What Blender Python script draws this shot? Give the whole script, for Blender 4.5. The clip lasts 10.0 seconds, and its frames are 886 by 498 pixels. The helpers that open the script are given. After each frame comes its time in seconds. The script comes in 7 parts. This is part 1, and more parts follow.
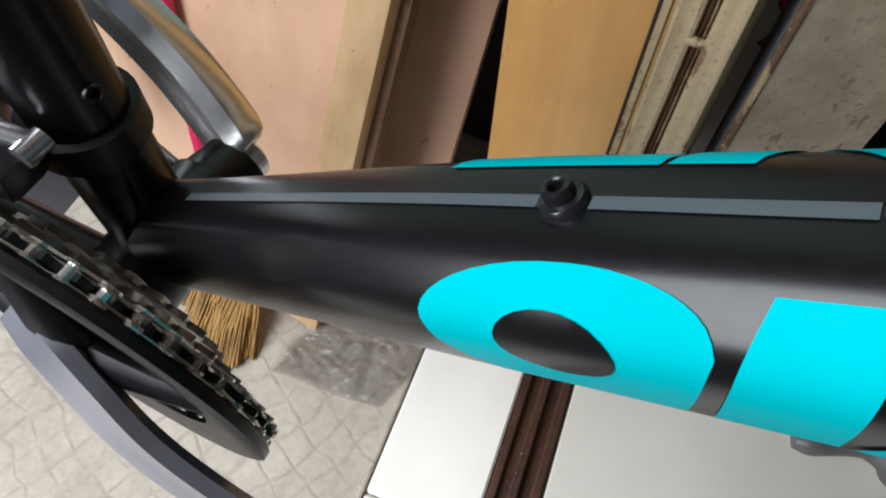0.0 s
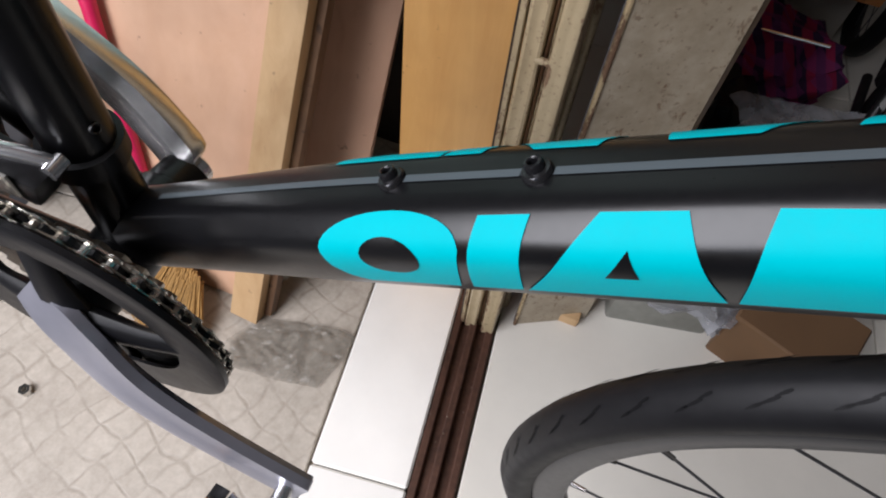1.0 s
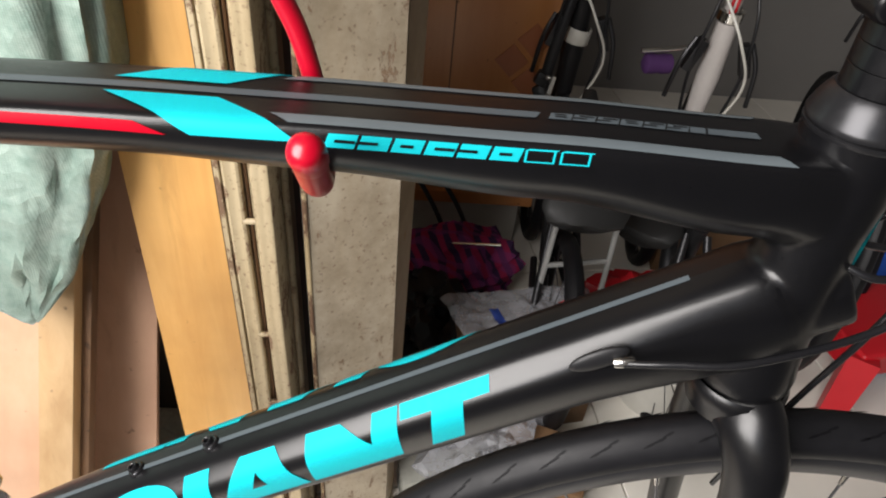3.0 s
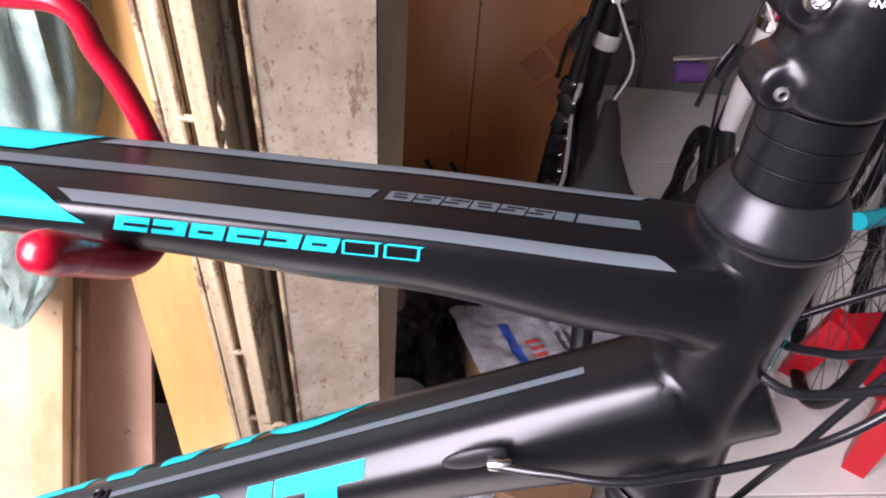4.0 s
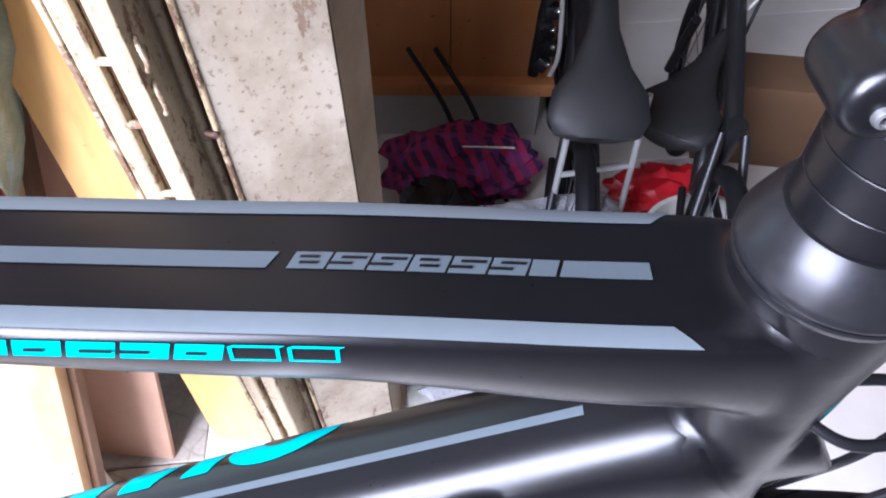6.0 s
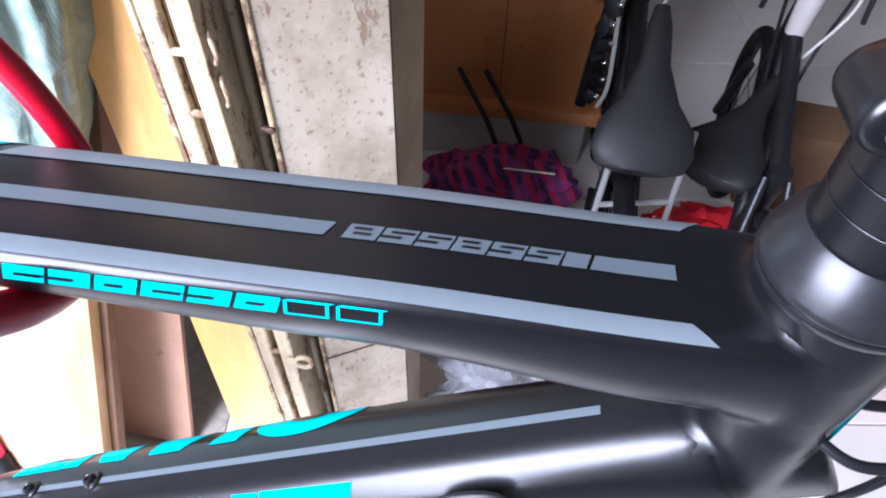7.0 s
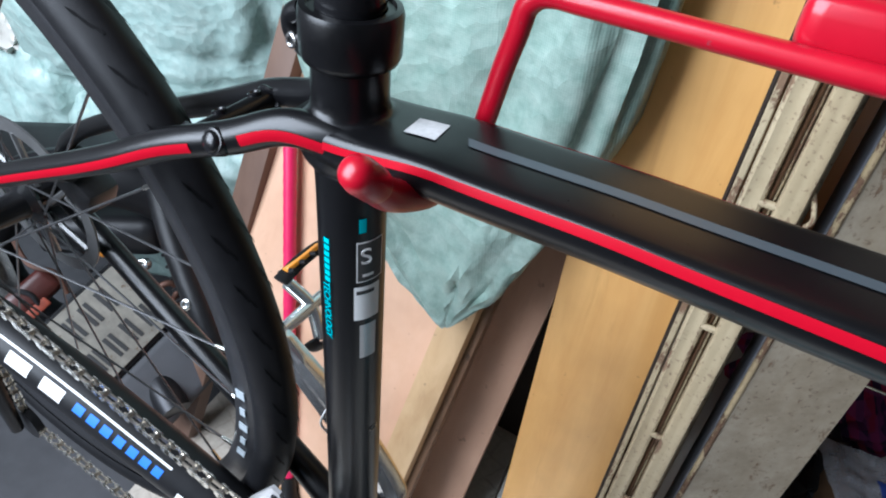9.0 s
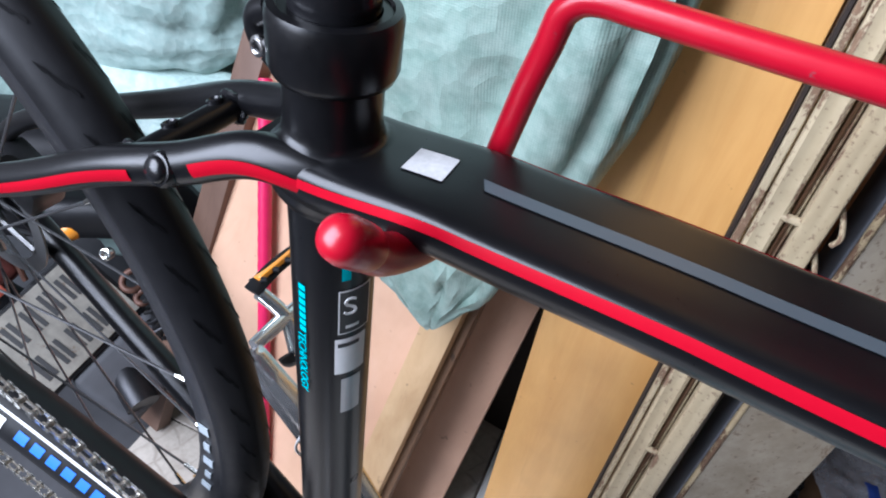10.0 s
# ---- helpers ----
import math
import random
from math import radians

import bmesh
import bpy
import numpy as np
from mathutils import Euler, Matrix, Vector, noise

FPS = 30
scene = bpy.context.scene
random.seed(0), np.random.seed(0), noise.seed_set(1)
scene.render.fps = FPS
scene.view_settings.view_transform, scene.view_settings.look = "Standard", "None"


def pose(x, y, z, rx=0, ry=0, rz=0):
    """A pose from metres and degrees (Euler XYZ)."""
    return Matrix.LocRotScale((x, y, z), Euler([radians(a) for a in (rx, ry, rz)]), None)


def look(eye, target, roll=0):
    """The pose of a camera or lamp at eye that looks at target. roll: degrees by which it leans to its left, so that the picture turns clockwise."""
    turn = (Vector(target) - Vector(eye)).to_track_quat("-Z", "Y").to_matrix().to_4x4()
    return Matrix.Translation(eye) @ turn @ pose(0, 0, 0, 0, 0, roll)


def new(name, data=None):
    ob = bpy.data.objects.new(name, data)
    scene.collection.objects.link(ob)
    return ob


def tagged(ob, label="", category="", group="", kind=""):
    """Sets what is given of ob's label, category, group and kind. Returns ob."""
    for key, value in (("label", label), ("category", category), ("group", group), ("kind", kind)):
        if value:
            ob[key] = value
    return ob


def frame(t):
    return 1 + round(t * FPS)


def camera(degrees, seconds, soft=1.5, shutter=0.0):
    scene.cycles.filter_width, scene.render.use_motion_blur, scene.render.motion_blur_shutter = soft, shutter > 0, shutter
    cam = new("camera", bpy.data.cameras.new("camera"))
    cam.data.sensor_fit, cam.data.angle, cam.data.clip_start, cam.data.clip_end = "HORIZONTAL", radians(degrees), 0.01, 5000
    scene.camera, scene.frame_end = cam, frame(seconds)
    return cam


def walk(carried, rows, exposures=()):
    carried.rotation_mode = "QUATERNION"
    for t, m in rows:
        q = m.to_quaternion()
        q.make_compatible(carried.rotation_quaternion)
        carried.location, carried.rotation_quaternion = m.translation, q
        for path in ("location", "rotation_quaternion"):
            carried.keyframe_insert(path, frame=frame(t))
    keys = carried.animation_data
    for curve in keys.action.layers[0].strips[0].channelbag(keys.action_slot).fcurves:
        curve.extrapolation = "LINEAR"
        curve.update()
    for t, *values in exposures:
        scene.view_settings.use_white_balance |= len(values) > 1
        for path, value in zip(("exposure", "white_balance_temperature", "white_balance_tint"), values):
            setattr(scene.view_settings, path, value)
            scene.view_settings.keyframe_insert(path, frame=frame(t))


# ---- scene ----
cam = camera(68.4, 10.0, 2.0)
PATH = [
    (0, (0.188, -0.082, 0.852), (-0.276, 0.837, -0.863), 1.1),
    (0.5, (0.217, -0.093, 0.888), (-0.109, 0.866, -0.836), 5.6),
    (1, (0.239, -0.14, 0.941), (-0.055, 0.867, -0.762), 6.4),
    (1.5, (0.262, -0.171, 1.022), (-0.127, 0.987, -0.561), 0.4),
    (2, (0.304, -0.182, 1.089), (-0.039, 1.191, -0.325), -0.5),
    (2.5, (0.318, -0.219, 1.129), (0.201, 1.3, -0.166), 3.0),
    (3, (0.343, -0.245, 1.14), (0.461, 1.308, -0.115), 5.9),
    (3.2, (0.352, -0.24, 1.143), (0.476, 1.317, -0.105), 5.5),
    (4.3, (0.465, -0.173, 1.162), (0.333, 1.343, -0.136), 4.3),
    (4.5, (0.482, -0.166, 1.17), (0.31, 1.35, -0.123), 4.2),
    (5, (0.478, -0.145, 1.177), (0.305, 1.295, -0.201), 1.3),
    (5.5, (0.452, -0.108, 1.161), (0.389, 1.209, -0.342), -0.6),
    (5.7, (0.446, -0.1, 1.148), (0.405, 1.159, -0.406), -1.0),
    (6.8, (0.439, -0.107, 1.145), (0.357, 1.138, -0.418), 1.5),
    (7, (0.44, -0.118, 1.151), (0.301, 1.178, -0.366), 1.6),
    (7.5, (0.433, -0.153, 1.152), (0.064, 1.239, -0.236), 4.1),
    (8, (0.379, -0.18, 1.144), (-0.249, 1.177, -0.185), 5.0),
    (8.5, (0.28, -0.197, 1.147), (-0.453, 1.19, -0.094), 6.5),
    (9, (0.163, -0.194, 1.141), (-0.562, 1.163, -0.137), 5.4),
    (9.5, (0.113, -0.179, 1.135), (-0.52, 1.232, -0.132), 7.1),
    (10, (0.125, -0.147, 1.129), (-0.511, 1.198, -0.208), 8.1),
]
EXPOSURES = [(0.0, -0.42, 6050, 8), (1.0, -0.45, 6150, 15), (1.5, -0.5, 6450, 24), (2.0, -0.48, 7050, 30), (3.0, 0.35, 6700, 12), (4.5, 1.3, 5900, 36), (5.5, 1.5, 5500, 24), (7.0, 1.5, 5350, 22), (7.5, 1.6, 5500, 30), (8.0, 0.85, 5500, 22), (8.5, 0.05, 5550, 10), (9.0, -0.08, 5450, 8), (10.0, 0.0, 5400, 14)]
walk(cam, [(t, look(eye, target, roll)) for t, eye, target, roll in PATH], EXPOSURES)

from mathutils import geometry


# ---- light ----
world = bpy.data.worlds.new("daylight")
world.use_nodes = True
scene.world = world
wn = world.node_tree
sky = wn.nodes.new("ShaderNodeTexSky")
sky.sky_type, sky.sun_disc = "NISHITA", False
sky.sun_elevation, sky.sun_rotation = radians(50), radians(200)
wn.links.new(sky.outputs[0], wn.nodes["Background"].inputs[0])
wn.nodes["Background"].inputs[1].default_value = 0.08


def area(name, m, w, h, watts, colour):
    data = bpy.data.lights.new(name, "AREA")
    data.shape, data.size, data.size_y, data.energy, data.color = "RECTANGLE", w, h, watts, colour
    ob = new(name, data)
    ob.matrix_world = m
    return ob


# the street door stands open behind and beside the camera
area("door_daylight", look((-0.84, -1.04, 1.78), (0.0, 0.35, 0.65)), 1.35, 1.70, 117, (1.0, 0.985, 0.97))



# ---- materials ----
def nodes(name):
    m = bpy.data.materials.new(name)
    m.use_nodes = True
    t = m.node_tree
    return m, t, t.nodes["Principled BSDF"]


def add(t, kind, **values):
    n = t.nodes.new(kind)
    for key, value in values.items():
        n.inputs[key.replace("_", " ")].default_value = value
    return n


def ramp(t, source, stops):
    r = t.nodes.new("ShaderNodeValToRGB")
    while len(r.color_ramp.elements) < len(stops):
        r.color_ramp.elements.new(0.5)
    for e, (p, c) in zip(r.color_ramp.elements, stops):
        e.position = p
        e.color = (*c, 1) if len(c) == 3 else c
    t.links.new(source, r.inputs[0])
    return r.outputs[0]


def coords(t, scale=(1, 1, 1), turn=(0, 0, 0)):
    g = t.nodes.new("ShaderNodeTexCoord")
    m = t.nodes.new("ShaderNodeMapping")
    m.inputs["Scale"].default_value = scale
    m.inputs["Rotation"].default_value = [radians(a) for a in turn]
    t.links.new(g.outputs["Object"], m.inputs[0])
    return m.outputs[0]


def noise_tex(t, vec, scale, detail=4, rough=0.6, distortion=0.0):
    n = add(t, "ShaderNodeTexNoise", Scale=scale, Detail=detail, Roughness=rough, Distortion=distortion)
    t.links.new(vec, n.inputs["Vector"])
    return n.outputs[0]


def mix(t, fac, a, b, mode="MIX"):
    n = t.nodes.new("ShaderNodeMix")
    n.data_type, n.blend_type = "RGBA", mode
    for value, slot in ((fac, 0), (a, 6), (b, 7)):
        if hasattr(value, "links"):
            t.links.new(value, n.inputs[slot])
        elif slot == 0:
            n.inputs[0].default_value = value
        else:
            n.inputs[slot].default_value = (*value, 1)
    return n.outputs[2]


def bump(t, bsdf, height, strength, distance):
    b = t.nodes.new("ShaderNodeBump")
    b.inputs["Strength"].default_value, b.inputs["Distance"].default_value = strength, distance
    t.links.new(height, b.inputs["Height"])
    t.links.new(b.outputs[0], bsdf.inputs["Normal"])


def plain(name, colour, rough=0.5, metal=0.0, vary=0.12, scale=60, relief=0.0, coat=0.0, fleck=None, gloss=0.5):
    """A surface with soft variation at two scales, a rough map and fine relief."""
    m, t, b = nodes(name)
    v = coords(t)
    big, fine = noise_tex(t, v, scale * 0.12, 3), noise_tex(t, v, scale, 5)
    lo = tuple(c * (1 - vary) for c in colour)
    hi = tuple(min(1, c * (1 + vary)) for c in colour)
    c1 = ramp(t, big, [(0.3, lo), (0.7, hi)])
    c2 = mix(t, 0.35, c1, ramp(t, fine, [(0.35, lo), (0.65, hi)]))
    if fleck:
        fl = ramp(t, noise_tex(t, v, scale * 0.7, 6, 0.7), [(fleck[0], (0, 0, 0)), (fleck[0] + 0.05, (1, 1, 1))])
        c2 = mix(t, fl, c2, fleck[1])
    t.links.new(c2, b.inputs["Base Color"])
    rr = t.nodes.new("ShaderNodeMapRange")
    rr.inputs["To Min"].default_value, rr.inputs["To Max"].default_value = rough * 0.8, min(1, rough * 1.2)
    t.links.new(fine, rr.inputs["Value"])
    t.links.new(rr.outputs[0], b.inputs["Roughness"])
    b.inputs["Metallic"].default_value = metal
    b.inputs["Coat Weight"].default_value = coat
    b.inputs["Specular IOR Level"].default_value = gloss
    if relief:
        bump(t, b, fine, 0.5, relief)
    return m


def wood(name, pale, dark, grain=(30, 30, 1.2), knots=True, rough=0.55, stain=0.3):
    m, t, b = nodes(name)
    v = coords(t, grain)
    g1 = noise_tex(t, v, 1.6, 6, 0.65, 0.6)
    g2 = noise_tex(t, coords(t, tuple(g * 0.22 for g in grain)), 1.3, 3, 0.5, 1.6)
    c = mix(t, 0.5, ramp(t, g1, [(0.3, dark), (0.7, pale)]), ramp(t, g2, [(0.32, dark), (0.6, pale)]))
    v2 = coords(t)
    blot = noise_tex(t, v2, 5, 4)
    c = mix(t, ramp(t, blot, [(0.42, (0, 0, 0)), (0.75, (stain,) * 3)]), c, tuple(x * 0.55 for x in dark))
    streak = ramp(t, noise_tex(t, coords(t, tuple(g * 0.5 for g in grain)), 2.3, 5, 0.7, 0.8), [(0.60, (0, 0, 0)), (0.72, (0.35,) * 3)])
    c = mix(t, streak, c, tuple(x * 0.7 for x in dark))
    spots = ramp(t, noise_tex(t, v2, 55, 3, 0.5), [(0.70, (0, 0, 0)), (0.76, (0.7,) * 3)])
    c = mix(t, spots, c, tuple(x * 0.35 for x in dark))
    t.links.new(c, b.inputs["Base Color"])
    b.inputs["Roughness"].default_value = rough
    bump(t, b, g1, 0.35, 0.0012)
    return m


def old_paint(name, paint, under, amount=0.6, scale=26, dirt=0.5):
    """Old gloss paint, rubbed and chipped to a rusty ground, with freckles of dirt."""
    m, t, b = nodes(name)
    v = coords(t)
    n1 = noise_tex(t, coords(t, (1, 1, 0.45)), scale, 10, 0.78, 0.2)
    n2 = noise_tex(t, v, scale * 5.0, 3, 0.6)
    n3 = noise_tex(t, coords(t, (16, 16, 2.2)), 1.0, 5, 0.65)
    n4 = noise_tex(t, v, 7.0, 6, 0.7)
    dull = tuple(x * f for x, f in zip(paint, (0.74, 0.66, 0.54)))
    c = mix(t, ramp(t, n3, [(0.36, (0, 0, 0)), (0.72, (0.6,) * 3)]), paint, dull)
    c = mix(t, ramp(t, n4, [(0.45, (0, 0, 0)), (0.75, (dirt,) * 3)]), c, tuple(x * 0.6 for x in dull))
    c = mix(t, ramp(t, n2, [(0.59, (0, 0, 0)), (0.68, (0.7,) * 3)]), c, tuple(x * 1.3 for x in under))
    pt = t.nodes.new("ShaderNodeNewGeometry")
    edge = ramp(t, pt.outputs["Pointiness"], [(0.505, (0, 0, 0)), (0.56, (0.16,) * 3)])
    ad = t.nodes.new("ShaderNodeMath")
    t.links.new(n1, ad.inputs[0])
    t.links.new(edge, ad.inputs[1])
    chips = ramp(t, ad.outputs[0], [(amount, (0, 0, 0)), (amount + 0.03, (1, 1, 1))])
    c = mix(t, chips, c, mix(t, n2, under, tuple(min(1, x * 2.4) for x in under)))
    t.links.new(c, b.inputs["Base Color"])
    t.links.new(ramp(t, chips, [(0, (0.45,) * 3), (1, (0.85,) * 3)]), b.inputs["Roughness"])
    inv = t.nodes.new("ShaderNodeInvert")
    t.links.new(chips, inv.inputs["Color"])
    bump(t, b, mix(t, 0.25, inv.outputs[0], n2), 0.5, 0.0012)
    return m


PAINT = plain("satin_black_paint", (0.0030, 0.0030, 0.0036), 0.30, 0.0, 0.1, 400, gloss=0.37)
GLOSSY = plain("gloss_black", (0.007, 0.007, 0.008), 0.24, 0.0, 0.1, 200, gloss=0.38)
ANODISED = plain("anodised_black", (0.02, 0.02, 0.022), 0.3, 0.6, 0.15, 300)
CYAN = plain("cyan_decal", (0.0, 0.35, 0.40), 0.5, 0.0, 0.03, 300, gloss=0.06)
GREY = plain("grey_decal", (0.056, 0.069, 0.078), 0.4, 0.0, 0.04, 300, gloss=0.35)
EDGEGREY = plain("light_grey_decal", (0.078, 0.094, 0.103), 0.42, 0.0, 0.04, 300)
SILVER = plain("silver_decal", (0.33, 0.37, 0.40), 0.35, 0.0, 0.04, 300)
RED = plain("red_decal", (0.33, 0.001, 0.011), 0.45, 0.0, 0.04, 300, gloss=0.07)
WHITE = plain("white_print", (0.75, 0.75, 0.74), 0.5, 0.0, 0.04, 300)
BLUE = plain("blue_print", (0.03, 0.16, 0.6), 0.5, 0.0, 0.04, 300)
DARKPRINT = plain("black_print", (0.03, 0.03, 0.03), 0.6, 0.0, 0.1, 300)
STICKER = plain("silver_sticker", (0.42, 0.42, 0.43), 0.3, 0.4, 0.06, 300)
RUBBER = plain("tyre_rubber", (0.006, 0.006, 0.007), 0.5, 0.0, 0.25, 90, 0.0002, fleck=(0.78, (0.03, 0.03, 0.03)), gloss=0.2)
RUBBER_MARK = plain("tyre_tread_mark", (0.003, 0.003, 0.0036), 0.6, 0.0, 0.1, 90, gloss=0.11)
DISCSTEEL = plain("disc_steel", (0.20, 0.20, 0.20), 0.45, 0.8, 0.15, 120)
STEEL = plain("bright_steel", (0.62, 0.61, 0.60), 0.22, 1.0, 0.08, 200)
ALLOY = plain("polished_alloy", (0.78, 0.78, 0.79), 0.24, 0.95, 0.05, 40)
GUARDBLACK = plain("black_guard_plastic", (0.005, 0.005, 0.006), 0.4, 0.0, 0.15, 120, gloss=0.25)
GREYARM = plain("grey_anodised_crank", (0.40, 0.40, 0.46), 0.30, 0.7, 0.06, 150)
OILED = plain("oily_chain_steel", (0.42, 0.38, 0.32), 0.3, 0.9, 0.35, 300)
CHAINSTEEL = plain("chain_steel", (0.80, 0.78, 0.72), 0.25, 0.95, 0.2, 300)
DARKMETAL = plain("dark_machined_steel", (0.028, 0.028, 0.03), 0.38, 0.7, 0.2, 200)
REDVINYL = plain("red_dipped_vinyl", (0.35, 0.002, 0.014), 0.30, 0.0, 0.16, 55, coat=0.08, gloss=0.4, fleck=(0.64, (0.16, 0.05, 0.06)))
PINKPLASTIC = plain("pink_plastic", (0.66, 0.015, 0.10), 0.4, 0.0, 0.08, 60)
BRISTLE = plain("straw_bristle", (0.30, 0.165, 0.045), 0.8, 0.0, 0.4, 200)
PLY = wood("pink_plywood", (0.68, 0.44, 0.30), (0.56, 0.33, 0.20), (9, 9, 2.2), stain=0.42)
PLY2 = wood("pink_plywood_strip", (0.62, 0.39, 0.27), (0.48, 0.28, 0.18), (12, 12, 1.4), stain=0.3)
PINE = wood("varnished_pine_board", (0.80, 0.47, 0.165), (0.60, 0.30, 0.08), (22, 22, 1.3), stain=0.36, rough=0.42)
BATTEN = wood("pale_batten", (0.64, 0.44, 0.24), (0.46, 0.28, 0.13), (26, 26, 1.2))
BROWNWOOD = wood("brown_old_wood", (0.16, 0.095, 0.065), (0.10, 0.055, 0.036), (26, 26, 1.2))
# dark brown for a shaded timber side and for shade in narrow gaps
SHADEWOOD = wood("shaded_edge_wood", (0.22, 0.12, 0.06), (0.10, 0.05, 0.025), (26, 26, 1.2))
GATEPAINT = old_paint("cream_gate_paint", (0.47, 0.385, 0.245), (0.11, 0.066, 0.038), 0.685, 42)
PANELPAINT = old_paint("cream_panel_paint", (0.45, 0.39, 0.30), (0.12, 0.08, 0.05), 0.75, 30, 1.0)
LEAFPAINT = old_paint("grimy_leaf_paint", (0.34, 0.26, 0.17), (0.20, 0.135, 0.08), 0.75, 30, 0.9)
EDGEPAINT = old_paint("ochre_edge_paint", (0.46, 0.36, 0.21), (0.08, 0.045, 0.025), 0.66, 40, 0.7)
RUST = plain("rusty_rail", (0.085, 0.04, 0.026), 0.55, 0.4, 0.5, 120, 0.0006, fleck=(0.66, (0.5, 0.45, 0.38)))
# near-black that stands for the shade in deep gaps
GAPDARK = plain("gap_shade_dark", (0.022, 0.014, 0.010), 0.7, 0.2, 0.5, 60)
CABINET = wood("brown_cabinet", (0.54, 0.23, 0.078), (0.40, 0.15, 0.048), (12, 12, 1.0), rough=0.3, stain=0.15)
INLAY = wood("cabinet_inlay", (0.36, 0.12, 0.045), (0.27, 0.08, 0.03), (12, 12, 1.0), rough=0.45, stain=0.1)
STEELGREY = plain("blue_grey_steel", (0.17, 0.18, 0.20), 0.45, 0.3, 0.3, 30)
# white wall and ceiling, coloured dark grey so the back room stays dim
WALL = plain("darkened_white_wall", (0.18, 0.173, 0.165), 0.8, 0.0, 0.06, 20, 0.0006, fleck=(0.74, (0.42, 0.36, 0.28)))
CEIL = plain("darkened_ceiling_paint", (0.13, 0.12, 0.11), 0.9, 0.0, 0.05, 10)
BLACKSOFT = plain("black_plastic", (0.008, 0.008, 0.009), 0.45, 0.0, 0.2, 80, gloss=0.3)
BOLTBLACK = plain("black_oxide_bolt", (0.045, 0.045, 0.048), 0.2, 0.8, 0.1, 200)
SADDLE = plain("saddle_leatherette", (0.009, 0.009, 0.009), 0.5, 0.0, 0.2, 200, 0.0002, gloss=0.3)
REDPLASTIC = plain("red_stool_plastic", (0.45, 0.008, 0.015), 0.4, 0.0, 0.05, 30)
BLUEPLASTIC = plain("blue_stool_plastic", (0.02, 0.09, 0.42), 0.35, 0.0, 0.05, 30)
TEAL = plain("teal_bike_paint", (0.0, 0.32, 0.36), 0.3, 0.0, 0.05, 60)
WHITEPLASTIC = plain("white_plastic", (0.46, 0.445, 0.40), 0.4, 0.0, 0.1, 30)
PURPLE = plain("purple_cloth", (0.05, 0.013, 0.08), 0.8, 0.0, 0.2, 60)
CHROME = plain("scratched_chrome", (0.7, 0.69, 0.66), 0.18, 1.0, 0.1, 100)
PLATEWHITE = plain("dirty_white_plate", (0.22, 0.205, 0.17), 0.6, 0.0, 0.4, 50, fleck=(0.58, (0.11, 0.075, 0.045)))
CREAMTILE = plain("cream_floor_tile", (0.74, 0.71, 0.64), 0.22, 0.0, 0.06, 14, fleck=(0.75, (0.42, 0.38, 0.30)))
STRIPTILE = plain("white_strip_tile", (0.86, 0.84, 0.79), 0.25, 0.0, 0.06, 14, fleck=(0.76, (0.40, 0.34, 0.26)))
GROUT = plain("dirty_grout", (0.20, 0.16, 0.12), 0.9, 0.0, 0.3, 80)
ORANGE = plain("orange_reflector", (0.75, 0.28, 0.02), 0.3, 0.0, 0.1, 100)
CARDBOARD = plain("brown_cardboard", (0.15, 0.082, 0.038), 0.8, 0.0, 0.15, 30)
CONCRETE = plain("grey_concrete_lump", (0.24, 0.24, 0.21), 0.8, 0.0, 0.25, 60, 0.002)


def net_tile():
    """Rough beige tile with a hand-drawn net of incised lines."""
    m, t, b = nodes("incised_beige_tile")
    v = coords(t)
    warp = noise_tex(t, v, 14, 2)
    w = t.nodes.new("ShaderNodeVectorMath")
    w.operation = "SCALE"
    w.inputs["Scale"].default_value = 0.045
    cw = t.nodes.new("ShaderNodeTexNoise")
    cw.inputs["Scale"].default_value = 12
    t.links.new(v, cw.inputs["Vector"])
    t.links.new(cw.outputs["Color"], w.inputs[0])
    a = t.nodes.new("ShaderNodeVectorMath")
    t.links.new(v, a.inputs[0])
    t.links.new(w.outputs[0], a.inputs[1])
    lines = None
    for turn in (28, 118):
        mp = t.nodes.new("ShaderNodeMapping")
        mp.inputs["Rotation"].default_value = (0, 0, radians(turn))
        t.links.new(a.outputs[0], mp.inputs[0])
        wv = add(t, "ShaderNodeTexWave", Scale=8.0, Distortion=2.2, Detail=1.0)
        t.links.new(mp.outputs[0], wv.inputs["Vector"])
        one = ramp(t, wv.outputs[0], [(0.0, (0.36,) * 3), (0.03, (0.18,) * 3), (0.10, (0, 0, 0))])
        lines = one if lines is None else mix(t, 1.0, lines, one, "LIGHTEN")
    worn = ramp(t, noise_tex(t, v, 17, 3), [(0.36, (0.15,) * 3), (0.62, (1, 1, 1))])
    lines = mix(t, 1.0, lines, worn, "MULTIPLY")
    base = ramp(t, noise_tex(t, v, 9, 5), [(0.3, (0.34, 0.30, 0.25)), (0.7, (0.52, 0.47, 0.40))])
    base = mix(t, 0.4, base, ramp(t, noise_tex(t, v, 90, 4), [(0.3, (0.30, 0.26, 0.21)), (0.7, (0.54, 0.49, 0.42))]))
    c = mix(t, lines, base, (0.15, 0.115, 0.085))
    t.links.new(c, b.inputs["Base Color"])
    b.inputs["Roughness"].default_value = 0.55
    inv = t.nodes.new("ShaderNodeInvert")
    t.links.new(lines, inv.inputs["Color"])
    bump(t, b, inv.outputs[0], 0.7, 0.002)
    return m


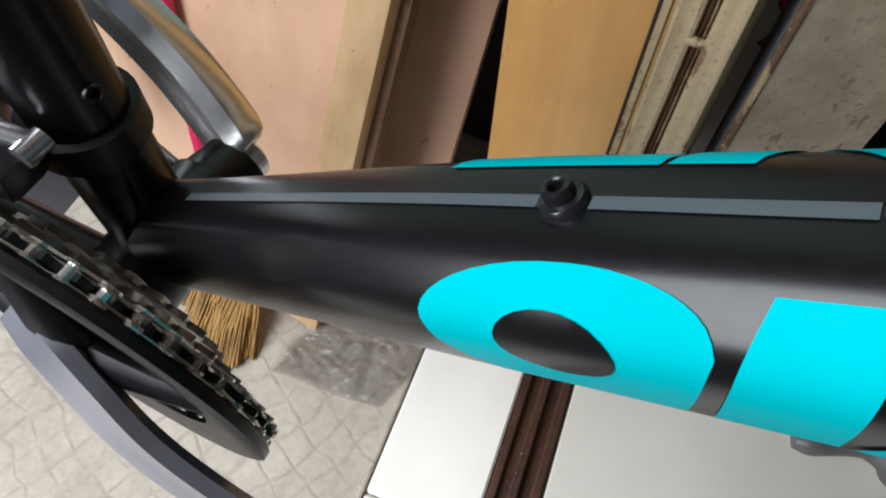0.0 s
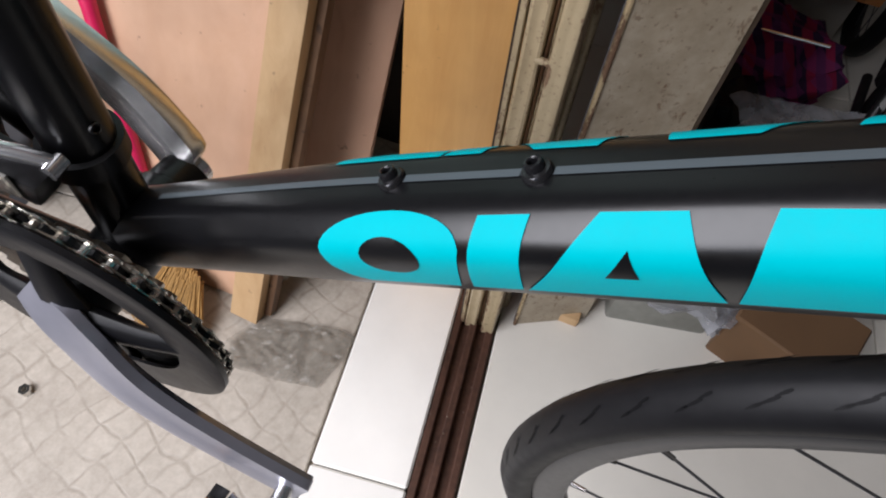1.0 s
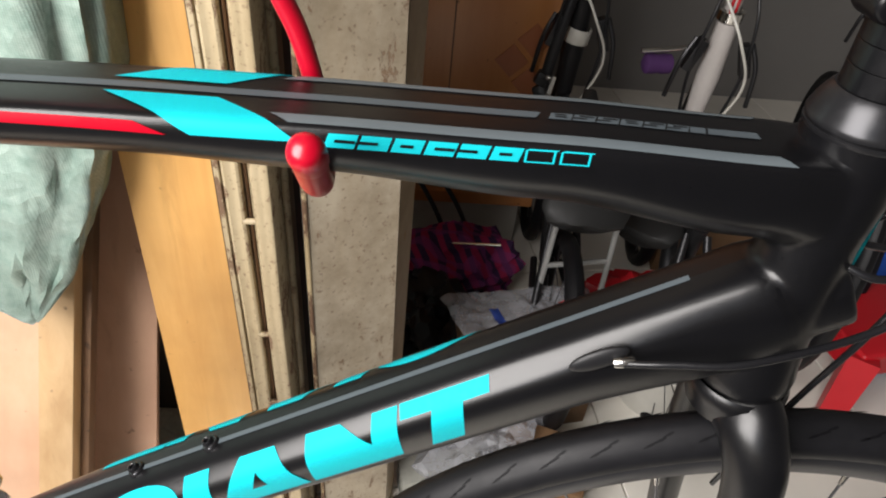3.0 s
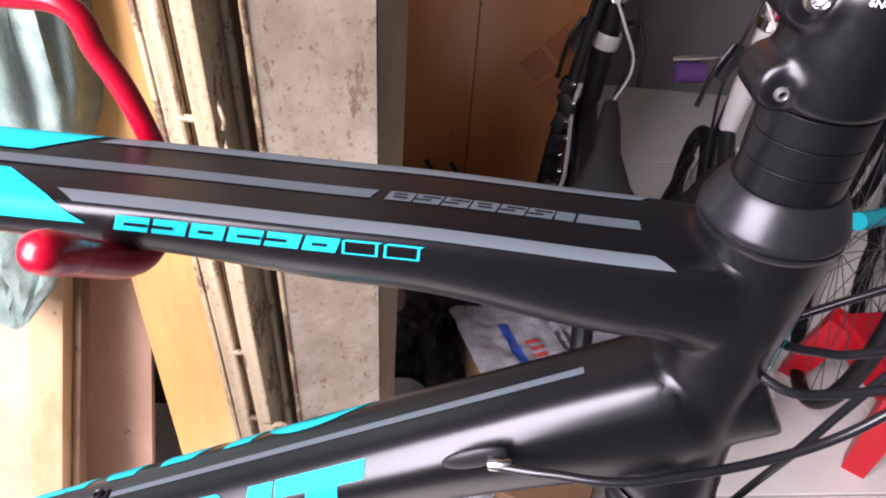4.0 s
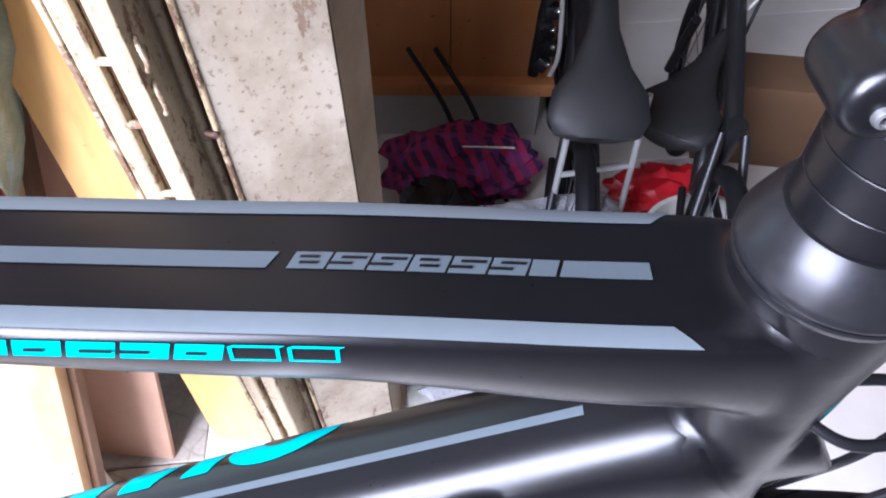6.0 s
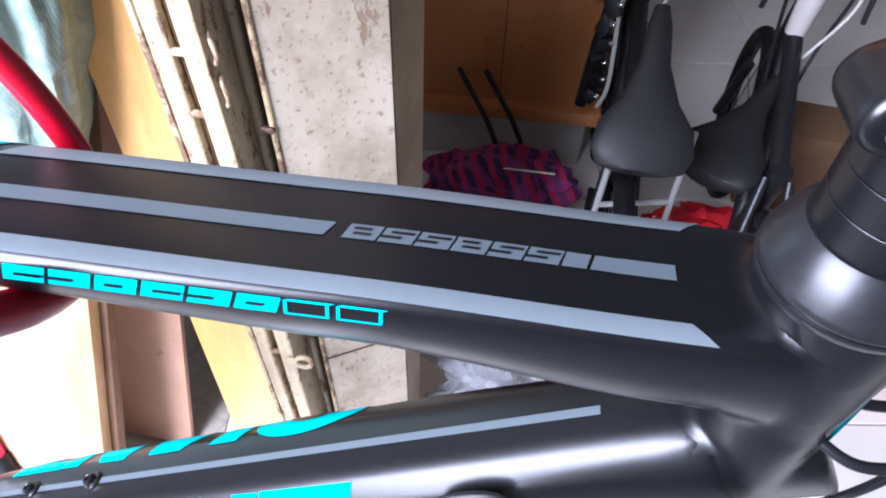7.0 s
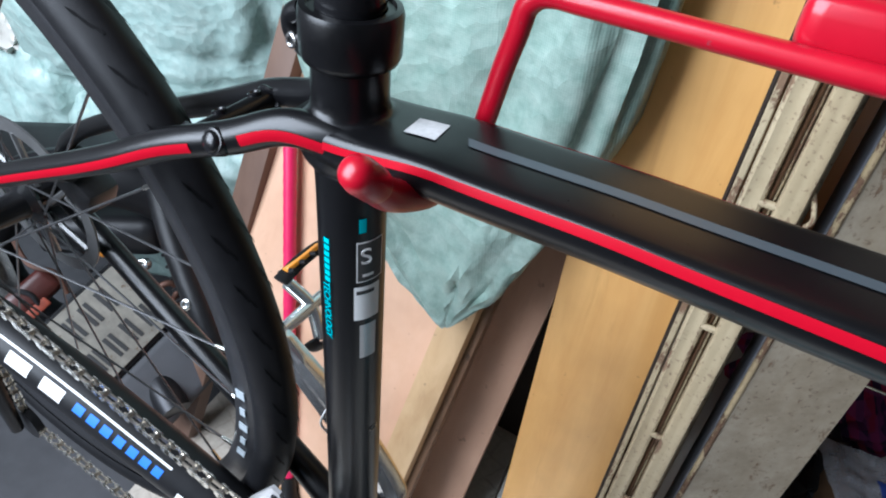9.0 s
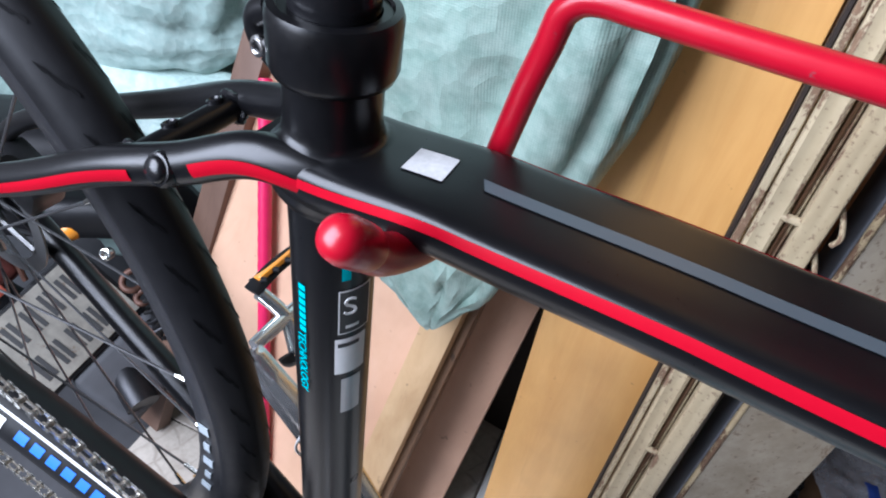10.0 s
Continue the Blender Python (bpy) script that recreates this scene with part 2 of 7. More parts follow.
def weave(name, colour, rough=0.38):
    """Woven plastic sacking: a fine check of tapes with soft stains."""
    m, t, b = nodes(name)
    v = coords(t)
    hs = []
    for turn in ((0, 0, 0), (0, 90, 0)):
        wv = add(t, "ShaderNodeTexWave", Scale=130.0, Distortion=0.5, Detail=1.0)
        mp = t.nodes.new("ShaderNodeMapping")
        mp.inputs["Rotation"].default_value = [radians(x) for x in turn]
        t.links.new(v, mp.inputs[0])
        t.links.new(mp.outputs[0], wv.inputs["Vector"])
        hs.append(wv.outputs[0])
    h = mix(t, 0.5, hs[0], hs[1])
    lo, hi = tuple(c * 0.6 for c in colour), tuple(min(1, c * 1.2) for c in colour)
    c = ramp(t, noise_tex(t, v, 7, 5), [(0.3, lo), (0.7, hi)])
    c = mix(t, 0.25, c, ramp(t, noise_tex(t, v, 40, 5, 0.7), [(0.35, lo), (0.65, (0.62, 0.68, 0.62))]))
    c = mix(t, 0.12, c, h, "MULTIPLY")
    t.links.new(c, b.inputs["Base Color"])
    b.inputs["Roughness"].default_value = rough
    warp = t.nodes.new("ShaderNodeTexNoise")
    warp.inputs["Scale"].default_value, warp.inputs["Detail"].default_value = 6, 3
    t.links.new(v, warp.inputs["Vector"])
    soft = mix(t, 0.10, v, warp.outputs["Color"])
    fold = None
    for scale in (9, 21, 47):
        vo = t.nodes.new("ShaderNodeTexVoronoi")
        vo.inputs["Scale"].default_value = scale
        t.links.new(soft, vo.inputs["Vector"])
        fold = vo.outputs["Distance"] if fold is None else mix(t, 0.36, fold, vo.outputs["Distance"])
    bump(t, b, mix(t, 0.03, fold, h), 0.38, 0.022)
    return m


def clear_film(name, tint=(0.8, 0.8, 0.8), solid=0.4, rough=0.3):
    m, t, b = nodes(name)
    v = coords(t)
    b.inputs["Base Color"].default_value = (*tint, 1)
    b.inputs["Roughness"].default_value = rough
    b.inputs["Specular IOR Level"].default_value = 0.35
    n = noise_tex(t, v, 30, 4)
    t.links.new(ramp(t, n, [(0.3, (solid * 0.6,) * 3), (0.7, (min(1, solid * 1.5),) * 3)]), b.inputs["Alpha"])
    bump(t, b, n, 0.6, 0.004)
    return m


def plaid():
    m, t, b = nodes("plaid_cloth")
    v = coords(t, (1, 1, 1), (20, 30, 10))
    ws = []
    for turn in ((0, 0, 0), (0, 0, 90)):
        mp = t.nodes.new("ShaderNodeMapping")
        mp.inputs["Rotation"].default_value = [radians(x) for x in turn]
        t.links.new(v, mp.inputs[0])
        wv = add(t, "ShaderNodeTexWave", Scale=11.0, Distortion=1.5)
        t.links.new(mp.outputs[0], wv.inputs["Vector"])
        ws.append(wv.outputs[0])
    c = mix(t, ramp(t, ws[0], [(0.45, (0, 0, 0)), (0.55, (1, 1, 1))]), (0.30, 0.01, 0.06), (0.035, 0.01, 0.05))
    c = mix(t, ramp(t, ws[1], [(0.5, (0, 0, 0)), (0.6, (0.6,) * 3)]), c, (0.20, 0.03, 0.14))
    t.links.new(c, b.inputs["Base Color"])
    b.inputs["Roughness"].default_value = 0.9
    return m


NET = net_tile()
SACK = weave("green_woven_sack", (0.38, 0.53, 0.49))
SACK_DARK = weave("grey_green_woven_sack", (0.25, 0.365, 0.31))
WRAP = clear_film("clear_wrap", (0.30, 0.275, 0.23), 0.30, 0.14)
CLEARGUARD = clear_film("clear_guard", (0.42, 0.42, 0.40), 0.15)
BAG = clear_film("milky_bag", (0.40, 0.41, 0.44), 0.42)
PLAID = plaid()


# ---- mesh helpers ----
def finish(name, bm, material, smooth=40):
    me = bpy.data.meshes.new(name)
    bmesh.ops.recalc_face_normals(bm, faces=bm.faces)
    bm.to_mesh(me)
    bm.free()
    if smooth:
        me.polygons.foreach_set("use_smooth", [True] * len(me.polygons))
        me.set_sharp_from_angle(angle=radians(smooth))
    me.materials.append(material)
    return me


def part(name, bm, material, parent=None, label="", smooth=40):
    ob = new(name, finish(name, bm, material, smooth))
    ob.parent = parent
    if parent and not parent.parent:
        ob.matrix_parent_inverse = Matrix.Translation(-parent.location)
    if label:
        tagged(ob, label)
    return ob


def thing(name, label, category, at=(0, 0, 0), group="", kind=""):
    ob = new(name)
    ob.empty_display_size = 0.05
    ob.location = at
    bpy.context.view_layer.update()
    return tagged(ob, label, category, group, kind)



def box(bm, centre, size, m=None, bevel=0.0, segs=2):
    start = len(bm.verts)
    r = bmesh.ops.create_cube(bm, size=1, matrix=Matrix.Translation(centre) @ (m or Matrix.Identity(4)) @ Matrix.Diagonal((*size, 1)))
    if bevel:
        es = list({e for v in r["verts"] for e in v.link_edges})
        bmesh.ops.bevel(bm, geom=es, offset=bevel, segments=segs, affect="EDGES", profile=0.6)
    return bm


def sweep(bm, path, radii, n=14, cap=True, squash=None):
    """A round tube along path; radii one number or one a point; squash scales the section along the second axis."""
    path = [Vector(p) for p in path]
    if not hasattr(radii, "__len__"):
        radii = [radii] * len(path)
    rings, side = [], None
    for i, p in enumerate(path):
        d = (path[min(i + 1, len(path) - 1)] - path[max(i - 1, 0)]).normalized()
        if side is None:
            side = d.orthogonal().normalized() if abs(d.y) > 0.9 else d.cross(Vector((0, 1, 0))).normalized()
        side = (side - d * side.dot(d)).normalized()
        other = d.cross(side)
        s = squash[i] if squash else 1
        rings.append([bm.verts.new(p + radii[i] * (math.cos(a) * side + s * math.sin(a) * other)) for a in (2 * math.pi * k / n for k in range(n))])
    for a, b in zip(rings, rings[1:]):
        for k in range(n):
            bm.faces.new((a[k], a[(k + 1) % n], b[(k + 1) % n], b[k]))
    if cap:
        bm.faces.new(rings[0][::-1])
        bm.faces.new(rings[-1])
    return bm


def curve(points, steps=8):
    """A smooth line through points."""
    p = [Vector(q) for q in points]
    p = [2 * p[0] - p[1]] + p + [2 * p[-1] - p[-2]]
    out = []
    for i in range(1, len(p) - 2):
        for k in range(steps):
            u = k / steps
            a, b, c, d = p[i - 1], p[i], p[i + 1], p[i + 2]
            out.append(0.5 * (2 * b + (c - a) * u + (2 * a - 5 * b + 4 * c - d) * u * u + (3 * b - a - 3 * c + d) * u ** 3))
    return out + [p[-2]]


def lathe(bm, profile, m=None, n=32):
    """Turns (radius, height) round the local z axis of m."""
    m = m or Matrix.Identity(4)
    rings = []
    for r, h in profile:
        if r < 1e-6:
            rings.append([bm.verts.new(m @ Vector((0, 0, h)))])
        else:
            rings.append([bm.verts.new(m @ Vector((r * math.cos(a), r * math.sin(a), h))) for a in (2 * math.pi * k / n for k in range(n))])
    for a, b in zip(rings, rings[1:]):
        for k in range(n):
            q = [a[k % len(a)], a[(k + 1) % len(a)], b[(k + 1) % len(b)], b[k % len(b)]]
            q = [v for i, v in enumerate(q) if v not in q[:i]]
            if len(q) > 2:
                bm.faces.new(q)
    return bm


def along(origin, direction):
    """A matrix at origin whose z axis points in direction."""
    return Matrix.Translation(origin) @ Vector(direction).to_track_quat("Z", "Y").to_matrix().to_4x4()


class Tube:
    """A lofted tube: half outlines (out, up) from top centre to bottom centre at places along a line in the bike's plane."""

    def __init__(self, start, end, halves, fine=3):
        self.a, self.b = Vector(start), Vector(end)
        self.length = (self.b - self.a).length
        self.d = (self.b - self.a) / self.length
        self.side = Vector((0, -1, 0))
        self.up = self.side.cross(self.d)
        if abs(self.d.z) < 0.9 and self.up.z < 0:
            self.up = -self.up
        self.halves = []
        for s, pts in halves:
            q = [Vector(p) for p in pts]
            for _ in range(fine):
                r = [q[0]]
                for u, w in zip(q, q[1:]):
                    r += [u * 0.75 + w * 0.25, u * 0.25 + w * 0.75]
                q = r + [q[-1]]
            self.halves.append((s, q))

    def outline(self, s):
        s = min(max(s, self.halves[0][0]), self.halves[-1][0])
        for (s0, p0), (s1, p1) in zip(self.halves, self.halves[1:]):
            if s <= s1 or s1 == self.halves[-1][0]:
                k = (s - s0) / (s1 - s0)
                k = k * k * (3 - 2 * k)
                return [u * (1 - k) + w * k for u, w in zip(p0, p1)]

    def place(self, s, out, up):
        return self.a + self.d * s + self.side * out + self.up * up

    def point(self, s, arc, lift=0.0):
        """The place at s along and arc round from the top centre, towards the drive side."""
        q = self.outline(s)
        left, sign = abs(arc), 1 if arc >= 0 else -1
        for u, w in zip(q, q[1:]):
            l = (w - u).length
            if left <= l:
                p = u + (w - u) * (left / l)
                n = Vector((-(w - u).y, (w - u).x)).normalized()
                if n.dot(p - Vector((0, q[-1].y / 2))) < 0:
                    n = -n
                p = p + n * lift
                return self.place(s, sign * p.x, p.y)
            left -= l
        return self.place(s, 0, q[-1].y)

    def mesh(self, bm, steps=72):
        rings = []
        for i in range(steps + 1):
            s = self.halves[0][0] + (self.halves[-1][0] - self.halves[0][0]) * i / steps
            q = self.outline(s)
            full = [(p.x, p.y) for p in q] + [(-p.x, p.y) for p in q[-2:0:-1]]
            rings.append([bm.verts.new(self.place(s, u, v)) for u, v in full])
        n = len(rings[0])
        for a, b in zip(rings, rings[1:]):
            for k in range(n):
                bm.faces.new((a[k], a[(k + 1) % n], b[(k + 1) % n], b[k]))
        bm.faces.new(rings[0])
        bm.faces.new(rings[-1])
        return bm

    def decal(self, outline, lift=0.00045, grid=0.003):
        """A thin transfer on the tube from an outline of (along, round) places."""
        pts = []
        for (x0, y0), (x1, y1) in zip(outline, outline[1:] + outline[:1]):
            n = max(1, int(math.hypot(x1 - x0, y1 - y0) / grid))
            pts += [Vector((x0 + (x1 - x0) * k / n, y0 + (y1 - y0) * k / n)) for k in range(n)]
        m = len(pts)
        xs, ys = [p.x for p in pts], [p.y for p in pts]
        x = min(xs) + grid / 2
        inner = []
        while x < max(xs):
            y = min(ys) + grid / 2
            while y < max(ys):
                inner.append(Vector((x, y)))
                y += grid
            x += grid
        co, _, faces, *_ = geometry.delaunay_2d_cdt(pts + inner, [(k, (k + 1) % m) for k in range(m)], [list(range(m))], 1, 1e-6)
        bm = bmesh.new()
        vs = [bm.verts.new(self.point(p.x, p.y, lift)) for p in co]
        for f in faces:
            try:
                bm.faces.new([vs[k] for k in f])
            except ValueError:
                pass
        loose = [v for v in bm.verts if not v.link_faces]
        bmesh.ops.delete(bm, geom=loose, context="VERTS")
        return bm


def slab(x0, x1, top, bottom, lean=0.0):
    return [(x0 + lean, top), (x1 + lean, top), (x1, bottom), (x0, bottom)]


def lettering(name, words, size, m, material, parent, label="", squeeze=1.0):
    data = bpy.data.curves.new(name, "FONT")
    data.body, data.size, data.align_x, data.align_y = words, size, "CENTER", "CENTER"
    data.extrude = 0.00012
    tmp = new(name + "_outline", data)
    bpy.context.view_layer.update()
    me = bpy.data.meshes.new_from_object(tmp.evaluated_get(bpy.context.evaluated_depsgraph_get()))
    bpy.data.objects.remove(tmp)
    me.materials.clear()
    me.materials.append(material)
    me.transform(m @ Matrix.Diagonal((squeeze, 1, 1, 1)))
    ob = new(name, me)
    ob.parent = parent
    return tagged(ob, label) if label else ob


# ---- the room ----
def flat_piece(name, size, centre, material, parent, bevel=0.002, m=None, shared={}):
    key = (tuple(round(s, 4) for s in size), material.name)
    if key not in shared:
        shared[key] = finish(name, box(bmesh.new(), (0, 0, 0), size, None, bevel, 1), material, 30)
    ob = new(name, shared[key])
    ob.parent = parent
    ob.matrix_basis = Matrix.Translation(centre) @ (m or Matrix.Identity(4))
    return ob


def wall(name, centre, size, material, label):
    return tagged(part(name, box(bmesh.new(), centre, size), material, None, "", 0), label, "wall", "", "structure")


tagged(part("ground", box(bmesh.new(), (0.3, 0.6, -0.06), (5.0, 5.2, 0.1)), GROUT, None, "", 0), "dirty grout bed under the shop's tiles", "ground", "", "structure")
wall("wall_back", (0.3, 2.35, 1.25), (5.0, 0.12, 2.7), WALL, "white plastered wall at the back of the shop, darkened to bounce less light")
wall("wall_right", (2.75, 0.2, 1.25), (0.12, 4.2, 2.7), WALL, "white plastered side wall of the shop, darkened to bounce less light")
wall("wall_left", (-2.1, 0.2, 1.25), (0.12, 4.2, 2.7), WALL, "white plastered side wall beside the motorbike, darkened to bounce less light")
tagged(part("ceiling", box(bmesh.new(), (0.3, 0.2, 2.66), (5.0, 4.4, 0.12)), CEIL, None, "", 0), "plain off-white ceiling, darkened to bounce less light", "ceiling", "", "structure")
wall("wall_front", (1.45, -1.9, 1.25), (2.6, 0.12, 2.7), WALL, "plain white wall beside the open street door, darkened to bounce less light")
wall("wall_lintel", (-0.95, -1.9, 2.40), (2.2, 0.12, 0.4), WALL, "plain white wall above the open street door, darkened to bounce less light")

PAVING = plain("dark_cement", (0.040, 0.040, 0.043), 0.75, 0.0, 0.35, 30, 0.001, fleck=(0.66, (0.09, 0.085, 0.075)))
floor_net = tagged(thing("floor", "dirty beige floor tiles incised with a net of lines", "floor", kind="structure"), "", "floor")
TURNED = Matrix.Translation((0.175, 0.3, 0)) @ Matrix.Rotation(radians(7.2), 4, "Z") @ Matrix.Translation((-0.2, -0.3, 0))
for j in range(2, 6):
    cutoff = 0.30 if j == 2 else 0.0
    flat_piece("tile", (0.608, 0.598 - cutoff, 0.012), (-0.280, -1.75 + 0.6 * j + cutoff / 2, -0.006), NET, floor_net)
floor_net.matrix_basis = TURNED
tagged(part("pavement", box(bmesh.new(), (-1.228, 0.30, -0.008), (1.28, 3.7, 0.012), TURNED), PAVING, None, "", 0), "dark grey cement pavement under the motorbike", "pavement", "", "structure")
# unseen dark ground, added so the tubes don't mirror a bright floor
tagged(part("pavement", box(bmesh.new(), (0.325, -1.10, -0.009), (4.70, 1.5, 0.012)), PAVING, None, "", 0), "unseen dark ground before the shop's threshold, added to dim reflections", "pavement", "", "structure")
floor_strip = thing("floor_threshold", "strip of glossy white threshold tiles with dirty joints", "floor", kind="structure")
for j in range(2, 6):
    flat_piece("tile", (0.138, 0.598, 0.022), (0.098, -1.465 + 0.6 * j, -0.001), STRIPTILE, floor_strip, 0.003)
floor_strip.matrix_basis = TURNED
floor_cream = thing("floor_inside", "glossy cream floor tiles of the back room", "floor", kind="structure")
for i in range(4):
    for j in range(2, 7):
        cutoff = 0.30 if j == 2 else 0.0
        flat_piece("tile", (0.597, 0.597 - cutoff, 0.02), (0.235 + 0.3 + 0.6 * i, -1.69 + 0.6 * j + cutoff / 2, -0.004), CREAMTILE, floor_cream, 0.002)
floor_cream.matrix_basis = TURNED

rail = thing("gate_rail", "rusty steel sliding gate track sunk between the tiles", "rail", (0.2, 0.3, 0), kind="structure")
for x, w, h in ((0.174, 0.012, 0.008), (0.199, 0.012, 0.012), (0.226, 0.012, 0.008)):
    part("track_bar", box(bmesh.new(), (x, 0.65, h / 2 - 0.002), (w, 2.3, h), None, 0.002, 1), RUST, rail)
part("track_bed", box(bmesh.new(), (0.2, 0.65, -0.012), (0.062, 2.3, 0.012)), RUST, rail)
rail.matrix_basis = Matrix.Translation((0.175, 0.3, 0)) @ Matrix.Rotation(radians(7.2), 4, "Z")


# ---- boards, gate and panel behind the bicycle ----
def board(name, label, lower, upper, width, thick, height, material, tilt=0.0):
    """A board that leans: its foot centre at lower (x, y), its face passing through upper (x, y, z)."""
    foot = Vector((lower[0], lower[1], 0.0))
    top = Vector(upper)
    d = (top - foot).normalized()
    side = Vector((math.cos(radians(tilt)), math.sin(radians(tilt)), 0))
    side = (side - d * side.dot(d)).normalized()
    n = d.cross(side)
    m = Matrix((side, n, d)).transposed().to_4x4()
    m.translation = foot
    bm = bmesh.new()
    box(bm, (0, 0, height / 2), (width, thick, height), None, 0.0025, 2)
    bm.transform(m)
    low = min(v.co.z for v in bm.verts)
    bmesh.ops.translate(bm, verts=bm.verts, vec=(0, 0, -low))
    ob = part(name, bm, material)
    return tagged(ob, label, "board")


def plywood_sheet():
    """A sheet that leans askew: its lower corner stands off the floor."""
    d = Vector((0.0, 0.41, 1.0)).normalized()
    n = d.cross(Vector((1, 0, 0)))
    bm = bmesh.new()
    rows = []
    for off in (-0.006, 0.006):
        rows.append([bm.verts.new(Vector((x, 0.205, 0)) + d * v + n * off) for x, v in ((-0.150, 0.002), (-0.340, 0.002), (-0.560, 0.37), (-0.470, 0.815), (-0.062, 0.83))])
    bm.faces.new(rows[0])
    bm.faces.new(rows[1][::-1])
    for k in range(5):
        bm.faces.new((rows[0][k], rows[0][(k + 1) % 5], rows[1][(k + 1) % 5], rows[1][k]))
    low = min(v.co.z for v in bm.verts)
    bmesh.ops.translate(bm, verts=bm.verts, vec=(0, 0, -low))
    return tagged(part("plywood_sheet", bm, PLY, None, "", 20), "large pinkish plywood sheet leaning behind the bicycle", "board")


plywood_sheet()
board("timber_batten", "pale squared timber leaning at the plywood's edge", (-0.158, 0.180), (-0.096, 0.430, 0.60), 0.046, 0.026, 1.5, BATTEN)
# the batten's shaded side, put in as a separate dark strip
board("dark_batten", "thin dark strip standing in for the pale batten's shaded side", (-0.129, 0.198), (-0.067, 0.450, 0.60), 0.014, 0.02, 1.5, SHADEWOOD)
board("plywood_strip", "narrow pinkish plywood strip leaning behind the batten", (-0.134, 0.335), (-0.076, 0.515, 0.60), 0.15, 0.012, 1.5, PLY2)
board("pine_board", "wide varnished yellow pine board with small knots", (0.0845, 0.372), (0.0800, 0.424, 0.8), 0.143, 0.02, 1.75, PINE)

# added near-black sheet: keeps the gap behind the strip in shade
tagged(part("hardboard_sheet", box(bmesh.new(), (-0.025, 0.60, 0.50), (0.30, 0.008, 1.00), None, 0.001, 1), GAPDARK), "near-black sheet added to darken the gap behind the plywood strip", "board")
board("brown_timber", "brown old timber leaning at the sacks' edge", (-0.60, 0.23), (-0.465, 0.535, 0.86), 0.046, 0.03, 1.25, BROWNWOOD)

gate = thing("folding_gate", "folded cream steel gate with chipped rusty paint", "gate", (0.19, 0.335, 0))


def channel(name, x, y, w, depth, mat_, h=2.2):
    """A folded U of sheet steel with rolled lips."""
    t, r = 0.0022, 0.0035
    half = [(-w / 2, depth), (-w / 2, r), (-w / 2 + r * 0.3, r * 0.3), (-w / 2 + r, 0), (-w * 0.1, 0.0012), (w * 0.1, 0.0012), (w / 2 - r, 0), (w / 2 - r * 0.3, r * 0.3), (w / 2, r), (w / 2, depth)]
    inner = [(u * (1 - 2 * t / w), v + (t if 0 < i < 9 else 0)) for i, (u, v) in enumerate(half)]
    bm = bmesh.new()
    rows = []
    n = 60
    for k in range(n + 1):
        z = h * k / n
        wob = Vector((0.0012 * noise.noise(Vector((x * 90, 0, z * 5))), 0.0015 * noise.noise(Vector((x * 70, 3, z * 6))), 0))
        rows.append([bm.verts.new(Vector((x + u, y + v, z)) + wob) for u, v in half + inner[::-1]])
    m_ = len(rows[0])
    for a, b in zip(rows, rows[1:]):
        for k in range(m_):
            bm.faces.new((a[k], a[(k + 1) % m_], b[(k + 1) % m_], b[k]))
    return part(name, bm, mat_, gate)


channel("upright", 0.1685, 0.300, 0.0186, 0.03, GATEPAINT)
channel("upright", 0.1962, 0.298, 0.0196, 0.045, GATEPAINT)
# shade of the gap between the uprights, made as a dark strip
part("lining", box(bmesh.new(), (0.1806, 0.3220, 1.1), (0.003, 0.03, 2.2), None, 0.0015, 1), SHADEWOOD, gate, "dark strip that stands for shade between the uprights")
part("inner_strip", box(bmesh.new(), (0.1838, 0.3160, 1.1), (0.0022, 0.012, 2.2), None, 0.0008, 1), GATEPAINT, gate, "thin cream strip between the uprights")
# added leaves that fill the gate's depth so its gap stays dark
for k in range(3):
    part("folded_leaf", box(bmesh.new(), (0.166 + 0.015 * k, 0.43 + 0.004 * (k % 2), 1.1), (0.009, 0.14, 2.2), None, 0.001, 1), GAPDARK, gate)
part("side_leaf", box(bmesh.new(), (0.2046, 0.3790, 1.1), (0.0022, 0.070, 2.2), None, 0.001, 1), LEAFPAINT, gate, "brownish grimy side leaf")
bm = bmesh.new()
sweep(bm, [(0.2078, 0.356 + 0.0015 * noise.noise(Vector((0, 1, 9.0 * k / 40))), 2.2 * k / 40) for k in range(41)], 0.0055, 10, True)
part("side_bead", bm, GATEPAINT, gate, "raised cream bead on the side leaf")
part("flange", box(bmesh.new(), (0.1545, 0.308, 1.1), (0.0060, 0.012, 2.2), None, 0.001, 1), GATEPAINT, gate, "pale painted edge strip")
part("flange_back", box(bmesh.new(), (0.1495, 0.322, 1.1), (0.0035, 0.024, 2.2), None, 0.001, 1), GAPDARK, gate, "dark edge of the gate")
for z in (0.42, 0.55, 0.72, 0.80, 0.86, 1.12, 1.3):
    part("spacer", lathe(bmesh.new(), [(0.0036, -0.007), (0.0036, 0.007)], along((0.1805, 0.303, z), (1, 0, 0)), 10), GATEPAINT, gate)
bm = bmesh.new()
ring = [(0.2185 + 0.0105 * math.cos(a), 0.297 + 0.002 * math.sin(a), 0.410 + 0.0080 * math.sin(a)) for a in (2 * math.pi * k / 20 for k in range(21))]
sweep(bm, ring, 0.0034, 8, False)
box(bm, (0.2020, 0.2975, 0.410), (0.014, 0.004, 0.012), None, 0.0015, 1)
part("hasp_eye", bm, GATEPAINT, gate, "cream steel eye for a padlock")
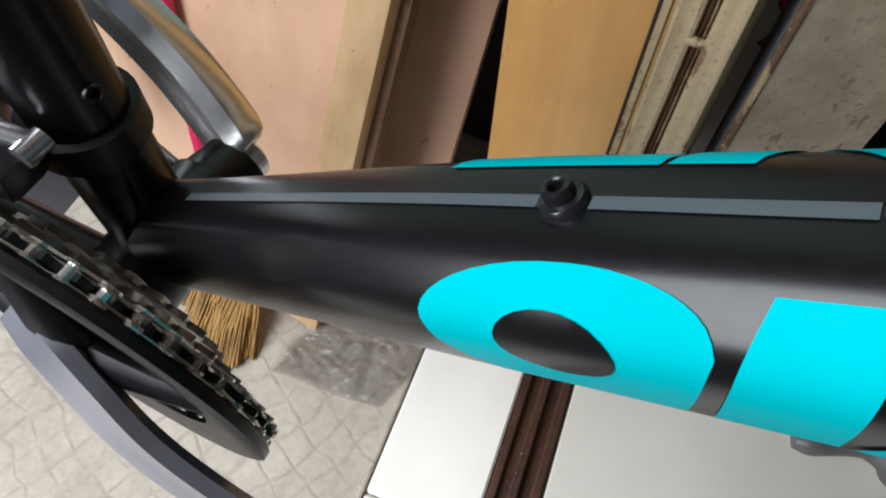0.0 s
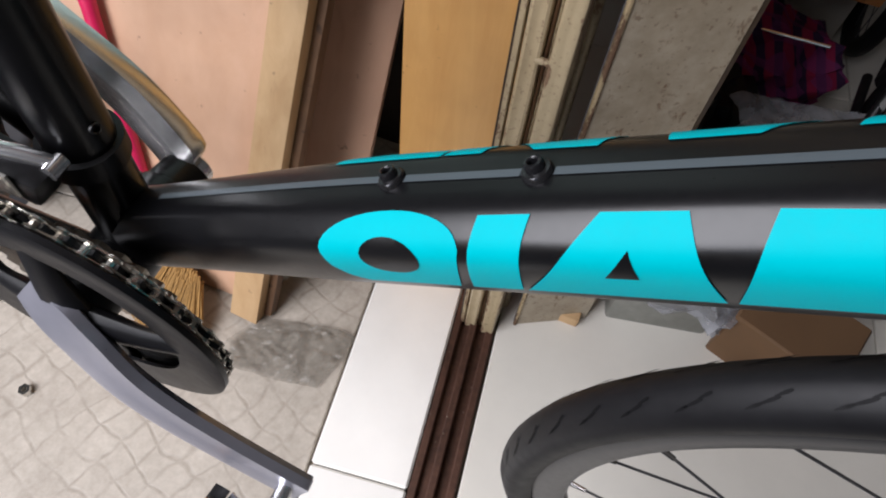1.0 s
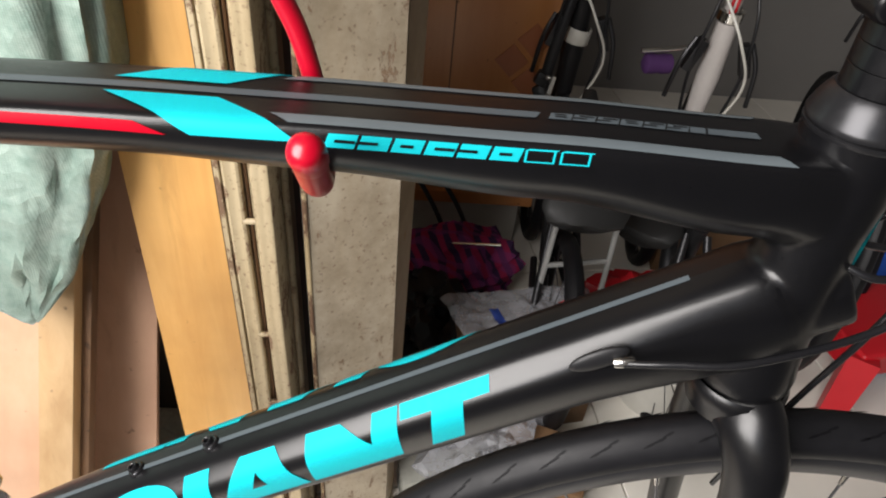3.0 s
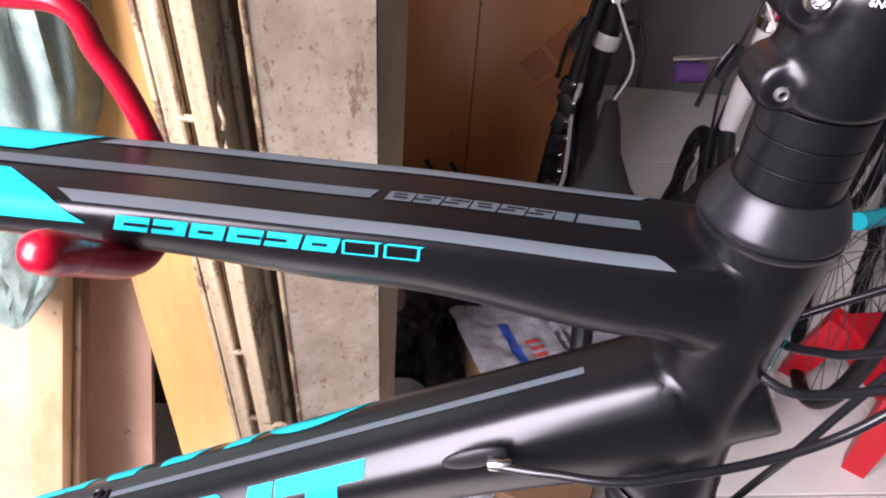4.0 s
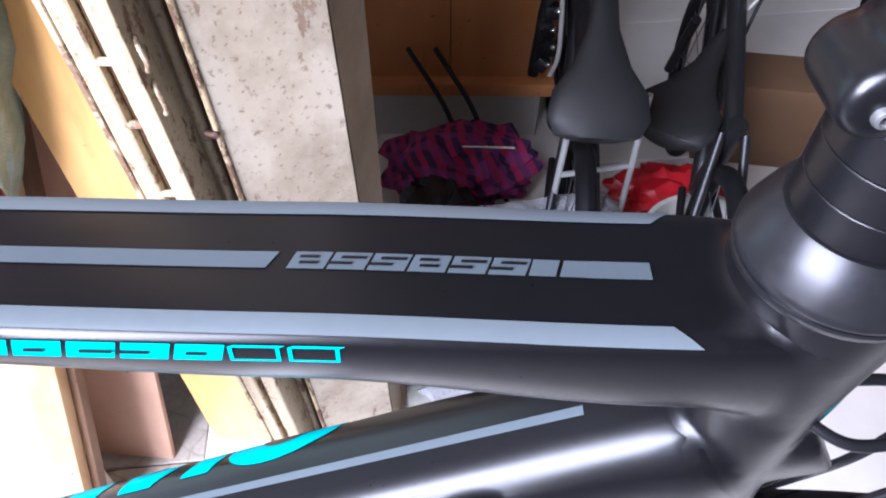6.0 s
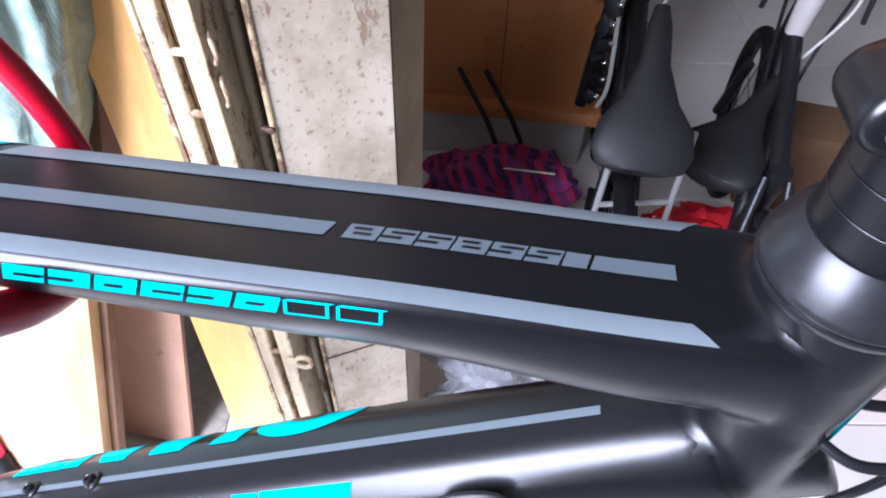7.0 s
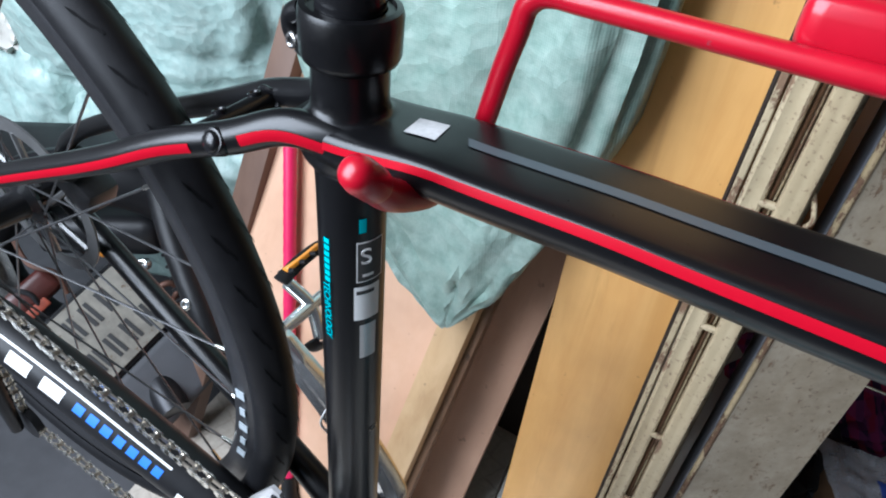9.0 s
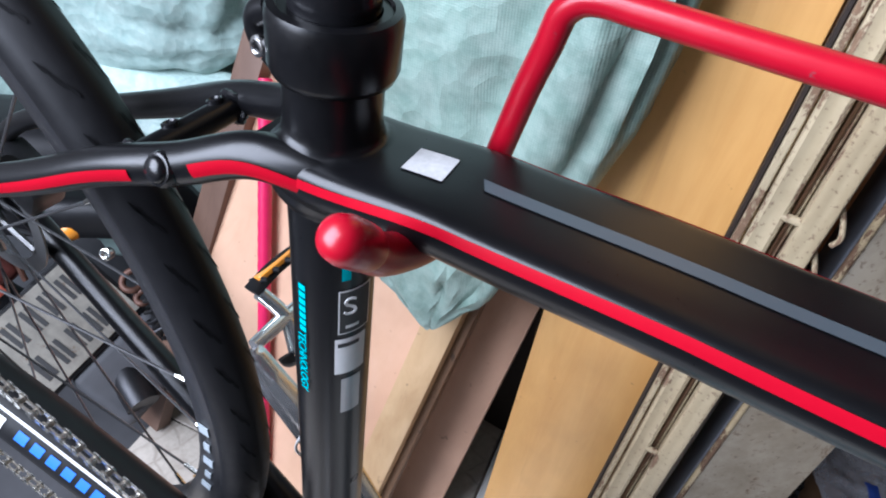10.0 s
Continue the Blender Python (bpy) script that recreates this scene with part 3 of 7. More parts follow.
for z in (0.825, 0.865):
    bm = bmesh.new()
    sweep(bm, curve([(0.2065, 0.312, z + 0.012), (0.2105, 0.304, z + 0.006), (0.2140, 0.300, z - 0.004), (0.2115, 0.301, z - 0.012)], 5), 0.0020, 8)
    part("latch_hook", bm, GATEPAINT, gate, "bent cream wire hook")

panel = thing("steel_panel", "cream painted sheet-steel door panel, freckled with dirt", "panel", (0.285, 0.36, 0))
PA, PB = Vector((0.2335, 0.3310, 0)), Vector((0.3345, 0.3860, 0))
pang = Matrix.Rotation(math.atan2(PB.y - PA.y, PB.x - PA.x), 4, "Z")
pmid, pwide = (PA + PB) / 2, (PB - PA).length
pin = pang.to_3x3() @ Vector((0, 1, 0))
part("face", box(bmesh.new(), pmid + Vector((0, 0, 1.08)), (pwide, 0.003, 2.16), pang, 0.001, 1), PANELPAINT, panel)
part("inner_strip", box(bmesh.new(), (0.2305, 0.375, 1.08), (0.003, 0.082, 2.16), None, 0.001, 1), STEELGREY, panel, "bare blue-grey steel edge")
bm = bmesh.new()
back = [(0.3455, 0.425, 0.0), (0.3560, 0.470, 1.08), (0.3620, 0.500, 2.16)]
rows = []
for (x, y, z) in back:
    rows.append([bm.verts.new((PB.x + 0.001, PB.y + 0.002, z)), bm.verts.new((x, y, z)), bm.verts.new((x - 0.004, y + 0.001, z)), bm.verts.new((PB.x - 0.002, PB.y + 0.004, z))])
for a, b in zip(rows, rows[1:]):
    for k in range(4):
        bm.faces.new((a[k], a[(k + 1) % 4], b[(k + 1) % 4], b[k]))
part("return", bm, LEAFPAINT, panel, "grimy side of the panel")
bm = bmesh.new()
sweep(bm, [(PA.x, PA.y - 0.001, 0.0), (PA.x, PA.y - 0.001, 2.16)], 0.0032, 10)
part("rolled_edge", bm, EDGEPAINT, panel)
bm = bmesh.new()
lathe(bm, [(0.0, -0.004), (0.0035, -0.003), (0.0035, 0.003), (0.0, 0.004)], along((0.2330, 0.3265, 0.770), (0, -1, 0.2)), 12)
sweep(bm, [(0.2240, 0.3270, 0.771), (0.2330, 0.3255, 0.770)], [0.0030, 0.0034], 10)
part("rivet", bm, RUST, panel)
part("sill_joint", box(bmesh.new(), pmid - pin * 0.0018 + Vector((0, 0, 0.368)), (pwide, 0.002, 0.0022), pang), RUST, panel, "horizontal joint in the sheet")


# ---- sacks ----
def sack(name, label, centre, size, turn, seed, material, tip=None):
    """A stuffed woven sack: a lumpy, creased bag, drawn out to a tied corner where tip is given."""
    bm = bmesh.new()
    bmesh.ops.create_icosphere(bm, subdivisions=5, radius=1)
    m = Matrix.Translation(centre) @ Euler([radians(a) for a in turn]).to_matrix().to_4x4()
    off = Vector((seed * 3.7, seed * 1.3, seed * 2.1))
    for v in bm.verts:
        d = v.co.normalized()
        p = Vector([math.copysign(abs(c) ** 0.62, c) for c in d])
        p = Vector((p.x * size[0], p.y * size[1], p.z * size[2]))
        k = 0.018 * noise.noise(d * 2.2 + off) + 0.012 * noise.noise(d * 5 + off)
        ridge = abs(noise.noise(Vector((d.x * 7, d.y * 7, d.z * 2.5)) + off))
        crease = abs(noise.noise(d * 6.5 + off * 2))
        p += d * (k * 1.6 - 0.02 * (0.25 - min(ridge, 0.25)) - 0.022 * (0.16 - min(crease, 0.16)))
        v.co = m @ p
    if tip:
        for v in bm.verts:
            q = v.co - Vector(centre)
            w = max(0.0, -(v.co - m @ Vector((0, 0, 0))).dot(Vector((0, 0, 1))) / size[2])
            w = w ** (1.55 if v.co.x < tip[0] else 2.2)
            target = Vector(tip)
            k = min(1, 0.96 * w)
            near = min(1, max(0, (w - 0.45) / 0.5))
            k += (0.985 - k) * 0.75 * near * near * (3 - 2 * near) if k < 0.985 else 0
            v.co = v.co.lerp(target + q * 0.02, k)
            # folds that run together at the drawn-out corner
            away = v.co - target
            turn_ = math.atan2(away.x, max(away.z, 1e-4))
            fold = noise.noise(Vector((turn_ * 11, away.length * 3, seed))) + 0.6 * noise.noise(Vector((turn_ * 26, away.length * 9, seed + 5)))
            v.co.y += 0.016 * fold * min(1, away.length / 0.07) * math.exp(-away.length / 0.22)
            v.co.x += 0.004 * noise.noise(v.co * 22)
    return tagged(part(name, bm, material, None, "", 0 or 60), label, "sack")


sack("woven_sack", "stuffed pale green woven sack hanging to a drawn-out corner", (-0.160, 0.405, 0.935), (0.215, 0.085, 0.36), (0, 3, 0), 1, SACK_DARK, (-0.100, 0.315, 0.540))
sack("woven_sack", "large bright aqua woven sack lying behind the rear wheel", (-0.965, 0.66, 0.70), (0.36, 0.19, 0.22), (8, -14, 12), 2, SACK)
sack("woven_sack", "bulging aqua woven sack standing behind the plywood", (-0.295, 0.70, 1.0), (0.20, 0.14, 0.30), (0, 10, -10), 3, SACK)
sack("woven_sack", "crumpled aqua woven sack under the large one", (-0.86, 0.66, 0.27), (0.32, 0.20, 0.27), (0, 0, 14), 5, SACK)


sack("woven_sack", "slumped aqua woven sack at the end of the row", (-1.40, 0.64, 0.36), (0.30, 0.20, 0.30), (0, 12, -8), 7, SACK)
GREENPACK = plain("green_packet", (0.05, 0.13, 0.03), 0.45, 0.0, 0.4, 40)
tagged(part("packet", box(bmesh.new(), (-0.028, 0.470, 0.905), (0.030, 0.03, 0.09), Matrix.Rotation(radians(-8), 4, "Y"), 0.008, 3), GREENPACK), "green plastic packet tucked behind the pine board", "packet")
tagged(part("packet", box(bmesh.new(), (-0.022, 0.474, 0.825), (0.030, 0.03, 0.07), Matrix.Rotation(radians(6), 4, "Y"), 0.007, 3), plain("brown_packet", (0.16, 0.06, 0.035), 0.5, 0.0, 0.4, 50)), "brown and white packet tucked behind the pine board", "packet")


# ---- broom ----
broom = thing("broom", "pink plastic handled broom with straw bristles on the floor", "broom", (-0.26, 0.15, 0))
lo, hi = Vector((-0.317, 0.222, 0.085)), Vector((-0.461, 0.454, 0.68))
bm = bmesh.new()
steps = 60
sweep(bm, [lo.lerp(hi, k / steps) for k in range(steps + 1)], [0.0098 + 0.0006 * (k % 2) * (k > 30) for k in range(steps + 1)], 14)
part("handle", bm, PINKPLASTIC, broom)
bm = bmesh.new()
lathe(bm, [(0.0, 0.02), (0.013, 0.02), (0.014, -0.01), (0.022, -0.03), (0.024, -0.045), (0, -0.045)], along(lo, (hi - lo)), 20)
part("collar", bm, BLACKSOFT, broom)
bm = bmesh.new()
rnd = random.Random(4)
wide_, thin_ = Vector((-0.857, 0.514, 0)), Vector((0.514, 0.857, 0))
for k in range(1500):
    a, r = rnd.random() * 6.283, rnd.random() ** 0.5
    u, v = rnd.uniform(-1, 1), r * math.sin(a)
    top = lo + wide_ * (0.085 * u - 0.01) + thin_ * (0.016 * v) + Vector((0, 0, -0.03 - 0.012 * u * u + 0.006 * rnd.random()))
    end = Vector((-0.328, 0.150, 0.002 + 0.010 * (1 - r))) + wide_ * (0.150 * u) + thin_ * (0.034 * v)
    sweep(bm, [top, top.lerp(end, 0.5) + Vector((0.006 * rnd.uniform(-1, 1), 0.006 * rnd.uniform(-1, 1), 0.012)), end], 0.0014, 4)
tagged(part("bristles", bm, BRISTLE, broom, "dense golden straw bristles"), kind="stuff")


fitting = thing("chrome_fitting", "chrome pipe fitting with an amber band, by the plywood", "fitting", (-0.135, 0.245, 0.02))
fit_axis = along((-0.135, 0.252, 0.165), (0.10, -0.35, 1.0))
part("cap", lathe(bmesh.new(), [(0.0, 0.020), (0.009, 0.020), (0.013, 0.016), (0.0135, 0.004), (0.011, 0.0), (0.0, 0.0)], fit_axis, 8), CHROME, fitting)
part("band", lathe(bmesh.new(), [(0.0, 0.001), (0.0095, 0.001), (0.0095, -0.008), (0.0, -0.008)], fit_axis, 20), ORANGE, fitting, "amber plastic band")
bm = bmesh.new()
sweep(bm, [fit_axis @ Vector((0, 0, -0.007)), fit_axis @ Vector((0, 0, -0.07)), Vector((-0.142, 0.262, 0.0))], [0.0088, 0.0085, 0.0085], 16)
part("pipe", bm, WHITEPLASTIC, fitting, "white plastic pipe")


# ---- bicycle ----
bike = thing("bicycle", "matte black city bicycle, cyan and red decals, hung in a rack", "bicycle")
BB, REAR, FRONT = Vector((0, 0, 0.588)), Vector((-0.39, 0, 0.768)), Vector((0.604, 0, 0.481))

def flat_section(rise, side, deep, half=0.0237):
    """Half outline of the flattened top tube: flat crown, short side, rounded belly."""
    return [(0, rise), (0.012, rise), (half - 0.0030, rise - 0.0005), (half - 0.0002, rise - 0.0035), (half, rise - side), (half * 0.82, rise - side - 0.45 * (deep - side)), (half * 0.4, rise - deep + 0.001), (0, rise - deep)]


TT = Tube((0, 0, 1.010), (0.54, 0, 1.010), [
    (-0.016, flat_section(-0.006, 0.008, 0.019, 0.0150)),
    (0.014, flat_section(0.0, 0.011, 0.026)),
    (0.065, flat_section(0.0042, 0.011, 0.026)),
    (0.14, flat_section(0.0063, 0.011, 0.026)),
    (0.23, flat_section(0.0075, 0.0115, 0.027)),
    (0.30, flat_section(0.0072, 0.013, 0.030)),
    (0.40, flat_section(0.0060, 0.017, 0.037)),
    (0.500, flat_section(0.0030, 0.028, 0.048, 0.0232)),
    (0.5405, flat_section(0.001, 0.034, 0.056, 0.0215))])
top_tube = part("top_tube", TT.mesh(bmesh.new()), PAINT, bike)
DT = Tube((0, 0, 0.6325), (0.545, 0, 0.6325 + 0.545 * math.tan(radians(31.6))), [
    (0.0, [(0, -0.004), (0.011, -0.005), (0.0150, -0.010), (0.0185, -0.018), (0.0200, -0.030), (0.018, -0.044), (0.010, -0.050), (0, -0.051)]),
    (0.20, [(0, 0), (0.0125, -0.0008), (0.0185, -0.0044), (0.0256, -0.0106), (0.0266, -0.021), (0.0218, -0.041), (0.011, -0.053), (0, -0.054)]),
    (0.48, [(0, 0), (0.0125, -0.0008), (0.0185, -0.0044), (0.0260, -0.0110), (0.0272, -0.022), (0.0225, -0.043), (0.011, -0.056), (0, -0.057)]),
    (0.600, [(0, 0), (0.013, -0.001), (0.019, -0.0052), (0.0240, -0.014), (0.0255, -0.034), (0.022, -0.056), (0.012, -0.066), (0, -0.067)]),
    (0.609, [(0, -0.001), (0.012, -0.002), (0.018, -0.0062), (0.0233, -0.015), (0.0245, -0.034), (0.021, -0.055), (0.011, -0.065), (0, -0.066)]),
    (0.616, [(0, -0.009), (0.010, -0.010), (0.014, -0.013), (0.0190, -0.021), (0.0200, -0.034), (0.018, -0.052), (0.009, -0.060), (0, -0.061)])])
down_tube = part("down_tube", DT.mesh(bmesh.new()), PAINT, bike)

bm = bmesh.new()
sweep(bm, [(0.0032, 0, 0.60), (0.0072, 0, 0.80), (0.0096, 0, 0.97), (0.0096, 0, 1.008), (0.0103, 0, 1.034)], [0.0178, 0.0167, 0.0163, 0.0164, 0.0160], 32)
seat_tube = part("seat_tube", bm, PAINT, bike)
bm = bmesh.new()
lathe(bm, [(0.0215, -0.036), (0.0225, -0.034), (0.0225, 0.034), (0.0215, 0.036)], along(BB, (0, 1, 0)), 32)
lathe(bm, [(0.013, -0.056), (0.017, -0.055), (0.0195, -0.037), (0.0195, 0.037), (0.017, 0.055), (0.013, 0.056)], along(BB, (0, 1, 0)), 24)
part("bottom_bracket", bm, PAINT, bike)

HA, HB = Vector((0.5385, 0, 0.866)), Vector((0.5340, 0, 1.0235))
HU = (HB - HA).normalized()
bm = bmesh.new()
L = (HB - HA).length
lathe(bm, [(0.0255, 0), (0.0268, 0.003), (0.0268, 0.010), (0.0250, 0.02), (0.0222, 0.05), (0.0212, 0.10), (0.0226, L - 0.030), (0.0238, L - 0.010), (0.0242, L)], along(HA, HU), 40)
head_tube = part("head_tube", bm, PAINT, bike)


def span(bm, tube, s0, s1, steps=24):
    """A closed length of a lofted tube."""
    rings = []
    for i in range(steps + 1):
        s = s0 + (s1 - s0) * i / steps
        q = tube.outline(s)
        full = [(p.x, p.y) for p in q] + [(-p.x, p.y) for p in q[-2:0:-1]]
        rings.append([bm.verts.new(tube.place(s, u, v)) for u, v in full])
    n = len(rings[0])
    for a, b_ in zip(rings, rings[1:]):
        for k in range(n):
            bm.faces.new((a[k], a[(k + 1) % n], b_[(k + 1) % n], b_[k]))
    bm.faces.new(rings[0])
    bm.faces.new(rings[-1])
    return bm


bm = bmesh.new()
span(bm, TT, 0.470, 0.545)
span(bm, DT, 0.560, 0.640)
lathe(bm, [(0, 0.012), (0.0252, 0.012), (0.0250, 0.02), (0.0224, 0.05), (0.0215, 0.10), (0.0228, L - 0.030), (0.0240, L - 0.008), (0, L - 0.008)], along(HA, HU), 48)
head_lug = part("head_lug", bm, PAINT, bike, "", 180)
fuse = head_lug.modifiers.new("fuse", "REMESH")
fuse.mode, fuse.voxel_size, fuse.use_smooth_shade = "VOXEL", 0.0011, True
soft_ = head_lug.modifiers.new("soften", "SMOOTH")
soft_.factor, soft_.iterations = 0.5, 40
part("headset_cover", lathe(bmesh.new(), [(0.0236, -0.004), (0.0246, -0.0028), (0.0248, -0.0012), (0.0237, -0.0008), (0.0237, 0.0), (0.0246, 0.0004), (0.0249, 0.0016), (0.0244, 0.0032), (0.0222, 0.0090), (0.0198, 0.0134), (0.0182, 0.0150), (0.0170, 0.0150)], along(HB, HU), 44), ANODISED, bike)
for k in range(3):
    h = 0.0152 + 0.0096 * k
    part("spacer", lathe(bmesh.new(), [(0.0160, h), (0.0172, h), (0.0174, h + 0.0002), (0.0174, h + 0.0091), (0.0172, h + 0.0093), (0.0160, h + 0.0093)], along(HB, HU), 40), PAINT, bike)

# stem
SB = HB + HU * 0.0438
fx = Vector((HU.z, 0, -HU.x))
bm = bmesh.new()
lathe(bm, [(0.0, 0), (0.0172, 0), (0.0188, 0.002), (0.0194, 0.018), (0.0192, 0.0355), (0.0180, 0.0380), (0.0, 0.0380)], along(SB, HU), 44)
sweep(bm, [SB + HU * 0.018 + fx * d for d in (0.0, 0.03, 0.07, 0.115)], [0.0170, 0.0160, 0.0150, 0.0160], 28)
for h, off, k, r in ((0.0322, 0.0172, 1.0, 0.0094), (0.0068, 0.0170, 0.85, 0.0084)):
    c = SB + HU * h - fx * off
    lathe(bm, [(0.0, -0.0105), (r * 0.75, -0.0105), (r * 0.97, -0.0088), (r, 0.0088), (r * 0.86, 0.0105), (0, 0.0105)], along(c, (0, 1, 0)), 24)
    for y in (-0.008, 0.008):
        sweep(bm, [c + Vector((0, y, 0)), c + fx * 0.010 + Vector((0, y * 0.6, 0.002 * (1 if k < 1 else -1))), c + fx * 0.018], [r * 0.8, 0.0090, 0.0120], 20)
stem = part("stem", bm, PAINT, bike, "satin black forged alloy handlebar stem", 180)
fuse = stem.modifiers.new("fuse", "REMESH")
fuse.mode, fuse.voxel_size, fuse.use_smooth_shade = "VOXEL", 0.0009, True
soft_ = stem.modifiers.new("soften", "SMOOTH")
soft_.factor, soft_.iterations = 0.5, 32

def hex_bolt(name, at, direction, r, parent, material, length=0.006):
    bm = bmesh.new()
    lathe(bm, [(r * 0.97, -length), (r, -length * 0.9), (r, -0.0006), (r * 0.88, 0.0002), (r * 0.62, 0.0004), (r * 0.50, 0.0001), (r * 0.46, -0.0004)], along(at, direction), 24)
    lathe(bm, [(r * 0.46, -0.0004), (r * 0.44, -0.0028), (0.0, -0.003)], along(at, direction), 6)
    return part(name, bm, material, parent)


hex_bolt("pinch_bolt", SB + HU * 0.0334 - fx * 0.0186 + Vector((0, -0.0142, 0)), (0, -1, 0), 0.0039, stem, STEEL, 0.005)
hex_bolt("pinch_bolt", SB + HU * 0.0058 - fx * 0.0176 + Vector((0, -0.0118, 0)), (0, -1, 0), 0.0022, stem, DISCSTEEL, 0.004)
CT = SB + HU * 0.0380 - fx * 0.0012
cap = part("top_cap", lathe(bmesh.new(), [(0.0160, 0.0), (0.0167, 0.001), (0.0167, 0.003), (0.0160, 0.0042), (0.009, 0.0046), (0.008, 0.0040), (0.0, 0.0040)], along(CT, HU), 44), GLOSSY, stem, "glossy black round top cap")
hex_bolt("cap_bolt", CT + HU * 0.0078, HU, 0.0058, stem, STEEL, 0.005)
flat_ = along((0, 0, 0), HU)
for base, wide, mat_, label in ((radians(-35), 0.0025, WHITE, "solid white marks round the cap"), (radians(145), 0.0025, EDGEGREY, "pale outlined marks round the cap")):
    bm = bmesh.new()
    for k in range(5):
        a = base + radians(-44 + 22 * k)
        at = CT + HU * 0.0046 + flat_.to_3x3() @ Vector((0.0125 * math.cos(a), 0.0125 * math.sin(a), 0))
        box(bm, at, (0.0026, 0.0036, 0.0003), flat_ @ Matrix.Rotation(a, 4, "Z"))
    part("cap_print", bm, mat_, stem, label, 0)
tn = Vector((-0.30, -1, 0)).normalized()
tx = Vector((0, 0, 1)).cross(tn)
tm = Matrix((tx, tn.cross(tx), tn)).transposed().to_4x4()
tm.translation = SB + HU * 0.0345 + tn * 0.01975
lettering("torque_mark", "6N-m", 0.0027, tm, WHITE, stem, "small white torque marking")

# transfers on the down tube
def dt_mark(name, outline, material, label="", lift=0.00045):
    return part(name, DT.decal(outline, lift), material, down_tube, label, 60)


def round_block():
    """Outline of a block with a round rear end and a drooping front shoulder."""
    pts = [(0.2300, 0.0525), (0.2340, 0.0440), (0.2405, 0.0285)]
    pts += [(0.2115 + 0.0290 * math.sin(a), 0.0288 - 0.0143 * math.cos(a) ** 0.8) for a in (math.pi / 2 * (1 - k / 10) for k in range(1, 11))]
    pts += [(0.2115 - 0.0395 * math.sin(a), 0.0310 - 0.0165 * math.cos(a)) for a in (math.pi / 2 * k / 10 for k in range(1, 11))]
    return pts + [(0.1728, 0.0390), (0.1775, 0.0470), (0.1850, 0.0525)]


WINDOW = [(0.2075 + 0.0140 * math.cos(a), 0.0330 + 0.0088 * math.sin(a)) for a in (2 * math.pi * k / 24 for k in range(24))]
BLOCKS = (
    (round_block(), "cyan round-ended block"),
    ([(0.2492, 0.0166), (0.2688, 0.0164), (0.2565, 0.0525), (0.2355, 0.0525)], "cyan leaning upright block"),
    ([(0.2922, 0.0160), (0.3180, 0.0160), (0.3245, 0.0525), (0.2585, 0.0525)], "cyan trapezoid block"),
    ([(0.3406, 0.0157), (0.3640, 0.0163), (0.3790, 0.0335), (0.3855, 0.0163), (0.4020, 0.0165), (0.3890, 0.0525), (0.3275, 0.0525)], "cyan block with a notched top"),
    ([(0.4036, 0.0162), (0.4585, 0.0162), (0.4557, 0.0252), (0.4400, 0.0255), (0.4285, 0.0525), (0.4080, 0.0525), (0.4210, 0.0250), (0.4012, 0.0250)], "cyan stepped block"))
for near in (True, False):
    f = (lambda pts: pts) if near else (lambda pts: [(0.6253 - x, 0.0042 - a) for x, a in pts])
    for outline, label in BLOCKS:
        dt_mark("cyan_shape", f(outline), CYAN, label)
    dt_mark("dark_window", f(WINDOW), PAINT, "black oval in the cyan block", 0.0008)
    dt_mark("dark_window", f([(0.3006, 0.0273), (0.3020, 0.0386), (0.2911, 0.0386)]), PAINT, "black triangle in the cyan block", 0.0008)
for x0, x1 in ((0.045, 0.1990), (0.2115, 0.2610), (0.2735, 0.5720)):
    dt_mark("grey_stripe", slab(x0, x1, -0.0018, 0.0018), GREY, "thin grey centre stripe")

# transfers on the top tube
def tt_mark(name, outline, material, label=""):
    return part(name, TT.decal(outline), material, top_tube, label, 60)


tt_mark("grey_stripe", [(0.0645, -0.0026), (0.3968, -0.0026), (0.3940, 0.0026), (0.0675, 0.0026)], GREY, "thin grey centre stripe")
for k in range(6):
    x0 = 0.3992 + 0.0101 * k
    tt_mark("grey_block", slab(x0, x0 + 0.0094, -0.0027, 0.0027, 0.0020), GREY)
    for a0, lo_, hi_ in ((-0.0014, 0.0034, 0.0098), (0.0005, 0.0, 0.0062)):
        lo_, hi_ = (lo_, hi_) if k % 3 else (0.0030, 0.0078)
        part("dark_slot", TT.decal(slab(x0 + lo_, x0 + hi_, a0, a0 + 0.0009, 0.0003), 0.0008), PAINT, top_tube, "", 60)
for k in range(2):
    tt_mark("grey_block", slab(0.4600 + 0.0078 * k, 0.4668 + 0.0078 * k, -0.0026, 0.0026, 0.0016), GREY)
tt_mark("grey_block", [(0.4762, -0.0027), (0.4912, -0.0027), (0.4912, 0.0027), (0.4742, 0.0027)], GREY)
for sign in (1, -1):
    f = lambda pts: [(x, sign * a) for x, a in pts]
    tt_mark("cyan_chevron", f([(0.2220, 0.0063), (0.2665, 0.0062), (0.3000, 0.0278), (0.2590, 0.0280)]), CYAN, "slanting cyan chevron")
    tt_mark("silver_stripe", f([(0.2880, 0.0150), (0.4938, 0.0162), (0.5005, 0.0216), (0.2960, 0.0205)]), EDGEGREY, "light grey edge stripe")
    tt_mark("red_stripe", f([(0.0140, 0.0246), (0.0650, 0.0228), (0.1350, 0.0225), (0.2383, 0.0239), (0.2500, 0.0286), (0.1350, 0.0261), (0.0650, 0.0259), (0.0140, 0.0277)]), RED, "bright red edge stripe")
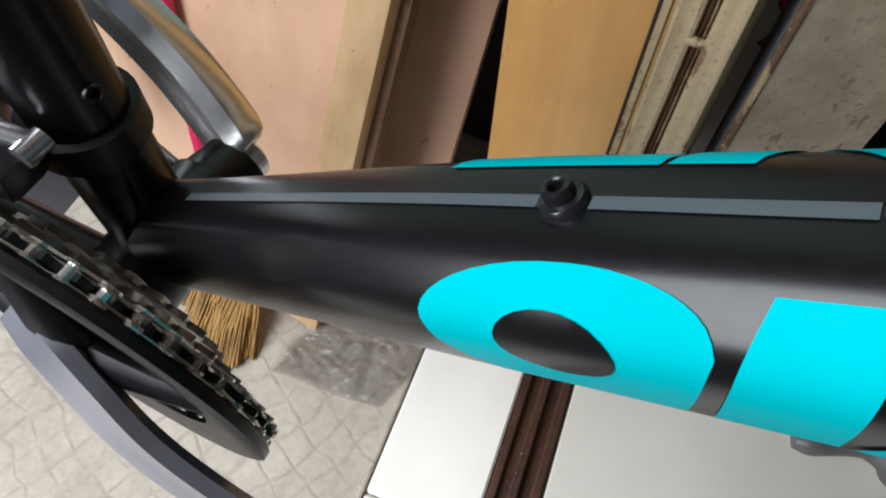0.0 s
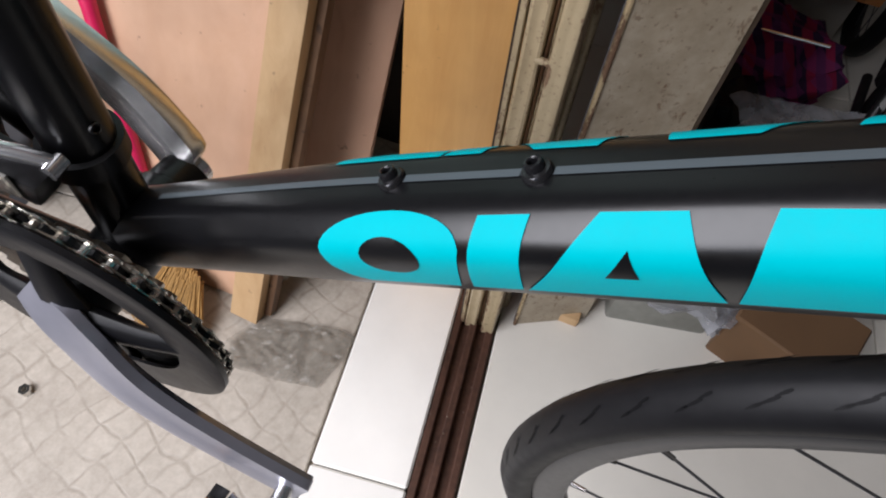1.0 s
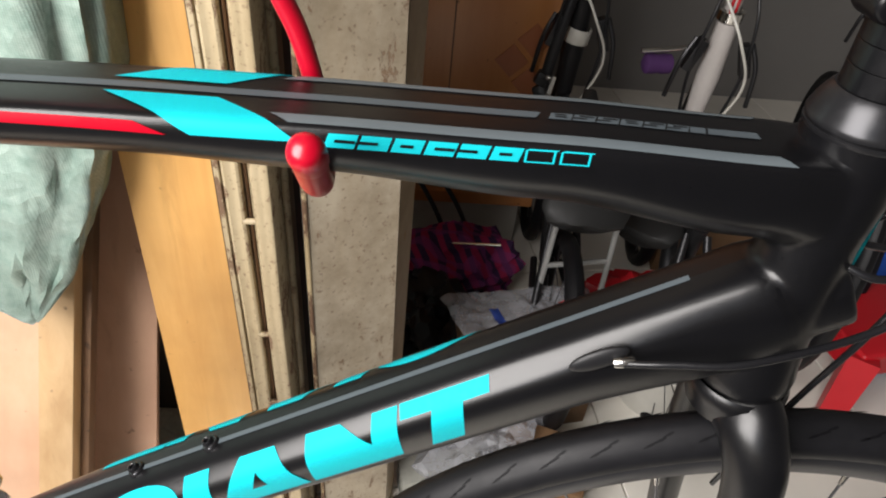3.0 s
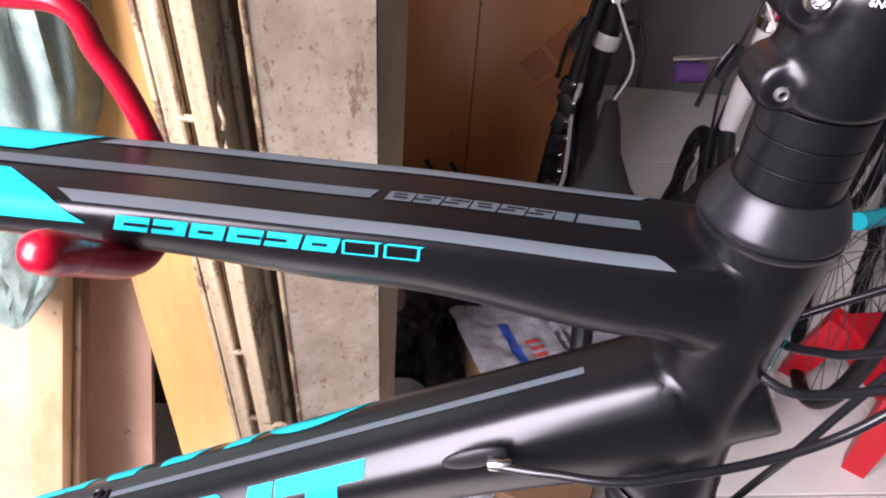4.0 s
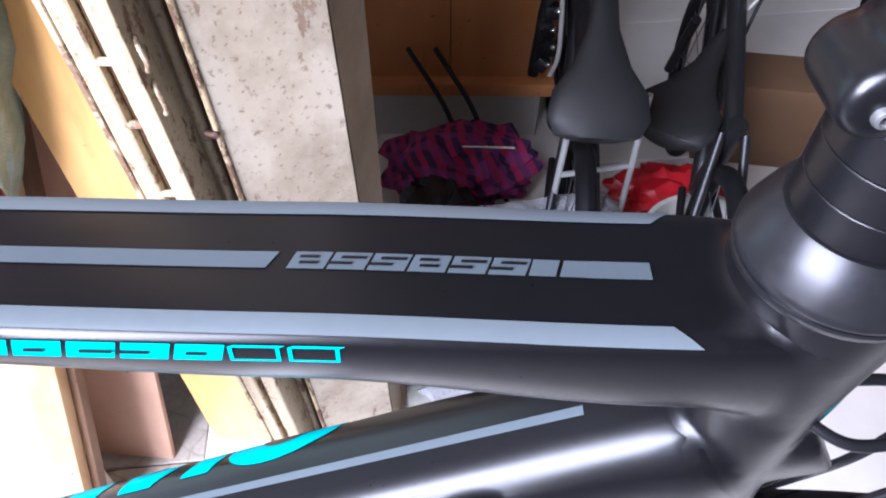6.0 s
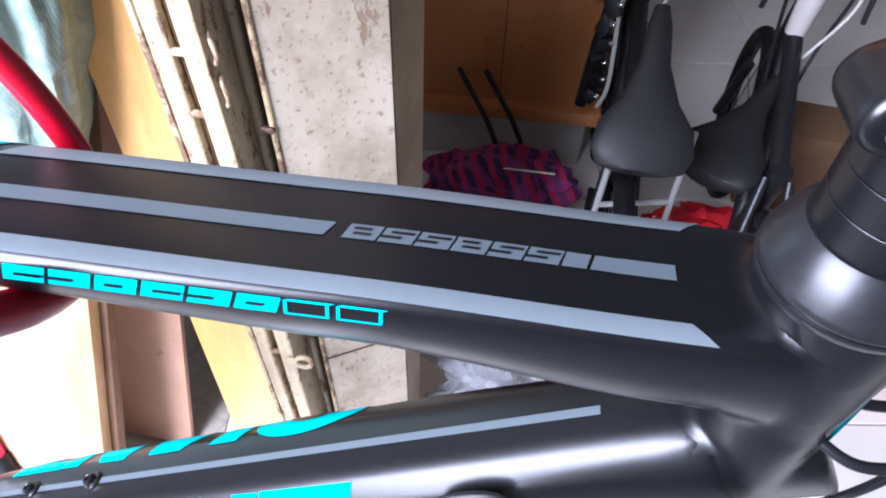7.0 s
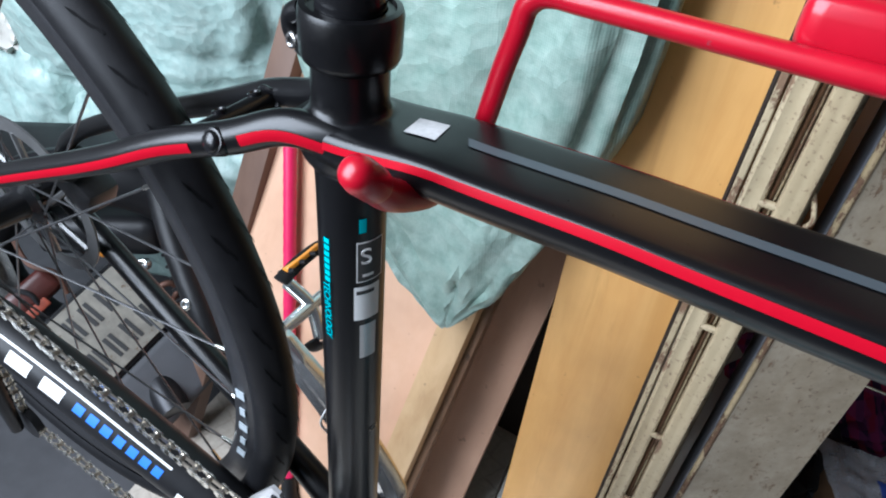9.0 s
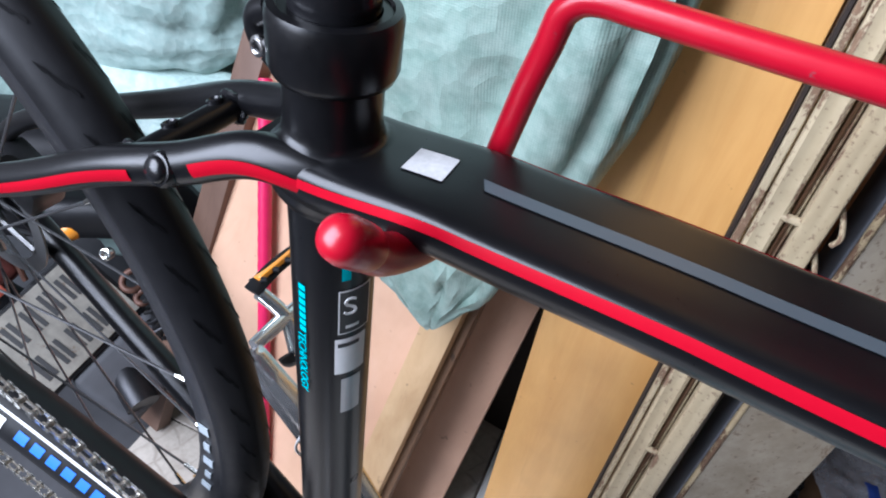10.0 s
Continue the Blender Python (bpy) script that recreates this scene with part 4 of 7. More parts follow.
for k in range(6):
    x0 = 0.3096 + 0.0129 * k
    tt_mark("cyan_block", slab(x0, x0 + 0.0116, 0.0236, 0.0292, 0.0020), CYAN)
    part("dark_slot", TT.decal(slab(x0 + (0.0040, 0.0, 0.0036)[k % 3], x0 + (0.0118, 0.0078, 0.0086)[k % 3], 0.0257, 0.0269, 0.0004), 0.0008), PAINT, top_tube, "", 60)
for k in range(2):
    x0 = 0.3880 + 0.0142 * k
    for a, b, c, d in ((0, 0.0122, 0.0236, 0.0242), (0, 0.0122, 0.0286, 0.0292), (0, 0.0009, 0.0242, 0.0286), (0.0113, 0.0122, 0.0242, 0.0286)):
        tt_mark("cyan_outline", slab(x0 + a, x0 + b, c, d, 0.0020 * (0.0292 - d) / 0.0056), CYAN)
bm = TT.decal([(0.0395, -0.0072), (0.0537, -0.0072), (0.0548, 0.0062), (0.0403, 0.0060)], 0.0005)
part("white_label", bm, plain("grey_white_paper", (0.44, 0.44, 0.44), 0.6, 0.0, 0.25, 500), top_tube, "small square white paper label")

# bolts on the down tube's bottle bosses
for s in (0.2052, 0.2672):
    c = DT.point(s, 0)
    boss = part("boss_washer", lathe(bmesh.new(), [(0.0058, -0.002), (0.0058, 0.0010), (0.0050, 0.0020), (0.0036, 0.0022)], along(c, DT.up), 24), BOLTBLACK, down_tube)
    hex_bolt("boss_bolt", c + DT.up * 0.0050, DT.up, 0.0036, down_tube, GLOSSY, 0.0050)

# seat clamp and post
bm = bmesh.new()
cl = along((0.0102, 0, 1.0225), (0.03, 0, 1))
lathe(bm, [(0.0159, 0.0085), (0.0166, 0.0088), (0.0192, 0.0105), (0.0202, 0.0130), (0.0204, 0.0285), (0.0196, 0.0308), (0.0172, 0.0312), (0.0166, 0.0300), (0.0138, 0.0300)], cl, 40)
for y in (-0.0062, 0.0062):
    sweep(bm, curve([(0.0, y * 1.5, 1.0340), (-0.0075, y * 1.1, 1.0350), (-0.0125, y, 1.0390), (-0.0125, y, 1.0450), (-0.0060, y * 1.1, 1.0490)], 5), [0.0046] * 21, 16)
seat_clamp = part("seat_clamp", bm, PAINT, bike)
hex_bolt("clamp_bolt", Vector((-0.0100, -0.0112, 1.0370)), (-0.2, -1, 0.1), 0.0036, seat_clamp, STEEL, 0.004)
bm = bmesh.new()
sweep(bm, [(0.0104, 0, 1.04), (0.0165, 0, 1.24)], 0.0136, 32)
part("seat_post", bm, GLOSSY, bike)
# stays
def stay_band(path, r, a0, a1, lift=0.0004):
    """A narrow strip that follows a stay on its drive side between two angles above the horizontal."""
    bm = bmesh.new()
    rows = []
    for i, p in enumerate(path):
        d = (path[min(i + 1, len(path) - 1)] - path[max(i - 1, 0)]).normalized()
        out = Vector((0, -1, 0))
        out = (out - d * out.dot(d)).normalized()
        up = d.cross(out)
        up = up if up.z > 0 else -up
        rr = r[i] + lift
        rows.append([bm.verts.new(p + rr * (math.cos(a) * out + math.sin(a) * up)) for a in (radians(a0 + (a1 - a0) * k / 4) for k in range(5))])
    for a, b in zip(rows, rows[1:]):
        for k in range(4):
            bm.faces.new((a[k], a[k + 1], b[k + 1], b[k]))
    return bm


def stay_path(s):
    return curve([(0.026, 0.0110 * s, 1.0000), (0.008, 0.0165 * s, 1.0042), (-0.010, 0.0205 * s, 1.0030), (-0.035, 0.0265 * s, 0.9918), (-0.070, 0.033 * s, 0.9785), (-0.12, 0.040 * s, 0.9535), (-0.24, 0.049 * s, 0.897), (-0.325, 0.056 * s, 0.847), (REAR.x + 0.010, 0.064 * s, REAR.z + 0.018)], 6)


for s in (-1, 1):
    path = stay_path(s)
    rad = [0.0084 - 0.0006 * min(1, k / 18) - 0.0012 * max(0, k - 18) / 30 for k in range(len(path))]
    bm = bmesh.new()
    sweep(bm, path, rad, 20)
    stay = part("seat_stay", bm, PAINT, bike)
    c = Vector((-0.037, 0.0340 * s, 0.9925))
    if s == -1:
        start_ = min(k for k, p in enumerate(path) if p.x < 0.019)
        i0 = max(k for k, p in enumerate(path) if p.x > -0.027)
        i1 = min(k for k, p in enumerate(path) if p.x < -0.046)
        part("red_stripe", stay_band(path[start_:i0 + 1], rad[start_:i0 + 1], -20, 15), RED, stay, "bright red stripe")
        part("red_stripe", stay_band(path[i1:], rad[i1:], -20, 13), RED, stay, "bright red stripe")
    bm = bmesh.new()
    lathe(bm, [(0.0066, -0.005), (0.0066, -0.0008), (0.0058, 0.0008), (0.0048, 0.0010), (0.0046, 0.0022), (0.0036, 0.0032), (0, 0.0036)], along(c, (-0.1, s, 0.42)), 24)
    part("rack_boss", bm, GLOSSY, stay, "black bolt plugged in the rack boss")
    bm = bmesh.new()
    path = curve([(-0.012, 0.024 * s, 0.592), (-0.09, 0.034 * s, 0.628), (-0.22, 0.046 * s, 0.69), (REAR.x + 0.01, 0.064 * s, REAR.z - 0.012)], 6)
    sweep(bm, path, [0.0135 - 0.004 * k / 18 for k in range(len(path))], 18)
    cstay = part("chain_stay", bm, PAINT, bike)
    if s == -1:
        gp = curve([path[5], path[9], path[13], path[17]], 12)
        gr = [0.0195 + 0.0022 * math.sin(math.pi * k / (len(gp) - 1)) for k in range(len(gp))]
        bm = bmesh.new()
        sweep(bm, gp, gr, 24)
        guard = part("stay_protector", bm, BLACKSOFT, cstay, "black neoprene chain-stay protector with printed marks")
        n = len(gp)
        part("printed_line", stay_band(gp[11:n - 2], gr[11:n - 2], 60, 65), WHITE, guard)
        fine = curve(gp, 4)
        fr = [gr[min(len(gr) - 1, k // 4)] for k in range(len(fine))]
        at = 46
        for k in range(7):
            part("blue_block", stay_band(fine[at:at + 5], fr[at:at + 5], 28, 50), BLUE, guard)
            at += 6
        at += 3
        for k in range(3):
            part("white_block", stay_band(fine[at:at + 10], fr[at:at + 10], 20, 52), WHITE, guard)
            at += 14
        part("white_block", stay_band(fine[32:37], fr[32:37], 6, 30), WHITE, guard)
    bm = bmesh.new()
    box(bm, REAR + Vector((0.004, 0.066 * s, 0)), (0.05, 0.006, 0.04), Matrix.Rotation(radians(25), 4, "Y"), 0.004, 2)
    part("dropout", bm, PAINT, bike)
bm = bmesh.new()
sweep(bm, [(-0.062, y, 0.9805) for y in (-0.031, -0.02, 0.0, 0.02, 0.031)], 0.0058, 20)
bridge = part("stay_bridge", bm, PAINT, bike)
for y in (-0.0245, 0.0245):
    bm = bmesh.new()
    rnd = random.Random(7)
    ring_ = [Vector((-0.062 + 0.0064 * math.cos(q), y + 0.0010 * math.sin(3 * q), 0.9805 + 0.0064 * math.sin(q))) for q in (2 * math.pi * k / 28 for k in range(29))]
    sweep(bm, ring_, [0.0016 + 0.0005 * (k % 2) for k in range(29)], 8, False)
    part("weld_bead", bm, GLOSSY, bridge, "shiny rippled weld bead")
for y in (-0.006, 0.017):
    lathe_ = lathe(bmesh.new(), [(0.0036, -0.002), (0.0036, 0.0008), (0.0026, 0.0012), (0.0020, 0.0004), (0, 0.0)], along((-0.0640, y, 0.9860), (-0.35, 0, 1)), 18)
    part("threaded_eye", lathe_, GLOSSY, bridge)


# swelling of the seat cluster
bm = bmesh.new()
bmesh.ops.create_uvsphere(bm, u_segments=28, v_segments=16, radius=1, matrix=Matrix.Translation((0.009, 0, 0.993)) @ Matrix.Diagonal((0.024, 0.0195, 0.016, 1)))
lathe(bm, [(0.0160, 0.020), (0.0162, 0.013), (0.0170, 0.0070), (0.0190, 0.0030), (0.0215, 0.0008)], along((0.0096, 0, 1.0045), (0.03, 0, 1)), 40)
span(bm, TT, -0.012, 0.075)
sweep(bm, [(0.0092, 0, 0.955), (0.0096, 0, 0.985), (0.0102, 0, 1.030)], [0.0160, 0.0160, 0.0158], 28)
for s in (-1, 1):
    sweep(bm, stay_path(s)[:13], 0.0080, 20)
seat_lug = part("seat_lug", bm, PAINT, bike, "", 180)
fuse = seat_lug.modifiers.new("fuse", "REMESH")
fuse.mode, fuse.voxel_size, fuse.use_smooth_shade = "VOXEL", 0.0010, True
soft_ = seat_lug.modifiers.new("soften", "SMOOTH")
soft_.factor, soft_.iterations = 0.5, 22

# wheels
def wheel(name, centre, parent, label, spokes=28, disc_side=1):
    w = new(name)
    w.parent = parent
    w.location = centre
    w.empty_display_size = 0.05
    tagged(w, label)
    face = Matrix.Rotation(radians(90), 4, "X")
    tyre = part("tyre", lathe(bmesh.new(), [(0.3275 + 0.0155 * math.cos(a) + (0.001 if abs(math.sin(a)) < 0.3 else 0), 0.0158 * math.sin(a)) for a in (radians(-135 + 270 * k / 18) for k in range(19))], face, 120), RUBBER, w)
    prof = [(0.3135, -0.0108), (0.3165, -0.0100), (0.3165, -0.0088), (0.312, -0.0085), (0.312, 0.0085), (0.3165, 0.0088), (0.3165, 0.0100), (0.3135, 0.0108), (0.300, 0.0100), (0.293, 0.0060), (0.2915, 0.0), (0.293, -0.0060), (0.300, -0.0100), (0.3135, -0.0108)]
    rim_ = part("rim", lathe(bmesh.new(), prof, face, 120), RIMPAINT, w)
    part("hub", lathe(bmesh.new(), [(0.006, -0.062), (0.010, -0.062), (0.010, -0.040), (0.022, -0.036), (0.0225, -0.033), (0.014, -0.028), (0.012, 0), (0.014, 0.028), (0.0225, 0.033), (0.022, 0.036), (0.012, 0.040), (0.010, 0.062), (0.006, 0.062)], face, 28), GLOSSY, w)
    bm = bmesh.new()
    sweep(bm, [(0, 0, 0), (0, 0, 1)], 0.001, 6)
    spoke_mesh = finish("spoke", bm, SPOKE)
    bm = bmesh.new()
    sweep(bm, [(0, 0, 0), (0, 0, 0.012)], [0.0021, 0.0016], 8)
    nip_mesh = finish("nipple", bm, CHROME)
    for k in range(spokes):
        a = 2 * math.pi * (k + 0.3) / spokes
        side = 1 if k % 2 else -1
        lead = radians(58 if k % 4 < 2 else -58)
        p = Vector((0.022 * math.cos(a + lead), 0.034 * side, 0.022 * math.sin(a + lead)))
        q = Vector((0.2925 * math.cos(a), 0.002 * side, 0.2925 * math.sin(a)))
        for nm, me, o, l in (("spoke", spoke_mesh, p, (q - p).length), ("nipple", nip_mesh, q, 1)):
            s_ = new(nm, me)
            s_.parent = w
            d = (q - p) if nm == "spoke" else (p - q)
            s_.matrix_basis = along(o, d) @ Matrix.Diagonal((1, 1, l, 1))
    # shallow tread marks on both shoulders
    bm = bmesh.new()
    for u, v, ln in ((0, -0.001, 0.0062), (0.007, 0.0022, 0.0042), (-0.006, -0.0030, 0.0040)):
        ring_ = []
        for k in range(10):
            q = 2 * math.pi * k / 10
            x, y = ln * math.cos(q), 0.0007 * math.sin(q) * (1 + 0.6 * math.cos(q))
            ring_.append(bm.verts.new((u + x * 0.95 - y * 0.3, v + x * 0.3 + y, 0)))
        bm.faces.new(ring_)
    mark = finish("tread_mark", bm, RUBBER_MARK, 0)
    for k in range(64):
        for side in (-1, 1):
            a = 2 * math.pi * k / 64
            b_ = radians(33) * side
            rr, off = 0.3275 + 0.0160 * math.cos(b_), 0.0160 * math.sin(b_)
            n = Vector((math.cos(a) * math.cos(b_), math.sin(b_), math.sin(a) * math.cos(b_)))
            tg = Vector((-math.sin(a), 0, math.cos(a))) * side
            m = Matrix((tg, n.cross(tg), n)).transposed().to_4x4()
            m.translation = Vector((rr * math.cos(a), off, rr * math.sin(a)))
            t_ = new("tread_mark", mark)
            t_.parent = w
            t_.matrix_basis = m
    bm = bmesh.new()
    md = Matrix.Translation((0, 0.043 * disc_side, 0)) @ face
    lathe(bm, [(0.066, -0.0009), (0.080, -0.0009), (0.080, 0.0009), (0.066, 0.0009), (0.066, -0.0009)], md, 60)
    disc = part("brake_disc", bm, DISCSTEEL, w)
    for k in range(6):
        a = k * math.pi / 3
        bm = bmesh.new()
        sweep(bm, [md @ Vector((0.018 * math.cos(a), 0.018 * math.sin(a), 0)), md @ Vector((0.067 * math.cos(a + 0.5), 0.067 * math.sin(a + 0.5), 0))], 0.003, 6)
        part("disc_arm", bm, DISCSTEEL, w)
    for o in w.children:
        o.matrix_parent_inverse = Matrix.Identity(4)
    return w, rim_


RIMPAINT = plain("black_rim", (0.035, 0.035, 0.038), 0.34, 0.5, 0.15, 200)
SPOKE = plain("black_spoke", (0.14, 0.14, 0.145), 0.3, 0.8, 0.15, 200)
front_wheel, _ = wheel("front_wheel", FRONT, bike, "black spoked front wheel with a slick tyre")
rear_wheel, rear_rim = wheel("rear_wheel", REAR, bike, "black spoked rear wheel with disc brake")
bm = bmesh.new()
for k in range(5):
    a = radians(-17 + 3.9 * k)
    box(bm, (0.306 * math.cos(a), -0.0112, 0.306 * math.sin(a)), (0.008 - 0.003 * (k % 2), 0.0008, 0.009), Matrix.Rotation(-a, 4, "Y"))
part("rim_print", bm, SILVER, rear_wheel, "white printed bars on the rim", 0).matrix_parent_inverse = Matrix.Identity(4)

# fork
bm = bmesh.new()
lathe(bm, [(0.0265, 0.0), (0.0285, -0.003), (0.0285, -0.009), (0.024, -0.024), (0.0, -0.03)], along(HA - HU * 0.001, HU), 40)
fork = part("fork_crown", bm, PAINT, bike)
for s in (-1, 1):
    bm = bmesh.new()
    c0 = HA - HU * 0.018
    pts = curve([c0 + Vector((0, 0.006 * s, 0.006)), c0 + Vector((0.004, 0.030 * s, -0.004)), c0 + Vector((0.012, 0.044 * s, -0.045)), c0 + Vector((0.028, 0.049 * s, -0.17)), Vector((FRONT.x, 0.054 * s, FRONT.z))], 6)
    n = len(pts)
    sweep(bm, pts, [0.021 - 0.009 * min(1, k / (n * 0.95)) for k in range(n)], 20, True, [0.78] * n)
    part("fork_blade", bm, PAINT, bike)

# drive train
RING_Y = -0.048
face = Matrix.Translation((0, RING_Y, 0.588)) @ Matrix.Rotation(radians(90), 4, "X")


def toothed(r, teeth, inner, y, th):
    bm = bmesh.new()
    n = teeth * 4
    rows = []
    for z in (-th / 2, th / 2):
        outer, inn = [], []
        for k in range(n):
            a = 2 * math.pi * k / n
            rr = r + (0.0042 if k % 4 == 0 else 0.0022 if k % 4 in (1, 3) else -0.0012)
            m = Matrix.Translation((0, y, 0.588)) @ Matrix.Rotation(radians(90), 4, "X")
            outer.append(bm.verts.new(m @ Vector((rr * math.cos(a), rr * math.sin(a), z))))
            inn.append(bm.verts.new(m @ Vector((inner * math.cos(a), inner * math.sin(a), z))))
        rows.append((outer, inn))
    for k in range(n):
        j = (k + 1) % n
        (o0, i0), (o1, i1) = rows
        bm.faces.new((o0[k], o0[j], i0[j], i0[k]))
        bm.faces.new((o1[k], i1[k], i1[j], o1[j]))
        bm.faces.new((o0[k], o1[k], o1[j], o0[j]))
        bm.faces.new((i0[k], i0[j], i1[j], i1[k]))
    return bm


crankset = new("crankset")
crankset.parent = bike
crankset.empty_display_size = 0.05
part("chainring", toothed(0.0875, 46, 0.062, RING_Y, 0.003), DARKMETAL, crankset, "black toothed outer chainring")
part("chainring", toothed(0.068, 36, 0.050, RING_Y + 0.009, 0.003), OILED, crankset, "oily middle chainring")
part("chainring", toothed(0.050, 26, 0.036, RING_Y + 0.017, 0.003), OILED, crankset, "small inner chainring")
gm = Matrix.Translation((0, RING_Y - 0.0065, 0.588)) @ Matrix.Rotation(radians(90), 4, "X")
part("chain_guard", lathe(bmesh.new(), [(0.064, -0.0005), (0.078, -0.001), (0.092, -0.003), (0.0945, -0.001), (0.0945, 0.0025), (0.091, 0.0035), (0.076, 0.002), (0.064, 0.0015), (0.064, -0.0005)], gm, 90), GUARDBLACK, crankset, "smooth black plastic chain guard ring")
for k in range(4):
    a = radians(-45 + 90 * k + 45)
    bm = bmesh.new()
    c = Vector((0, RING_Y - 0.002, 0.588))
    d = Vector((math.cos(a), 0, math.sin(a)))
    sweep(bm, [c + d * 0.012 + Vector((0, -0.008, 0)), c + d * 0.045 + Vector((0, -0.005, 0)), c + d * 0.078], [0.017, 0.011, 0.008], 12, True, [0.5] * 3)
    part("spider_arm", bm, GUARDBLACK, crankset)


def crank_arm(name, s, material, label):
    d = Vector((math.cos(radians(-45)), 0, math.sin(radians(-45)))) * -s
    d = d if s > 0 else Vector((math.cos(radians(-39)), 0, math.sin(radians(-39))))
    c = BB + Vector((0, 0.063 * s, 0))
    bow = ((-0.030, 0.010), (-0.012, 0.003), (0.015, -0.004), (0.045, -0.0105), (0.08, -0.0135), (0.13, -0.0140), (0.172, -0.0135), (0.182, -0.0130))
    pts = curve([c + d * q + Vector((0, -0.5 * (o - 0.002) * s * 2, 0)) for q, o in bow], 6)
    n = len(pts)
    shape_ = ((0.0, 0.012), (0.06, 0.019), (0.18, 0.0255), (0.30, 0.0235), (0.45, 0.0175), (0.65, 0.0138), (0.9, 0.0122), (0.97, 0.0112), (1.01, 0.0090))
    width = []
    for k in range(n):
        u = k / (n - 1)
        m_ = max(q for q in range(len(shape_) - 1) if shape_[q][0] <= u)
        (u0, w0), (u1, w1) = shape_[m_], shape_[m_ + 1]
        width.append(w0 + (w1 - w0) * (u - u0) / (u1 - u0))
    up = d.cross(Vector((0, 1, 0)))
    bm = bmesh.new()
    rings = []
    for i, p in enumerate(pts):
        w, t = width[i] * (1.0 if s < 0 else 0.92), (0.0085 if s < 0 else 0.0135 - 0.0035 * i / n) - 0.001 * i / n
        sec = [(-1, -0.5), (-0.72, -1), (0.72, -1), (1, -0.5), (1, 0.35), (0.2, 0.75), (-0.25, 1.15), (-0.45, 1.2), (-1, 0.0)]
        rings.append([bm.verts.new(p + up * (u * w) + Vector((0, s * v * t, 0))) for u, v in sec])
    for a, b in zip(rings, rings[1:]):
        for k in range(9):
            bm.faces.new((a[k], a[(k + 1) % 9], b[(k + 1) % 9], b[k]))
    bm.faces.new(rings[0])
    bm.faces.new(rings[-1])
    bmesh.ops.bevel(bm, geom=[e for e in bm.edges if e.calc_face_angle(0) > 0.5], offset=0.0030, segments=3, affect="EDGES", profile=0.5)
    arm_ = part(name, bm, material, bike, label, 30)
    return c + d * 0.170 + Vector((0, 0.018 * s, 0)), d


endR, _ = crank_arm("crank_arm", -1, GREYARM, "grey anodised forged crank arm")
dL = Vector((-math.cos(radians(41.5)), 0, math.sin(radians(41.5))))
cL = BB + Vector((0, 0.055, 0))
bm = bmesh.new()
pts = curve([cL + dL * 0.001 + Vector((0, 0.004, 0)), cL + dL * 0.006 + Vector((0, 0.007, 0)), cL + dL * 0.02 + Vector((0, 0.012, 0)), cL + dL * 0.06 + Vector((0, 0.019, 0)), cL + dL * 0.11 + Vector((0, 0.021, 0)), cL + dL * 0.165 + Vector((0, 0.022, 0)), cL + dL * 0.182 + Vector((0, 0.022, 0))], 6)
n = len(pts)
upL = dL.cross(Vector((0, 1, 0)))
rings = []
for i, p in enumerate(pts):
    u = i / (n - 1)
    w = 0.0115 + 0.0075 * math.sin(math.pi * min(1, 0.12 + u * 1.05)) if u < 0.95 else 0.0105
    w = w * min(1.12, 0.8 + u * 4) if u < 0.2 else w * max(1, 1.12 - (u - 0.2))
    t = 0.0125 - 0.004 * u
    sec = [(-0.8, -1), (0.8, -1), (1, -0.5), (1, 0.4), (0.62, 1), (0.18, 0.72), (-0.18, 0.72), (-0.62, 1), (-1, 0.4), (-1, -0.5)]
    rings.append([bm.verts.new(p + upL * (x * w) + Vector((0, -y * t, 0))) for x, y in sec])
for ra, rb in zip(rings, rings[1:]):
    for k in range(10):
        bm.faces.new((ra[k], ra[(k + 1) % 10], rb[(k + 1) % 10], rb[k]))
bm.faces.new(rings[0])
bm.faces.new(rings[-1])
bmesh.ops.bevel(bm, geom=[e for e in bm.edges if e.calc_face_angle(0) > 0.4], offset=0.0028, segments=3, affect="EDGES", profile=0.5)
armL = part("crank_arm", bm, ALLOY, bike, "polished silver crank arm with a tag wire")
part("axle_collar", lathe(bmesh.new(), [(0.010, -0.012), (0.0130, -0.0110), (0.0142, -0.006), (0.0142, 0.008), (0.010, 0.011)], along(cL, (0, 1, 0)), 28), ALLOY, armL)
endL = cL + dL * 0.170 + Vector((0, 0.028, 0))


